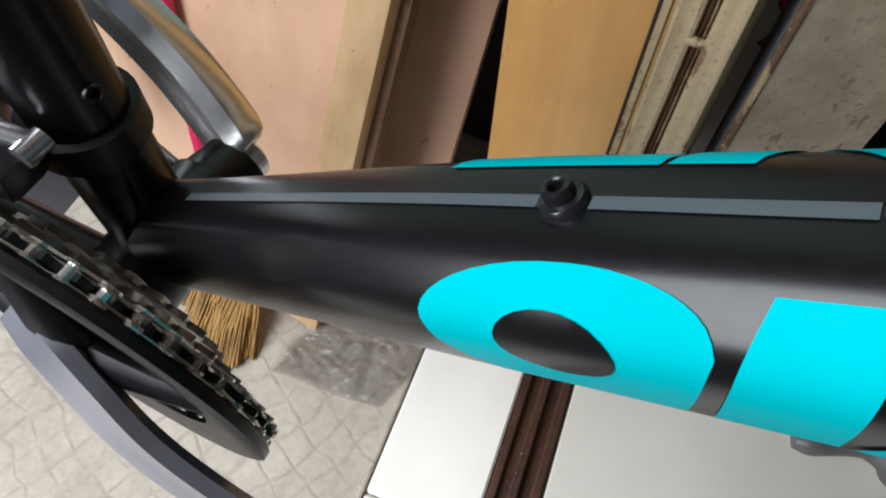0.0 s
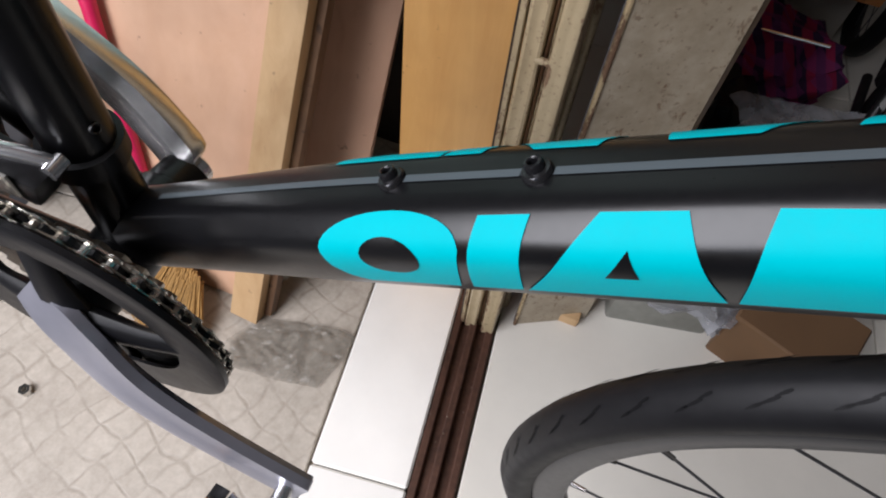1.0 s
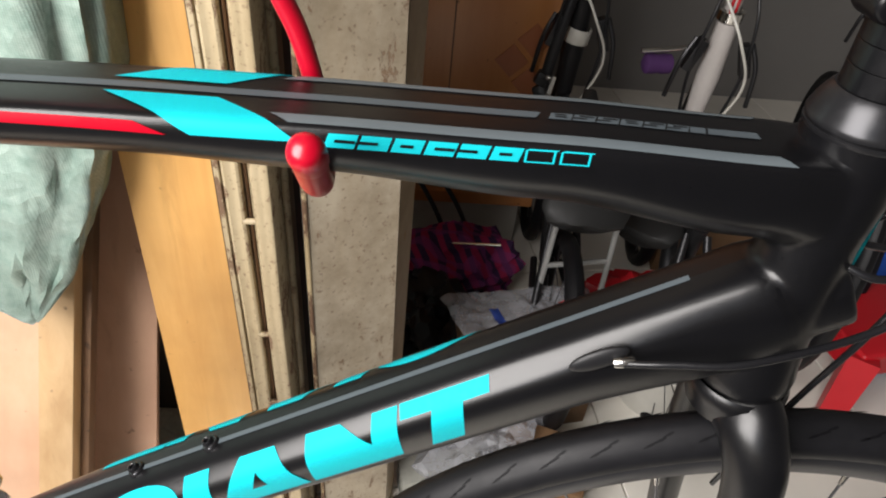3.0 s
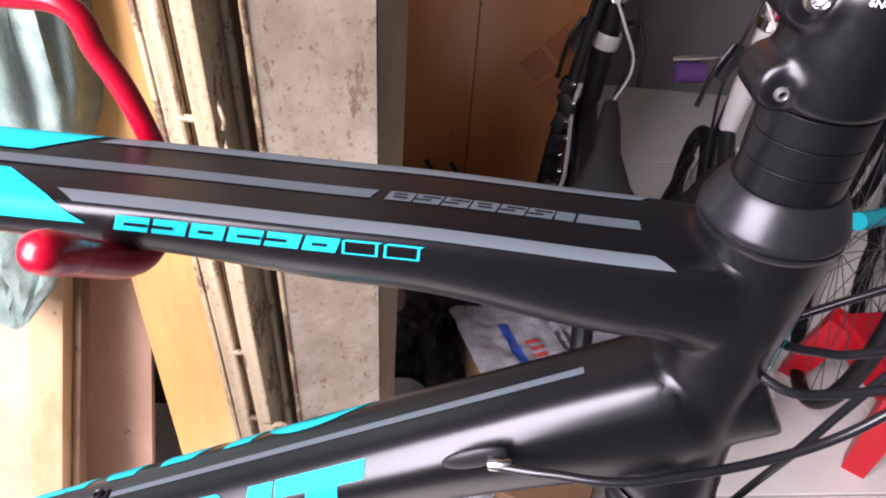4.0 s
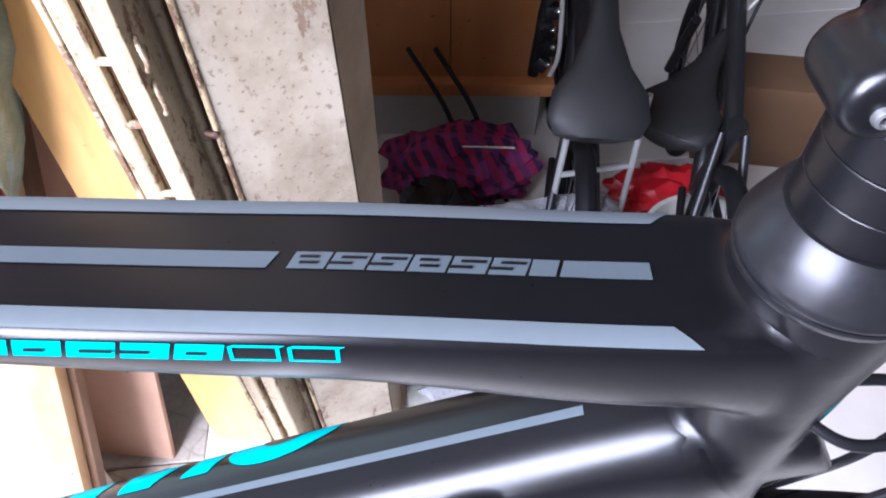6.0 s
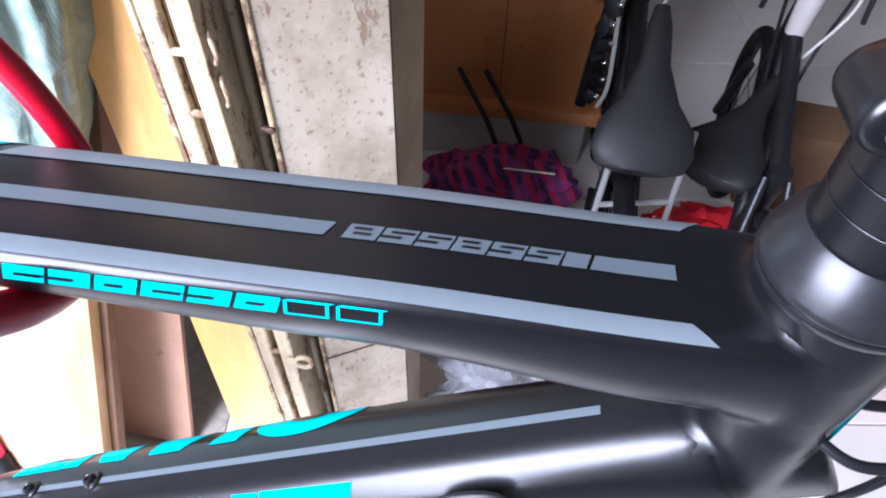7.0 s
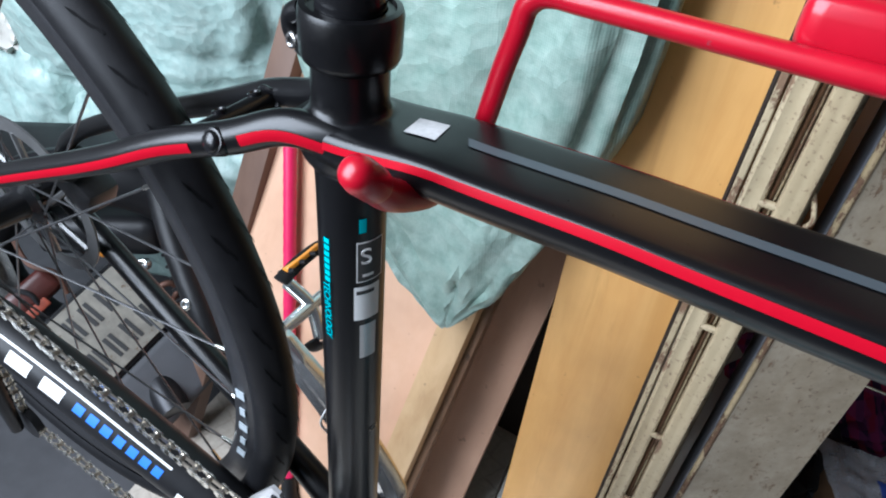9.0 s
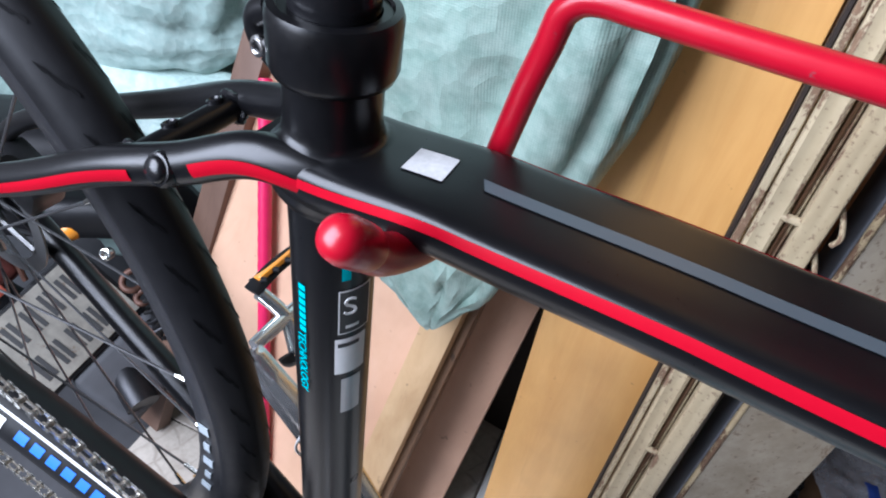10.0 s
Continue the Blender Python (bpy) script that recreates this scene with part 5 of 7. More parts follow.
def pedal(end, s, turn):
    p = new("pedal")
    p.parent = bike
    p.location = end + Vector((-0.008, 0.055, 0.012)) if s > 0 else end + Vector((0, -0.052, 0))
    p.rotation_euler = (0, radians(turn), 0)
    p.empty_display_size = 0.03
    tagged(p, "alloy platform pedal with black toothed cage and amber reflector")
    bm = bmesh.new()
    sweep(bm, [(0, -0.062 * s, 0), (0, -0.036 * s, 0), (0, 0.03 * s, 0)], [0.0065, 0.0075, 0.006], 14)
    sweep(bm, curve([(-0.036, -0.03 * s, 0), (-0.012, -0.022 * s, 0), (0, -0.02 * s, 0)], 5), 0.007, 12)
    sweep(bm, curve([(0.036, -0.03 * s, 0), (0.012, -0.022 * s, 0), (0, -0.02 * s, 0)], 5), 0.007, 12)
    sweep(bm, curve([(-0.036, 0.03 * s, 0), (-0.012, 0.022 * s, 0), (0, 0.02 * s, 0)], 5), 0.007, 12)
    sweep(bm, curve([(0.036, 0.03 * s, 0), (0.012, 0.022 * s, 0), (0, 0.02 * s, 0)], 5), 0.007, 12)
    obs = [part("pedal_body", bm, ALLOY, p)]
    bm = bmesh.new()
    loop = curve([(-0.042, -0.036 * s, 0), (-0.046, 0, 0), (-0.042, 0.036 * s, 0), (-0.02, 0.044 * s, 0), (0.02, 0.044 * s, 0), (0.042, 0.036 * s, 0), (0.046, 0, 0), (0.042, -0.036 * s, 0), (0.03, -0.042 * s, 0)], 6)
    sweep(bm, loop, 0.0085, 8, True, [0.28] * len(loop))
    for x in (-0.046, 0.046):
        for y in (-0.024, -0.008, 0.008, 0.024):
            lathe(bm, [(0.003, 0), (0.002, 0.008), (0, 0.008)], along((x, y, 0.006), (0, 0, 1)), 8)
            lathe(bm, [(0.003, 0), (0.002, 0.008), (0, 0.008)], along((x, y, -0.006), (0, 0, -1)), 8)
    obs.append(part("pedal_cage", bm, BLACKSOFT, p))
    obs.append(part("reflector", box(bmesh.new(), (-0.0475, 0, 0), (0.005, 0.05, 0.012), None, 0.001, 1), ORANGE, p))
    for o in obs:
        o.matrix_parent_inverse = Matrix.Identity(4)
    p.scale = (0.86, 0.9, 0.86)


pedal(endR, -1, 20)
pedal(endL, 1, 56)
bm = bmesh.new()
wire = Vector((-0.056, 0.068, 0.668))
sweep(bm, curve([wire + Vector((-0.01, -0.012, -0.02)), wire + Vector((-0.014, -0.016, 0.0)), wire + Vector((-0.008, -0.004, 0.022)), wire + Vector((0.002, -0.02, 0.04))], 6), 0.0012, 6)
part("tag_wire", bm, WHITE, bike, "twisted white tag wire")

# chain
perp = Vector((0.419, 0, 0.908))
pts = []
r0, r1 = 0.0885, 0.023
a0 = math.atan2(perp.z, perp.x)
for k in range(37):
    a = a0 - math.pi * k / 36
    pts.append(BB + Vector((r0 * math.cos(a), RING_Y, r0 * math.sin(a))))
low_pulley = REAR + Vector((0.030, -0.056, -0.205))
pts.append(low_pulley)
pts.append(REAR + Vector((0.035, -0.057, -0.075)))
for k in range(25):
    a = a0 + math.radians(-150) - math.pi * k / 24 * 1.15
    pts.append(REAR + Vector((r1 * math.cos(a), -0.057, r1 * math.sin(a))))
pts.append(pts[0])
chain = new("chain")
chain.parent = bike
chain.empty_display_size = 0.05
tagged(chain, "oily steel bicycle chain")


def link(outer):
    bm = bmesh.new()
    y = 0.0033 if outer else 0.0021
    for s in (-1, 1):
        for k in range(2):
            lathe(bm, [(0.0, -0.0005), (0.0043, -0.0005), (0.0043, 0.0005), (0, 0.0005)], along((0.00635 * (2 * k - 1), y * s, 0), (0, 1, 0)), 10)
        box(bm, (0, y * s, 0), (0.0127, 0.001, 0.0056))
    for k in range(2):
        lathe(bm, [(0.0, -0.0036), (0.0026, -0.0036), (0.0026, 0.0036), (0, 0.0036)], along((0.00635 * (2 * k - 1), 0, 0), (0, 1, 0)), 8)
    return finish("link", bm, CHAINSTEEL if outer else OILED, 30)


links = (link(True), link(False))
cum, acc = [0.0], 0.0
for p, q in zip(pts, pts[1:]):
    acc += (q - p).length
    cum.append(acc)
count = int(acc / 0.0127)
for k in range(count):
    s = (k + 0.5) * acc / count
    i = max(j for j in range(len(cum) - 1) if cum[j] <= s)
    u = (s - cum[i]) / max(1e-6, cum[i + 1] - cum[i])
    c = pts[i].lerp(pts[i + 1], u)
    d = (pts[i + 1] - pts[i]).normalized()
    ob = new("link", links[k % 2])
    ob.parent = chain
    ob.matrix_basis = Matrix.Translation(c) @ Matrix((d, Vector((0, 1, 0)), d.cross(Vector((0, 1, 0))))).transposed().to_4x4()
for k in range(7):
    r = 0.024 + 0.0045 * k
    md = Matrix.Translation(REAR + Vector((0, -0.056 + 0.0042 * k, 0))) @ Matrix.Rotation(radians(90), 4, "X")
    bm = bmesh.new()
    lathe(bm, [(0.016, -0.0009), (r, -0.0009), (r, 0.0009), (0.016, 0.0009), (0.016, -0.0009)], md, 44)
    part("sprocket", bm, CHAINSTEEL, rear_wheel)
for o in rear_wheel.children:
    if o.name.startswith("sprocket"):
        o.matrix_parent_inverse = Matrix.Translation(-REAR)
bm = bmesh.new()
md = Matrix.Translation(REAR + Vector((0, -0.024, 0))) @ Matrix.Rotation(radians(90), 4, "X")
lathe(bm, [(0.03, -0.0006), (0.066, -0.0006), (0.068, 0.0), (0.066, 0.0006), (0.03, 0.0006), (0.03, -0.0006)], md, 60)
part("spoke_guard", bm, CLEARGUARD, rear_wheel, "clear plastic spoke guard").matrix_parent_inverse = Matrix.Translation(-REAR)
bm = bmesh.new()
sweep(bm, [REAR + Vector((0.01, -0.072, -0.03)), REAR + Vector((0.03, -0.066, -0.075)), low_pulley + Vector((0, -0.012, 0))], [0.012, 0.010, 0.006], 12)
lathe(bm, [(0.0, -0.004), (0.02, -0.004), (0.02, 0.004), (0, 0.004)], along(low_pulley, (0, 1, 0)), 20)
part("rear_derailleur", bm, DARKMETAL, bike)
# rear brake caliper on the far side
bm = bmesh.new()
box(bm, REAR + Vector((0.075, 0.05, 0.045)), (0.05, 0.03, 0.03), Matrix.Rotation(radians(30), 4, "Y"), 0.006, 2)
lathe(bm, [(0, -0.02), (0.009, -0.02), (0.009, 0.02), (0, 0.02)], along(REAR + Vector((0.07, 0.035, 0.06)), (1, 0, 0.4)), 16)
part("brake_caliper", bm, DARKMETAL, bike)

# front derailleur
mech = part("front_mech_clamp", lathe(bmesh.new(), [(0.0176, -0.007), (0.0212, -0.0065), (0.0212, 0.0065), (0.0176, 0.007), (0.0176, -0.007)], along((0.0040, 0, 0.677), (0.03, 0, 1)), 32), DARKMETAL, bike, "black front derailleur clamp band")
bm = bmesh.new()
box(bm, (-0.006, -0.030, 0.688), (0.036, 0.018, 0.020), Matrix.Rotation(radians(20), 4, "Y"), 0.004, 2)
box(bm, (-0.030, -0.036, 0.694), (0.030, 0.006, 0.024), Matrix.Rotation(radians(-25), 4, "Y"), 0.003, 2)
part("mech_body", bm, DARKMETAL, mech)
bm = bmesh.new()
sweep(bm, [(0.014, -0.022, 0.692), (0.000, -0.027, 0.698), (-0.016, -0.033, 0.704)], [0.0034, 0.0044, 0.0038], 14)
lathe(bm, [(0, -0.005), (0.0042, -0.005), (0.0042, 0.005), (0, 0.005)], along((0.014, -0.024, 0.692), (0, 1, 0)), 16)
lathe(bm, [(0, -0.005), (0.0040, -0.005), (0.0040, 0.005), (0, 0.005)], along((-0.016, -0.034, 0.704), (0, 1, 0)), 16)
part("mech_link", bm, ALLOY, mech, "bright alloy link of the derailleur")
bm = bmesh.new()
tri_ = [(-0.052, 0.704), (-0.048, 0.697), (-0.018, 0.703), (-0.014, 0.711), (-0.019, 0.742), (-0.026, 0.744)]
front_ = [bm.verts.new((x, -0.0455, z)) for x, z in tri_]
back_ = [bm.verts.new((x, -0.0425, z)) for x, z in tri_]
bm.faces.new(front_)
bm.faces.new(back_[::-1])
for k in range(6):
    bm.faces.new((front_[k], front_[(k + 1) % 6], back_[(k + 1) % 6], back_[k]))
part("mech_plate", bm, STICKER, mech, "pale triangular derailleur plate", 0)
for x, z in ((-0.044, 0.706), (-0.024, 0.712), (-0.023, 0.734)):
    part("rivet", lathe(bmesh.new(), [(0.0034, -0.001), (0.0034, 0.0012), (0.0022, 0.0016), (0.0016, 0.0006), (0, 0.0006)], along((x, -0.0455, z), (0, -1, 0)), 14), DARKMETAL, mech)
bm = bmesh.new()
box(bm, (-0.034, -0.054, 0.672), (0.018, 0.005, 0.046), Matrix.Rotation(radians(-18), 4, "Y"), 0.002, 2)
box(bm, (-0.034, -0.048, 0.694), (0.030, 0.010, 0.010), Matrix.Rotation(radians(20), 4, "Y"), 0.003, 2)
part("mech_foot", bm, ALLOY, mech, "bright alloy derailleur arm")
for y, z in ((-0.0565, 0.0), (-0.0405, 0.003)):
    bm = bmesh.new()
    arc = [Vector((0.098 * math.cos(a), y, 0.588 + z + 0.098 * math.sin(a))) for a in (radians(88 + 5.0 * k) for k in range(9))]
    rows = []
    for i, p in enumerate(arc):
        n = (p - Vector((0, y, 0.588))).normalized()
        hgt = 0.010 if i < 3 else 0.0085
        rows.append([bm.verts.new(p + n * hgt + Vector((0, e, 0))) for e in (-0.0008, 0.0008)] + [bm.verts.new(p - n * hgt * 0.6 + Vector((0, e, 0))) for e in (0.0008, -0.0008)])
    for a, b in zip(rows, rows[1:]):
        for k in range(4):
            bm.faces.new((a[k], a[(k + 1) % 4], b[(k + 1) % 4], b[k]))
    bm.faces.new(rows[0])
    bm.faces.new(rows[-1])
    part("mech_cage", bm, CHAINSTEEL, mech, "steel derailleur cage plate")


# seat tube labels: patches on the round tube
def st_patch(z0, z1, a0, a1, material, name, label="", lift=0.0003):
    bm = bmesh.new()
    rows = []
    for i in range(9):
        z = z0 + (z1 - z0) * i / 8
        cx = 0.0032 + 0.0066 * (z - 0.6) / 0.37
        r = 0.0168 - 0.0004 * (z - 0.80) / 0.17 + lift
        rows.append([bm.verts.new((cx + r * math.cos(a), r * math.sin(a), z)) for a in (radians(a0 + (a1 - a0) * k / 6) for k in range(7))])
    for a, b in zip(rows, rows[1:]):
        for k in range(6):
            bm.faces.new((a[k], a[k + 1], b[k + 1], b[k]))
    return part(name, bm, material, seat_tube, label, 60)


def st_text(words, z, angle, size, material, name, turn, label="", squeeze=1.0):
    a = radians(angle)
    n = Vector((math.cos(a), math.sin(a), 0))
    up = Vector((0, 0, 1))
    rt = up.cross(n)
    m = Matrix((rt, up, n)).transposed().to_4x4()
    cx = 0.0032 + 0.0066 * (z - 0.6) / 0.37
    m.translation = Vector((cx, 0, z)) + n * 0.0172
    return lettering(name, words, size, m @ Matrix.Rotation(radians(turn), 4, "Z"), material, seat_tube, label, squeeze)


st_text("TECHNOLOGY", 0.9030, -98, 0.0063, CYAN, "tube_lettering", -90, "small cyan words down the tube", 0.92)
for k in range(7):
    z = 0.9500 - 0.0040 * k
    st_patch(z - 0.0030, z, -104, -92, CYAN, "cyan_block")
st_patch(0.9255, 0.9505, -46, 4, WHITE, "size_label_rim", "white outlined size label", 0.0002)
st_patch(0.9262, 0.9498, -44, 2, DARKPRINT, "size_label", "black size label", 0.0003)
st_text("S", 0.9415, -30, 0.0135, WHITE, "size_letter", 0, "white size letter")
st_patch(0.9290, 0.9308, -36, -16, WHITE, "printed_bar", "", 0.0005)
st_patch(0.8995, 0.9225, -50, -2, WHITE, "paper_label", "white paper label with a printed line")
st_patch(0.9175, 0.9200, -46, -14, DARKPRINT, "printed_bar", "", 0.0005)
st_patch(0.8700, 0.8955, -40, -8, STICKER, "foil_label", "silver foil label")
st_patch(0.9560, 0.9640, -42, -30, CYAN, "cyan_mark", "small cyan flash under the top tube")
for z in (0.70, 0.80):
    hex_bolt("boss_bolt", Vector((0.0235, -0.002, z)), (1, -0.1, 0), 0.0035, seat_tube, GLOSSY, 0.004)

# cables at the head tube
def cable(name, points, r=0.0020, material=None, label=""):
    bm = bmesh.new()
    sweep(bm, curve(points, 10), r, 12)
    return part(name, bm, material or GLOSSY, bike, label)


cable("cable", [(0.452, -0.0325, 0.902), (0.475, -0.038, 0.909), (0.51, -0.042, 0.917), (0.572, -0.030, 0.932), (0.61, -0.02, 0.965), (0.66, 0.0, 1.03)])
bm = bmesh.new()
lathe(bm, [(0.0024, 0), (0.0029, 0.0015), (0.0029, 0.009), (0.0022, 0.0105)], along((0.449, -0.0315, 0.9015), (1, -0.1, 0.25)), 14)
part("cable_ferrule", bm, CHROME, bike)
bm = bmesh.new()
bmesh.ops.create_uvsphere(bm, u_segments=20, v_segments=10, radius=1, matrix=Matrix.Translation((0.443, -0.0275, 0.899)) @ Matrix.Rotation(radians(-30), 4, "Y") @ Matrix.Diagonal((0.016, 0.0030, 0.0062, 1)))
part("cable_port", bm, BLACKSOFT, bike, "glossy black cable entry port")
cable("cable", [(0.545, 0.026, 0.905), (0.556, 0.030, 0.928), (0.577, 0.030, 0.944), (0.600, 0.030, 0.961), (0.628, 0.030, 0.980), (0.70, 0.030, 1.03)])
cable("cable", [(0.548, 0.018, 0.965), (0.560, 0.0, 0.962), (0.577, 0.0, 0.958), (0.594, 0.0, 0.959), (0.621, 0.0, 0.974), (0.68, 0.0, 1.03)])
cable("cable", [(0.590, 0.030, 0.70), (0.593, 0.012, 0.82), (0.597, 0.0, 0.89), (0.604, 0.0, 0.921), (0.613, 0.0, 0.955), (0.625, 0.0, 0.985), (0.66, 0.0, 1.05)])
cable("cable", [(0.545, -0.010, 0.958), (0.560, -0.020, 0.955), (0.577, -0.020, 0.956), (0.596, -0.020, 0.962), (0.615, -0.020, 0.972), (0.66, -0.020, 1.02)])
bm = bmesh.new()
rows = []
for i in range(9):
    h = 0.080 + 0.045 * i / 8
    c = HA + HU * h
    wdt = 9 * math.sin(math.pi * (i + 0.4) / 9)
    rows.append([bm.verts.new(c + 0.0228 * Vector((math.cos(a), math.sin(a), 0))) for a in (radians(-30 - wdt + 2 * wdt * k / 4) for k in range(5))])
for a, b in zip(rows, rows[1:]):
    for k in range(4):
        bm.faces.new((a[k], a[k + 1], b[k + 1], b[k]))
part("head_mark", bm, CYAN, head_tube, "cyan flash on the head tube", 60)


# ---- red rack ----
rack = thing("bicycle_rack", "red vinyl-dipped tubular rack bolted to the folded gate", "rack", (0.19, 0.3, 1.0))
bm = bmesh.new()
right = [(0.3085, -0.0565, 1.0260), (0.3078, -0.0470, 1.0165), (0.3068, -0.0350, 1.0045), (0.3058, -0.0210, 0.9910), (0.3045, -0.0050, 0.9808), (0.3030, 0.0120, 0.9790), (0.3015, 0.0260, 0.9850), (0.2995, 0.0325, 1.000), (0.290, 0.0340, 1.025), (0.2845, 0.0340, 1.045)]
left = [(0.0518, -0.0510, 1.0215), (0.0518, -0.0430, 1.0135), (0.0519, -0.0330, 1.0030), (0.0521, -0.0200, 0.9950), (0.0524, -0.0050, 0.9885), (0.0528, 0.0120, 0.9870), (0.0535, 0.0260, 0.9900), (0.055, 0.0325, 1.000), (0.060, 0.0340, 1.024), (0.0655, 0.0340, 1.045)]
bend = [(0.0, 1.0), (0.5, 0.866), (0.866, 0.5), (1.0, 0.0)]
turn_r = [(0.2855, 0.0340, 1.046)] + [(0.2720 + 0.0125 * v, 0.0340, 1.0512 + 0.0125 * u) for u, v in bend] + [(0.264, 0.0340, 1.0637), (0.252, 0.0340, 1.0637), (0.236, 0.0340, 1.0637)]
turn_l = [(0.114, 0.0340, 1.0637), (0.098, 0.0340, 1.0637), (0.086, 0.0340, 1.0637)] + [(0.0780 - 0.0125 * v, 0.0340, 1.0512 + 0.0125 * u) for u, v in bend[::-1]] + [(0.0645, 0.0340, 1.046)]
line_ = curve(right[:-2] + [(0.2960, 0.0340, 1.016), (0.2915, 0.0340, 1.032)] + turn_r + [(0.205, 0.0340, 1.0638), (0.175, 0.0340, 1.0638), (0.145, 0.0340, 1.0638)] + turn_l + [(0.0610, 0.0340, 1.032), (0.0578, 0.0340, 1.016)] + left[-3::-1], 5)
sweep(bm, line_, [0.0047 + 0.0018 * min(1, max(0, (0.030 - p.y) / 0.010)) for p in line_], 20)
part("loop", bm, REDVINYL, rack)
for at, d in ((right[0], (0.03, -0.72, 0.69)), (left[0], (-0.01, -0.70, 0.71))):
    bm = bmesh.new()
    lathe(bm, [(0.0065, -0.016), (0.0069, -0.014), (0.0070, -0.003), (0.0062, 0.0015), (0.0040, 0.0040), (0, 0.0048)], along(at, d), 24)
    part("tip_cap", bm, REDVINYL, rack, "rounded red vinyl cap")
bm = bmesh.new()
box(bm, (0.187, 0.047, 1.074), (0.062, 0.024, 0.020), None, 0.007, 3)
box(bm, (0.187, 0.075, 1.084), (0.046, 0.070, 0.012), Matrix.Rotation(radians(12), 4, "X"), 0.005, 3)
part("mount_block", bm, REDVINYL, rack)
bm = bmesh.new()
box(bm, (0.187, 0.19, 1.124), (0.040, 0.21, 0.018), Matrix.Rotation(radians(5), 4, "X"), 0.006, 3)
box(bm, (0.187, 0.292, 1.12), (0.075, 0.020, 0.11), None, 0.005, 3)
lathe(bm, [(0.0, 0.008), (0.006, 0.008), (0.008, 0.006), (0.008, -0.004)], along((0.190, 0.085, 1.110), (0, -0.2, 1)), 20)
part("bracket", bm, BLACKSOFT, rack, "black bracket arm clamped on the gate")


# ---- behind, to the right: cabinet, stored bicycles and clutter ----
cabinet = thing("wooden_cabinet", "brown varnished wooden cabinet with diamond inlays", "cabinet", (0.42, 1.35, 0))
part("body", box(bmesh.new(), (0.335, 1.36, 1.02), (0.64, 0.40, 1.64), None, 0.004, 2), CABINET, cabinet)
part("ledge", box(bmesh.new(), (0.335, 1.345, 0.200), (0.66, 0.43, 0.035), None, 0.006, 2), CABINET, cabinet)
part("plinth", box(bmesh.new(), (0.335, 1.38, 0.093), (0.62, 0.36, 0.182), None, 0.003, 1), WHITEPLASTIC, cabinet, "white plinth under the cabinet")
for dx, dz in ((0, 0.05), (0, -0.05), (-0.045, 0)):
    bm = bmesh.new()
    box(bm, (0.605 + dx, 1.1588, 0.560 + dz), (0.055, 0.004, 0.055), Matrix.Rotation(radians(45), 4, "Y"))
    part("inlay", bm, INLAY, cabinet)
bm = bmesh.new()
box(bm, (0.425, 1.1588, 0.62), (0.0025, 0.003, 0.76))
part("door_gap", bm, SHADEWOOD, cabinet)


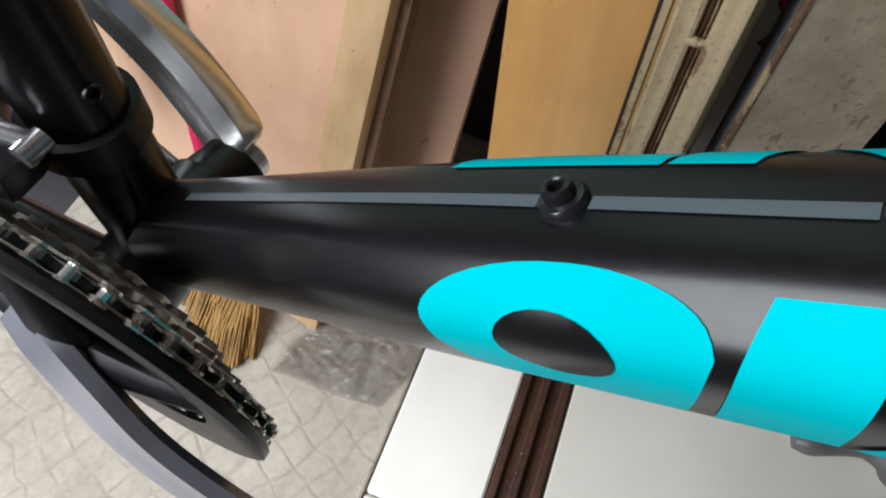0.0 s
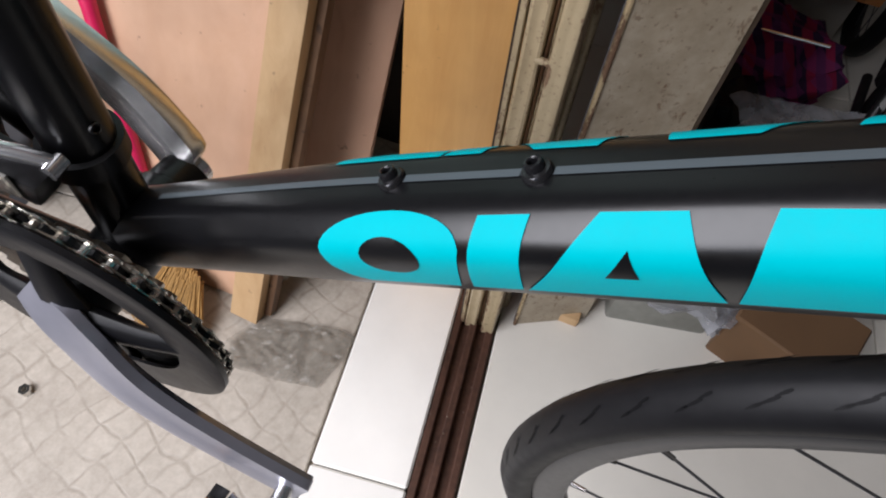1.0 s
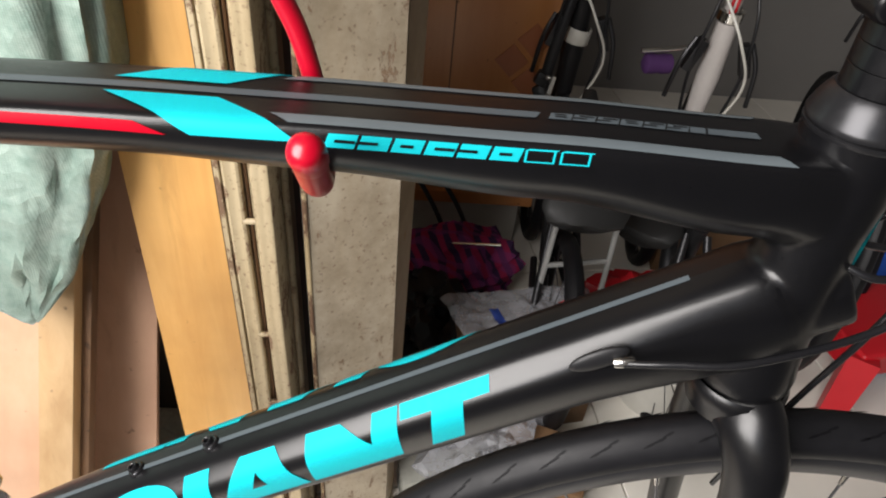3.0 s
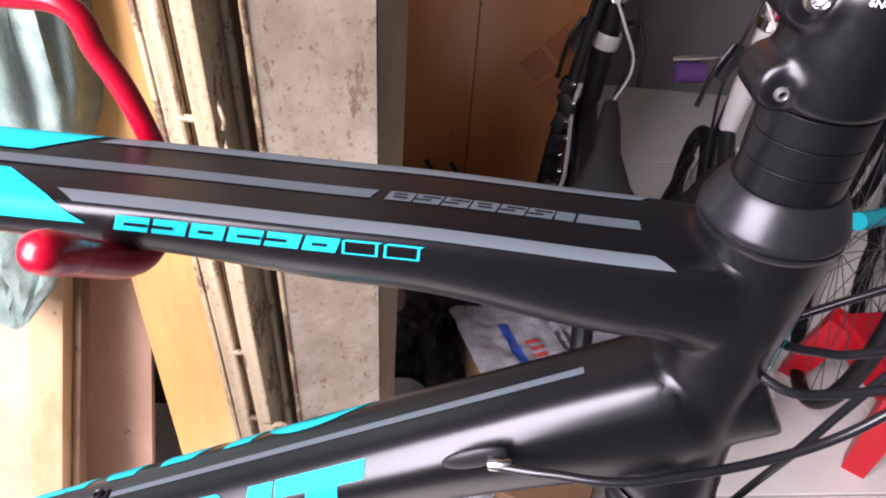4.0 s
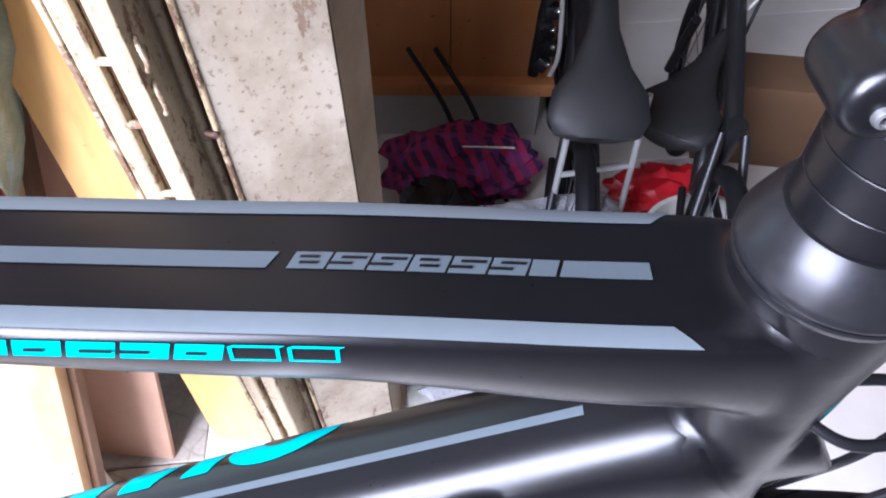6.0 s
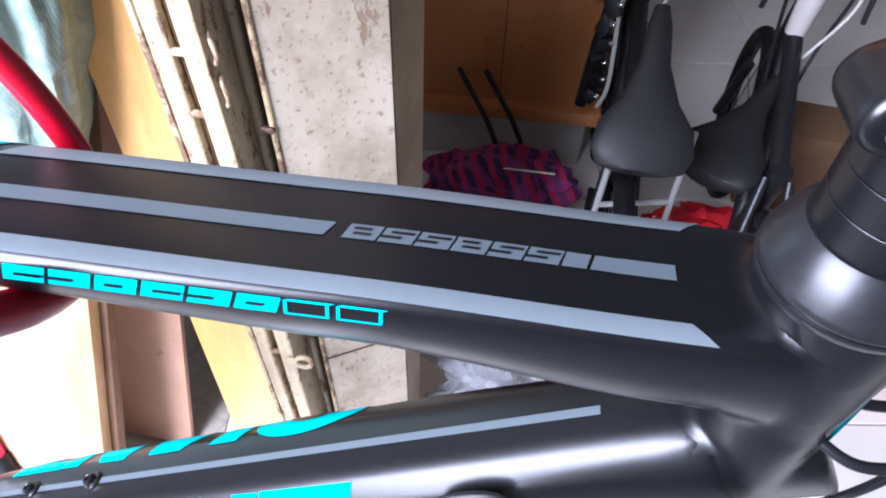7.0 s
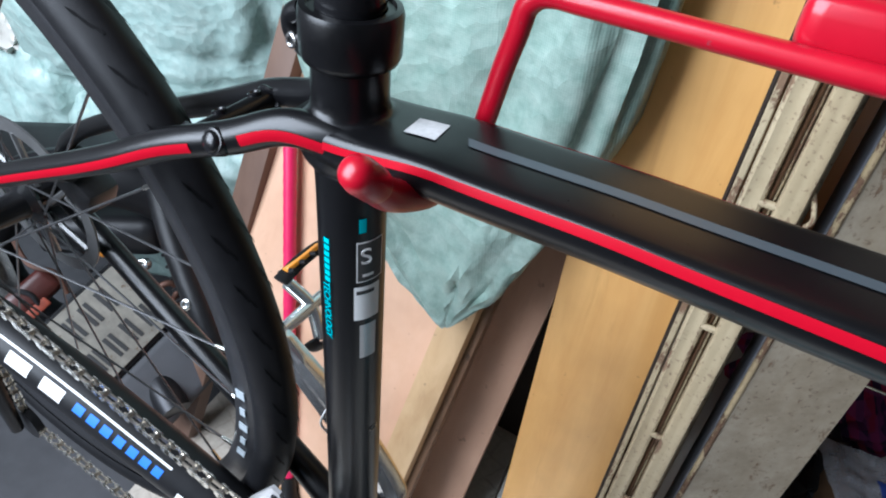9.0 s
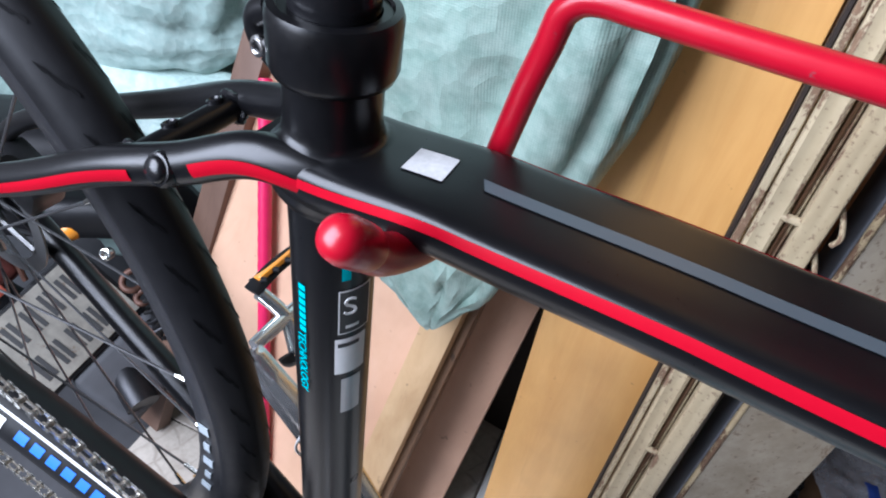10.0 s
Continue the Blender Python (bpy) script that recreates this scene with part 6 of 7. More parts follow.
def parked_bike(label, foot, heading, frame_mat, accent=None, seat=None):
    """A bicycle seen from behind: rear wheel, posts, saddle, frame, bars."""
    b = thing("stored_bicycle", label, "bicycle", foot, "stored bicycles")
    m = Matrix.Translation(foot) @ Matrix.Rotation(radians(heading), 4, "Z")
    def mp(name, bm, mat_, lab=""):
        bm.transform(m)
        return part(name, bm, mat_, b, lab)
    for x in (0.0, 0.62):
        bm = bmesh.new()
        w = Matrix.Translation((x, 0, 0.20)) @ Matrix.Rotation(radians(90), 4, "X")
        lathe(bm, [(0.185 + 0.018 * math.cos(a), 0.018 * math.sin(a)) for a in (2 * math.pi * k / 14 for k in range(15))], w, 48)
        mp("wheel", bm, RUBBER)
        bm = bmesh.new()
        for k in range(16):
            a = 2 * math.pi * k / 16
            sweep(bm, [Vector((x, 0.02 * (-1) ** k, 0.2)), Vector((x + 0.168 * math.cos(a), 0, 0.2 + 0.168 * math.sin(a)))], 0.0012, 5)
        mp("spokes", bm, SPOKE)
    bm = bmesh.new()
    sweep(bm, [(0.22, 0, 0.2), (0.16, 0, 0.42)], 0.018, 16)
    sweep(bm, [(0.22, 0, 0.2), (0.50, 0, 0.46)], 0.018, 16)
    sweep(bm, [(0.18, 0, 0.40), (0.50, 0, 0.50)], 0.017, 16)
    sweep(bm, [(0.53, 0, 0.38), (0.49, 0, 0.56)], 0.02, 16)
    for s in (-1, 1):
        sweep(bm, [(0.0, 0.05 * s, 0.2), (0.16, 0.02 * s, 0.40)], 0.008, 10)
        sweep(bm, [(0.0, 0.05 * s, 0.2), (0.22, 0.03 * s, 0.2)], 0.008, 10)
        sweep(bm, [(0.62, 0.05 * s, 0.2), (0.54, 0.04 * s, 0.38)], 0.011, 10)
    mp("frame", bm, frame_mat)
    bm = bmesh.new()
    seat_at = None
    if seat:
        tail, nose = Vector(seat[0]), Vector(seat[1])
        ax = (nose - tail).normalized()
        ay = Vector((0, 0, 1)).cross(ax).normalized()
        seat_at = Matrix((ax, ay, ax.cross(ay))).transposed().to_4x4()
        seat_at.translation = (tail + nose) / 2
        seat_at = m.inverted() @ seat_at
    sweep(bm, [(0.165, 0, 0.38), seat_at @ Vector((0, 0, -0.03)) if seat else (0.11, 0, 0.55)], 0.013, 14)
    mp("seat_post", bm, DARKMETAL)
    bm = bmesh.new()
    prof = [(-0.13, 0.045, 0.0), (-0.125, 0.066, 0.0), (-0.10, 0.078, 0.004), (-0.06, 0.072, 0.006), (-0.02, 0.045, 0.004), (0.04, 0.024, 0.0), (0.10, 0.019, -0.004), (0.135, 0.012, -0.012)]
    rings = []
    for x, w, z in prof:
        rings.append([bm.verts.new((0.09 + x, w * math.cos(a), 0.59 + z + (0.012 * math.sin(a) if a < math.pi else 0.034 * math.sin(a)) - 0.0)) for a in (2 * math.pi * k / 18 for k in range(18))])
    for a, c in zip(rings, rings[1:]):
        for k in range(18):
            bm.faces.new((a[k], a[(k + 1) % 18], c[(k + 1) % 18], c[k]))
    bm.faces.new(rings[0])
    bm.faces.new(rings[-1])
    if seat:
        bm.transform(seat_at @ Matrix.Translation((-0.09, 0, -0.59)))
    else:
        bmesh.ops.rotate(bm, verts=bm.verts, cent=(0.02, 0, 0.59), matrix=Matrix.Rotation(radians(-38), 3, "Y"))
        bmesh.ops.translate(bm, verts=bm.verts, vec=(0, 0, -0.075))
    mp("saddle", bm, SADDLE, "worn black saddle")
    bm = bmesh.new()
    sweep(bm, [(0.49, 0, 0.55), (0.45, 0, 0.86)], 0.016, 14)
    mp("steering_post", bm, accent or frame_mat)
    bm = bmesh.new()
    sweep(bm, curve([(0.42, -0.27, 0.88), (0.45, -0.12, 0.87), (0.45, 0.12, 0.87), (0.42, 0.27, 0.88)], 5), 0.011, 12)
    for s in (-1, 1):
        sweep(bm, [(0.43, 0.16 * s, 0.87), (0.43, 0.27 * s, 0.875)], 0.016, 12)
        sweep(bm, curve([(0.44, 0.13 * s, 0.86), (0.50, 0.16 * s, 0.84), (0.49, 0.22 * s, 0.84)], 5), 0.006, 8)
    mp("handlebar", bm, DARKMETAL)
    bm = bmesh.new()
    sweep(bm, [(0.475, 0, 0.50), (0.465, 0, 0.60), (0.455, 0, 0.72)], [0.020, 0.025, 0.022], 16)
    mp("post_tower", bm, accent or BLACKSOFT)
    bm = bmesh.new()
    lathe(bm, [(0.020, -0.012), (0.0265, -0.010), (0.0265, 0.010), (0.020, 0.012)], along((0.455, 0, 0.735), (-0.13, 0, 1)), 24)
    mp("post_clamp", bm, CHROME, "chrome clamp ring")
    for s in (-1, 1):
        bm = bmesh.new()
        box(bm, (0.43, 0.050 * s, 0.655), (0.03, 0.022, 0.07), Matrix.Rotation(radians(18 * s), 4, "X"), 0.006, 2)
        sweep(bm, curve([(0.43, 0.055 * s, 0.69), (0.42, 0.075 * s, 0.64), (0.425, 0.085 * s, 0.56)], 6), 0.005, 8)
        mp("brake_lever", bm, DARKMETAL)
        bm = bmesh.new()
        sweep(bm, curve([(0.45, 0.02 * s, 0.82), (0.415, 0.042 * s, 0.74), (0.42, 0.052 * s, 0.62), (0.43, 0.038 * s, 0.50), (0.40, 0.02 * s, 0.38)], 8), 0.0035, 8)
        mp("brake_cable", bm, BLACKSOFT)
    bm = bmesh.new()
    sweep(bm, curve([(0.44, 0.03, 0.78), (0.39, -0.02, 0.70), (0.41, -0.06, 0.60), (0.44, -0.02, 0.46)], 8), 0.003, 8)
    mp("brake_cable", bm, WHITEPLASTIC, "pale brake cable")
    return b


REDWHITE = plain("red_white_paint", (0.44, 0.41, 0.39), 0.35, 0.0, 0.08, 60)
parked_bike("black folding bicycle parked with its worn saddle towards us", (0.655, 0.68, 0.0), 86, DARKMETAL)
parked_bike("black bicycle with tangled brake cables beyond the tub", (1.44, 1.02, 0.0), 72, DARKMETAL)
pk = bpy.context.scene.objects["stored_bicycle"]
part("frame_band", lathe(bmesh.new(), [(0.0262, -0.016), (0.0275, -0.014), (0.0275, 0.014), (0.0262, 0.016)], along((0.690, 1.135, 0.640), (0.13, 0.0, 1)), 24), WHITEPLASTIC, pk, "white band round the black post")
bm = bmesh.new()
sweep(bm, curve([(0.650, 1.10, 0.555), (0.642, 1.09, 0.50), (0.648, 1.085, 0.42), (0.652, 1.08, 0.33), (0.640, 1.08, 0.28)], 8), 0.0048, 8)
part("pale_cable", bm, WHITEPLASTIC, pk, "pale sheathed brake cable")
rnd = random.Random(8)
for k in range(7):
    z = 0.30 + 0.042 * k
    c = Vector((0.622 + 0.006 * (k % 2), 1.095, z))
    bm = bmesh.new()
    box(bm, (0, 0, 0), (0.030, 0.028, 0.030 + 0.010 * (k % 3)), None, 0.006, 2)
    bm.transform(Matrix.Translation(c) @ Euler((rnd.uniform(-0.4, 0.4), rnd.uniform(-0.5, 0.5), rnd.uniform(-0.5, 0.5))).to_matrix().to_4x4())
    clip = part("cable_clip", bm, BLACKSOFT, pk)
    hex_bolt("clip_bolt", c + Vector((0.010, -0.018, 0.010)), (0.1, -1, 0.4), 0.0055, clip, CHROME, 0.006)
bm = bmesh.new()
sweep(bm, [(0.606, 1.10, 0.27), (0.616, 1.10, 0.42), (0.636, 1.10, 0.60), (0.660, 1.11, 0.74)], [0.013, 0.014, 0.013, 0.012], 14)
part("folded_post", bm, DARKMETAL, pk, "dark folded handlebar post")
pb = parked_bike("white bicycle with red stripes on its steering post", (0.885, 0.60, 0.0), 80, DARKMETAL, REDWHITE, ((0.795, 0.76, 0.385), (0.94, 0.98, 0.462)))
bm = bmesh.new()
m = Matrix.Translation((0.885, 0.60, 0.0)) @ Matrix.Rotation(radians(80), 4, "Z")
for s in (-0.006, 0.006):
    sweep(bm, [m @ Vector((0.475, s, 0.56)), m @ Vector((0.436, s * 0.8, 0.85))], [0.001, 0.004], 8)
part("red_stripe", bm, REDPLASTIC, pb)
bm = bmesh.new()
lathe(bm, [(0.0, -0.030), (0.014, -0.030), (0.020, -0.026), (0.021, -0.010), (0.019, 0.0), (0.021, 0.010), (0.020, 0.026), (0.014, 0.030), (0.0, 0.030)], along((0.842, 1.035, 0.628), (1, 0.15, 0)), 20)
part("grip", bm, PURPLE, pb, "purple rubber grip")
bm = bmesh.new()
sweep(bm, curve([(0.80, 1.03, 0.655), (0.85, 1.03, 0.662), (0.92, 1.04, 0.668)], 5), 0.006, 10)
part("lever_bar", bm, CHROME, pb, "thin chrome bar over the grip")
tagged(part("cardboard_box", box(bmesh.new(), (1.16, 1.17, 0.116), (0.25, 0.14, 0.23), Matrix.Rotation(radians(-8), 4, "Z"), 0.004, 2), CARDBOARD), "brown cardboard box behind the stored bicycles", "box")
# white of the stand, darkened for the shade it stands in
SHADEWHITE = plain("shaded_white_wire", (0.27, 0.27, 0.26), 0.45, 0.0, 0.12, 60)
stand = thing("wire_stand", "white wire bicycle display stand on the tiles", "stand", (0.675, 0.70, 0))
for at, top in (((0.612, 0.735, 0.004), (0.630, 0.742, 0.47)), ((0.772, 0.776, 0.004), (0.756, 0.772, 0.47))):
    bm = bmesh.new()
    sweep(bm, [at, top], 0.006, 10)
    part("leg", bm, SHADEWHITE, stand)
for z in (0.020, 0.312, 0.460):
    bm = bmesh.new()
    sweep(bm, [(0.612 + 0.018 * z / 0.47, 0.736, z + 0.008), (0.772 - 0.016 * z / 0.47, 0.775, z - 0.004)], 0.0055, 10)
    part("crossbar", bm, SHADEWHITE, stand)


def crumple(name, label, category, centre, size, seed, material, rough=0.3, sub=4, turn=0):
    bm = bmesh.new()
    bmesh.ops.create_icosphere(bm, subdivisions=sub, radius=1)
    off = Vector((seed * 5.1, seed * 2.3, seed))
    rot = Matrix.Rotation(radians(turn), 3, "Z")
    for v in bm.verts:
        d = v.co.normalized()
        k = 1 + rough * noise.noise(d * 1.7 + off) + rough * 0.8 * (abs(noise.noise(d * 4 + off)) - 0.25) + rough * 0.4 * (abs(noise.noise(d * 9 + off)) - 0.2)
        p = Vector((d.x * size[0] * k, d.y * size[1] * k, d.z * size[2] * k))
        v.co = Vector(centre) + rot @ p
        v.co.z = max(v.co.z, 0.008)
    return tagged(part(name, bm, material, None, "", 35), label, category)


tagged(part("carton", box(bmesh.new(), (0.60, 0.655, 0.112), (0.26, 0.165, 0.224), Matrix.Rotation(radians(12), 4, "Z"), 0.004, 2), CARDBOARD), "low brown carton under a milky bag", "box")


def sheet_height(u, v):
    drop = 0.10 * (max(0, 0.06 - u) + max(0, u - 0.93)) + 0.16 * max(0, v - 0.92)
    return 0.236 + 0.010 * noise.noise(Vector((u * 5, v * 3, 3))) + 0.010 * abs(noise.noise(Vector((u * 11, v * 7, 7)))) - drop


def sheet(u0, u1, v0, v1, lift, n=40, m=26):
    """A thin wrinkled sheet draped over the carton; u runs along it, v towards the gate."""
    corner, along_, across = Vector((0.420, 0.720, 0)), Vector((0.310, 0.060, 0)), Vector((0.078, -0.170, 0))
    bm = bmesh.new()
    for dz in (0.0, -0.003):
        g = []
        for j in range(m + 1):
            row = []
            for i in range(n + 1):
                u, v = u0 + (u1 - u0) * i / n, v0 + (v1 - v0) * j / m
                row.append(bm.verts.new(corner + along_ * u + across * v + Vector((0, 0, sheet_height(u, v) + lift + dz))))
            g.append(row)
        for j in range(m):
            for i in range(n):
                bm.faces.new((g[j][i], g[j][i + 1], g[j + 1][i + 1], g[j + 1][i]))
    return bm


DULLRED = plain("faded_red_print", (0.30, 0.03, 0.03), 0.5, 0.0, 0.1, 60)
DULLBLUE = plain("faded_blue_print", (0.02, 0.05, 0.25), 0.5, 0.0, 0.1, 60)
bag = thing("plastic_bag", "milky flat plastic bag with blue and red print on a carton", "bag", (0.6, 0.65, 0.224))
part("film", sheet(0, 1, 0, 1, 0.002), BAG, bag, "", 60)
part("blue_band", sheet(0.235, 0.295, 0.30, 0.98, 0.0034, 4, 14), DULLBLUE, bag, "blue printed band", 60)
for k in range(5):
    part("red_print", sheet(0.345 + 0.01 * (k % 2), 0.43, 0.52 + 0.09 * k, 0.57 + 0.09 * k, 0.0034, 4, 3), DULLRED, bag, "", 60)
part("red_print", sheet(0.72, 0.80, 0.25, 0.37, 0.0034, 6, 6), DULLRED, bag, "", 60)
for k in range(4):
    part("black_print", sheet(0.55 + 0.055 * k, 0.575 + 0.055 * k, 0.42, 0.82 - 0.05 * (k % 2), 0.0034, 3, 8), DARKPRINT, bag, "black printed stroke", 60)
crumple("plastic_bag", "clear crumpled plastic bag beside the front wheel", "bag", (0.50, 0.50, 0.09), (0.12, 0.10, 0.085), 7, BAG, 0.5)
bm = bmesh.new()
g = []
for j in range(31):
    row = []
    for i in range(41):
        u, v = i / 40 * 2 - 1, j / 30 * 2 - 1
        edge = 1 + 0.16 * noise.noise(Vector((math.atan2(v, u) * 1.1, 3, 8)))
        fold = abs(noise.noise(Vector((u * 2.6 + v, v * 2.2, 4)))) + 0.45 * abs(noise.noise(Vector((u * 6, v * 5 - u * 2, 9))))
        row.append(bm.verts.new((-0.072 + edge * (0.082 * u + 0.012 * v), 0.150 + edge * (0.050 * v + 0.014 * u), 0.006 + 0.030 * fold * max(0.1, 1 - 0.5 * (u * u + v * v)))))
    g.append(row)
for j in range(30):
    for i in range(40):
        bm.faces.new((g[j][i], g[j][i + 1], g[j + 1][i + 1], g[j + 1][i]))
bmesh.ops.solidify(bm, geom=bm.faces[:], thickness=0.0006)
tagged(part("plastic_wrap", bm, WRAP, None, "", 35), "crumpled clear plastic wrap lying on the tiles", "plastic wrap")
crumple("plastic_bag", "white knotted plastic bag lying on the aqua sacks", "bag", (-1.27, 0.50, 0.60), (0.10, 0.07, 0.08), 31, WHITEPLASTIC, 0.45)
crumple("plaid_cloth", "crumpled crimson and purple plaid cloth", "cloth", (0.445, 0.955, 0.125), (0.165, 0.10, 0.10), 11, PLAID, 0.35)
crumple("red_rag", "crumpled red rag on the floor", "rag", (0.93, 0.94, 0.06), (0.12, 0.08, 0.06), 13, REDPLASTIC, 0.45)
crumple("rag", "dark teal rag between the boxes", "rags", (0.54, 0.63, 0.05), (0.07, 0.06, 0.05), 15, TEAL, 0.4)
crumple("rubber_sheet", "folded black rubber sheet on the floor", "bundle", (0.41, 0.76, 0.10), (0.10, 0.12, 0.10), 17, BLACKSOFT, 0.5)
tagged(part("concrete_block", box(bmesh.new(), (0.435, 0.445, 0.035), (0.16, 0.06, 0.07), Matrix.Rotation(radians(12), 4, "Z"), 0.008, 2), CONCRETE), "grey concrete block on the cream tiles", "block")
tagged(part("cardboard_box", box(bmesh.new(), (0.62, 0.44, 0.06), (0.16, 0.12, 0.12), Matrix.Rotation(radians(-20), 4, "Z"), 0.003, 1), CARDBOARD), "brown cardboard box among the clutter", "box")
tagged(part("timber_offcut", box(bmesh.new(), (0.283, 0.372, 0.014), (0.085, 0.018, 0.028), None, 0.002, 1), BATTEN), "short pale timber offcut at the panel's foot", "timber")
bm = bmesh.new()
sweep(bm, curve([(0.49, 0.325, 0.014), (0.525, 0.335, 0.016), (0.57, 0.352, 0.022), (0.62, 0.345, 0.020)], 6), [0.010, 0.012, 0.014, 0.015, 0.015, 0.014, 0.013, 0.012, 0.012, 0.012, 0.012, 0.012, 0.012, 0.013, 0.014, 0.016, 0.017, 0.016, 0.012], 16)
lathe(bm, [(0.0, 0.0), (0.020, 0.0), (0.022, 0.004), (0.022, 0.028), (0.016, 0.034), (0.009, 0.034), (0.008, 0.026), (0, 0.026)], Matrix.Translation((0.615, 0.345, 0.004)), 24)
DULLALLOY = plain("dull_alloy", (0.22, 0.22, 0.215), 0.45, 0.5, 0.25, 60)
tagged(part("loose_crank", bm, DULLALLOY), "loose grey alloy crank arm lying on the tiles", "bicycle part")
bm = bmesh.new()
lathe(bm, [(0.004, 0.001), (0.0085, 0.001), (0.009, 0.003), (0.009, 0.009), (0.0085, 0.011), (0.004, 0.011), (0.004, 0.001)], Matrix.Translation((-0.383, -0.049, 0)), 6)
tagged(part("nut", bm, CHROME), "small chrome hexagon nut on the floor tiles", "nut")
for k in range(2):
    bm = bmesh.new()
    x = 0.50 + 0.06 * k
    sweep(bm, curve([(x, 0.95, 0.02), (x - 0.08, 1.05, 0.20), (x - 0.17, 1.135, 0.31)], 6), 0.006, 8)
    tagged(part("black_strap", bm, BLACKSOFT), "black strap hanging by the cabinet", "strap", "straps")
bm = bmesh.new()
sweep(bm, [(0.36, 0.94, 0.20), (0.56, 0.90, 0.235)], 0.003, 8)
tagged(part("thin_rod", bm, CHROME), "thin bright steel rod lying over the cloth", "rod")


def stool(label, at, material, turn):
    s = thing("plastic_stool", label, "stool", at, "plastic stools")
    m = Matrix.Translation(at) @ Matrix.Rotation(radians(turn), 4, "Z")
    bm = bmesh.new()
    box(bm, (0, 0, 0.200), (0.22, 0.22, 0.022), None, 0.009, 3)
    bm.transform(m)
    part("seat", bm, material, s)
    for i in (-1, 1):
        for j in (-1, 1):
            bm = bmesh.new()
            sweep(bm, [(0.125 * i, 0.125 * j, 0.0), (0.095 * i, 0.095 * j, 0.200)], [0.030, 0.042], 4)
            bm.transform(m)
            part("leg", bm, material, s)
    for k in range(4):
        bm = bmesh.new()
        box(bm, (0, 0.102, 0.170), (0.2, 0.006, 0.06), None, 0.002, 1)
        bm.transform(m @ Matrix.Rotation(k * math.pi / 2, 4, "Z"))
        part("apron", bm, material, s)


stool("small red plastic stool on the cream tiles", (1.37, 0.76, 0), REDPLASTIC, 12)
stool("small blue plastic stool beside the red one", (1.64, 0.88, 0), BLUEPLASTIC, -15)

basket = thing("plastic_basket", "cream plastic tub full of rags and tools", "tub", (0.935, 0.70, 0))
bm = bmesh.new()
lathe(bm, [(0.0, 0.0), (0.10, 0.0), (0.13, 0.16), (0.138, 0.165), (0.138, 0.172), (0.128, 0.172), (0.096, 0.012), (0.0, 0.012)], Matrix.Translation((0.935, 0.70, 0)), 40)
part("tub", bm, WHITEPLASTIC, basket)
crumple("rag", "red and dark rag heaped in the tub", "rags", (0.92, 0.68, 0.085), (0.075, 0.075, 0.075), 21, REDPLASTIC, 0.5)
crumple("rag", "teal rag heaped in the tub", "rags", (0.96, 0.73, 0.08), (0.06, 0.05, 0.07), 23, TEAL, 0.5)

other = thing("teal_bicycle", "black and teal bicycle parked beyond the stools", "bicycle", (1.35, 1.10, 0))
w = Matrix.Translation((1.25, 0.90, 0.34)) @ Matrix.Rotation(radians(70), 4, "Z") @ Matrix.Rotation(radians(90), 4, "X")
part("tyre", lathe(bmesh.new(), [(0.325 + 0.016 * math.cos(a), 0.016 * math.sin(a)) for a in (2 * math.pi * k / 14 for k in range(15))], w, 64), RUBBER, other)
bm = bmesh.new()
for k in range(28):
    a = 2 * math.pi * k / 28
    sweep(bm, [w @ Vector((0.02 * math.cos(a + 1), 0.02 * math.sin(a + 1), 0.03 * (-1) ** k)), w @ Vector((0.31 * math.cos(a), 0.31 * math.sin(a), 0))], 0.0011, 5)
part("spokes", bm, SPOKE, other)
bm = bmesh.new()
sweep(bm, [w @ Vector((0, 0, 0.06)), (1.15, 0.69, 0.66), (1.11, 0.65, 0.80)], 0.016, 14)
sweep(bm, [(1.15, 0.69, 0.66), (1.70, 1.10, 0.52)], 0.02, 14)
part("frame", bm, DARKMETAL, other)
bm = bmesh.new()
sweep(bm, [(1.19, 0.87, 0.43), (1.59, 1.11, 0.36)], 0.018, 14)
part("down_tube", bm, TEAL, other, "teal painted tube")

# ---- motorbike behind the rear wheel ----
DARKRED = plain("dull_red_lens", (0.05, 0.010, 0.007), 0.4, 0.0, 0.2, 60)
DUSTYGREY = plain("dusty_grey_flap", (0.060, 0.061, 0.066), 0.7, 0.0, 0.25, 40, 0.0004)
moto = thing("motorbike", "dusty dark motorbike with a white number plate", "motorbike", (-0.85, 0.30, 0))
pr, pu = Vector((0.084, 0.939, 0.333)).normalized(), Vector((-0.713, -0.024, 0.701)).normalized()
pu = (pu - pr * pu.dot(pr)).normalized()
pn = pr.cross(pu)
pm = Matrix((pr, pu, pn)).transposed().to_4x4()
pm.translation = Vector((-0.70, 0.19, 0.26))


def moto_part(name, bm, material, label="", m=None):
    bm.transform(m or pm)
    return part(name, bm, material, moto, label)


plate = moto_part("number_plate", box(bmesh.new(), (0, 0, 0), (0.19, 0.14, 0.003), None, 0.001, 1), PLATEWHITE, "dirty white number plate with dark bars")
for y, n in ((0.034, 4), (-0.032, 5)):
    for k in range(n):
        for dx in (-0.006, 0.006):
            bm = box(bmesh.new(), (-0.070 + 0.035 * k + 0.012 * (5 - n) + dx, y, 0.0022), (0.0075, 0.042, 0.0006))
            bm.transform(pm)
            part("plate_bar", bm, DARKPRINT, plate, "", 0)
moto_part("tail_cowl", box(bmesh.new(), (0.02, -0.14, -0.03), (0.17, 0.13, 0.05), None, 0.018, 3), DUSTYGREY, "dusty grey plastic mudguard flap")
moto_part("plate_frame", box(bmesh.new(), (0, 0.0, -0.008), (0.205, 0.155, 0.010), None, 0.004, 2), BLACKSOFT)
bm = bmesh.new()
box(bm, (-0.02, 0.125, -0.03), (0.09, 0.05, 0.04), None, 0.015, 3)
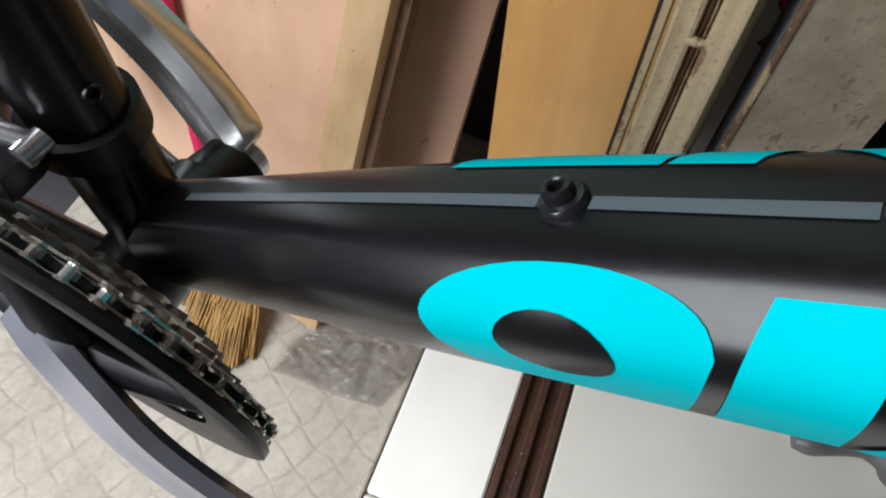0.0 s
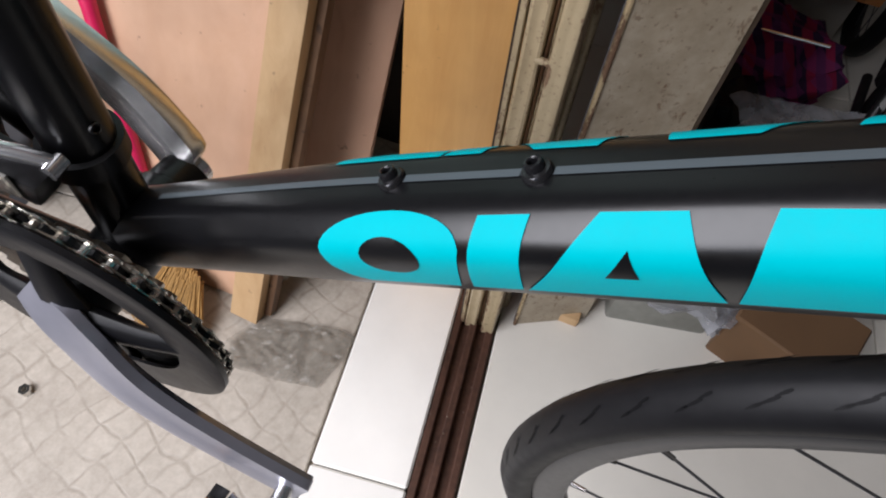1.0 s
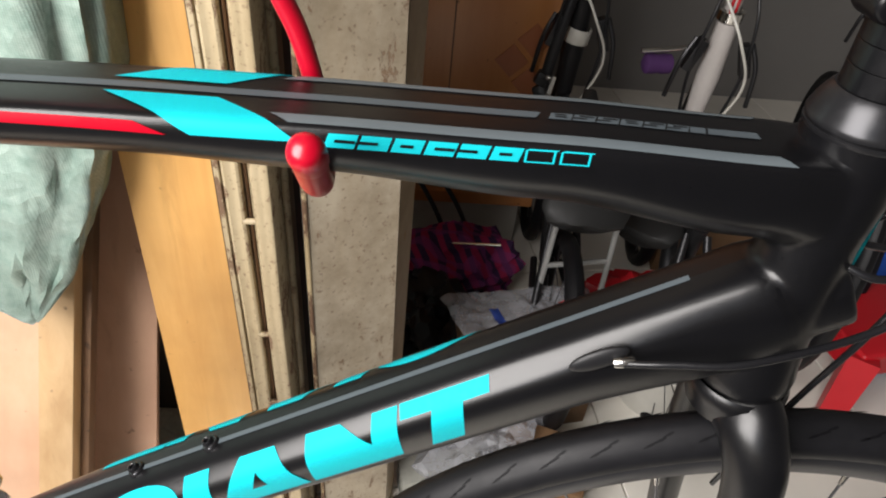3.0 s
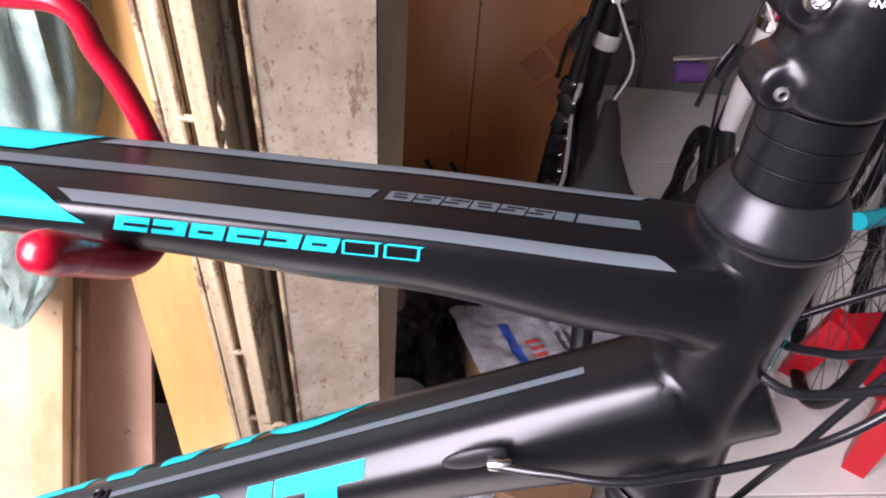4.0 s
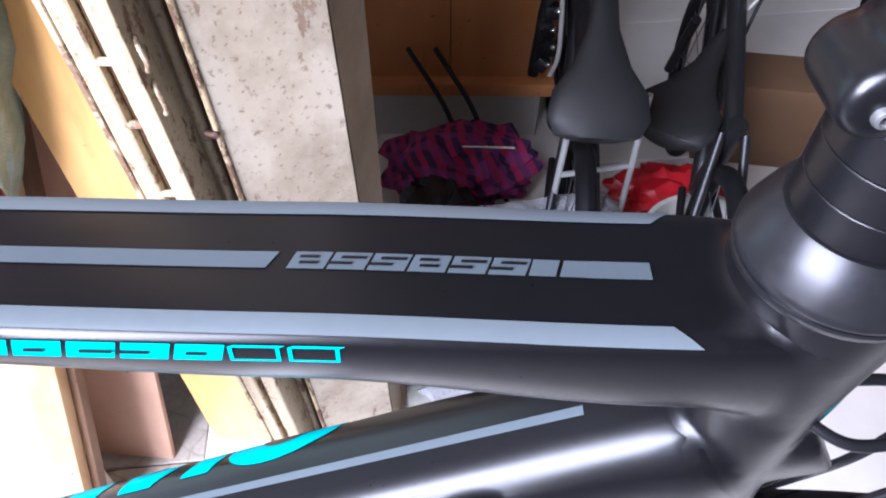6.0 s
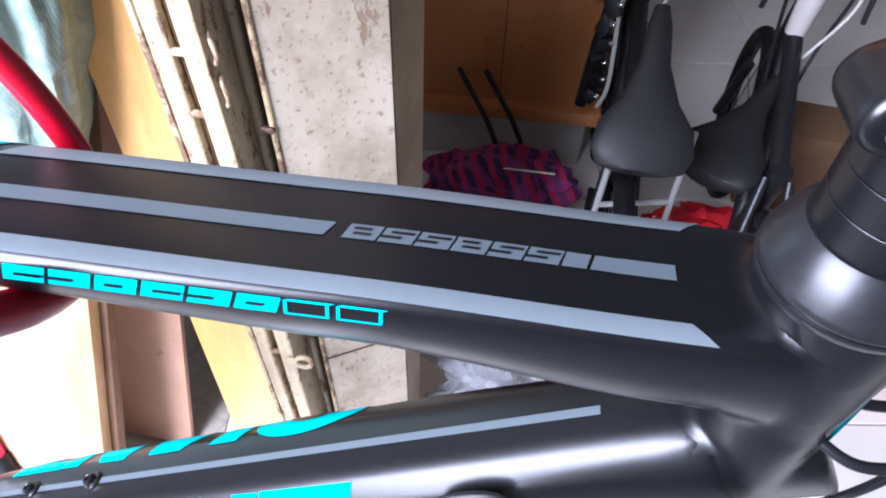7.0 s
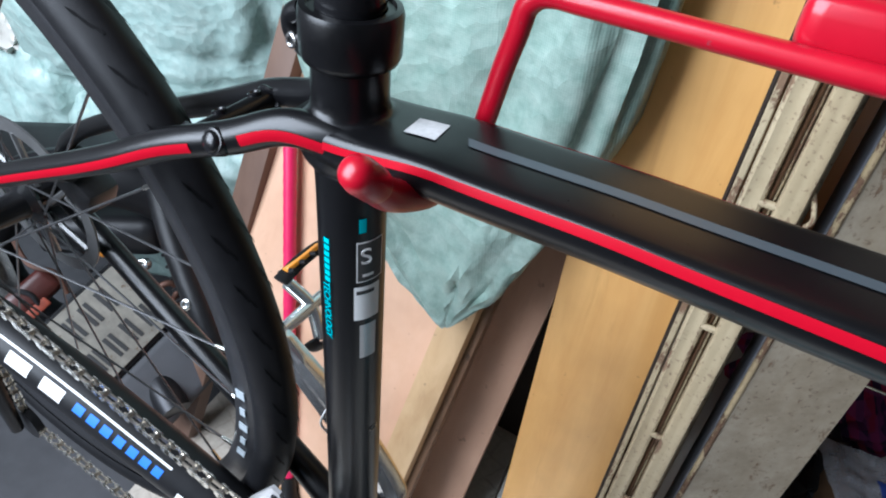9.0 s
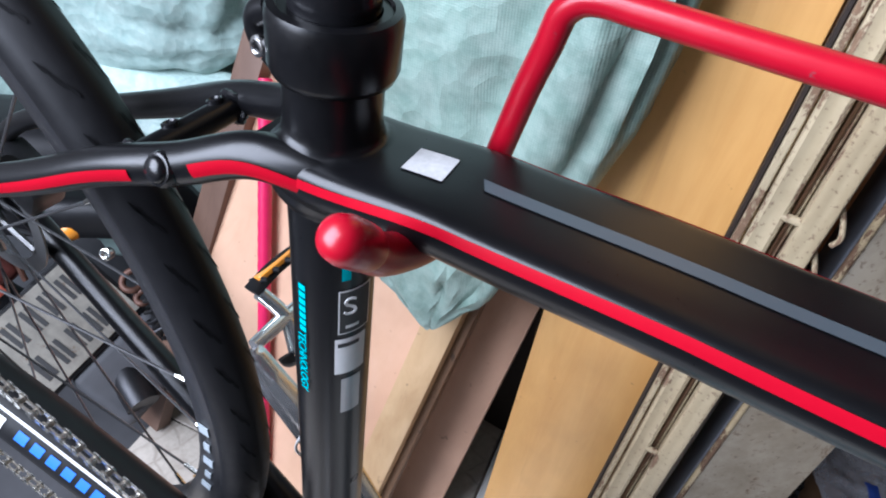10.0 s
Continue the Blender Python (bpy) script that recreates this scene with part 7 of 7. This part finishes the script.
moto_part("tail_light", bm, DARKRED, "dark red tail light lens")
for sx in (-1, 1):
    bm = bmesh.new()
    bmesh.ops.create_uvsphere(bm, u_segments=16, v_segments=10, radius=1, matrix=Matrix.Translation((0.13 * sx, 0.10, -0.02)) @ Matrix.Diagonal((0.035, 0.022, 0.022, 1)))
    moto_part("indicator", bm, ORANGE, "amber indicator lamp")
bm = bmesh.new()
sweep(bm, curve([(0.12, -0.12, -0.02), (0.13, -0.16, 0.0), (0.10, -0.19, 0.0)], 6), 0.02, 12)
moto_part("plate_bracket", bm, DARKMETAL)
bm = bmesh.new()
w = Matrix.Translation((-0.80, 0.30, 0.27)) @ Matrix.Rotation(radians(35), 4, "Z") @ Matrix.Rotation(radians(90), 4, "X")
lathe(bm, [(0.22 + 0.05 * math.cos(a), 0.045 * math.sin(a)) for a in (2 * math.pi * k / 16 for k in range(17))], w, 48)
part("tyre", bm, RUBBER, moto)
bm = bmesh.new()
box(bm, (-0.98, 0.36, 0.40), (0.34, 0.20, 0.12), Matrix.Rotation(radians(35), 4, "Z"), 0.05, 4)
box(bm, (-0.82, 0.33, 0.37), (0.22, 0.14, 0.08), Matrix.Rotation(radians(35), 4, "Z"), 0.03, 3)
part("rear_body", bm, BLACKSOFT, moto)
bm = bmesh.new()
sweep(bm, curve([(-0.62, 0.27, 0.10), (-0.60, 0.29, 0.22), (-0.64, 0.33, 0.33), (-0.78, 0.40, 0.38)], 6), 0.012, 12)
part("shock_absorber", bm, DARKMETAL, moto)
bm = bmesh.new()
sweep(bm, curve([(-0.56, 0.20, 0.13), (-0.62, 0.22, 0.15), (-0.75, 0.28, 0.16)], 6), [0.028] * 13, 20)
part("exhaust_pipe", bm, DARKMETAL, moto, "dark metal exhaust pipe")
RUSTYRED = plain("rusty_red_bracket", (0.20, 0.035, 0.015), 0.6, 0.0, 0.5, 90, 0.0006)
moto_part("cross_bracket", box(bmesh.new(), (-0.055, 0.098, 0.012), (0.085, 0.016, 0.012), None, 0.003, 2), RUSTYRED, "rusty red bracket over the plate")
for x, y, r in ((0.122, -0.030, 0.020), (0.134, -0.078, 0.017), (0.112, -0.062, 0.013)):
    bm = bmesh.new()
    sweep(bm, [(x + r * math.cos(a), y + r * 0.8 * math.sin(a), 0.004 * math.sin(2 * a)) for a in (2 * math.pi * k / 20 for k in range(20))], 0.006, 10)
    moto_part("rusty_ring", bm, RUST, "rusty brown spring clip")
for k in range(4):
    bm = bmesh.new()
    x = -0.085 + 0.05 * k
    sweep(bm, curve([(x, 0.085, 0.006), (x + 0.012, 0.12, 0.02), (x - 0.004, 0.16, 0.01), (x + 0.01, 0.21, -0.02)], 6), 0.0045, 8)
    moto_part("cable", bm, (RUST, BLACKSOFT)[k % 2])
coil = curve([(-0.60, 0.285, 0.20), (-0.63, 0.325, 0.31), (-0.74, 0.385, 0.37)], 40)
bm = bmesh.new()
sweep(bm, [p + 0.022 * (math.cos(k * 0.9) * Vector((0.8, -0.2, 0.5)) + math.sin(k * 0.9) * Vector((0.2, 0.95, 0.0))) for k, p in enumerate(coil)], 0.0035, 8)
part("coil_spring", bm, DARKMETAL, moto, "dark steel coil spring")
for x, y, z in ((-0.505, 0.235, 0.405), (-0.555, 0.215, 0.475)):
    hex_bolt("bracket_bolt", Vector((x, y, z)), (0.3, -0.8, 0.5), 0.009, moto, CHROME, 0.012)
sweep_guard = bmesh.new()
sweep(sweep_guard, curve([(-0.66, 0.34, 0.52), (-0.58, 0.29, 0.46), (-0.49, 0.25, 0.38), (-0.42, 0.23, 0.28)], 8), [0.020] * 25, 14)
part("grab_rail", sweep_guard, BLACKSOFT, moto, "black tubular frame rail")
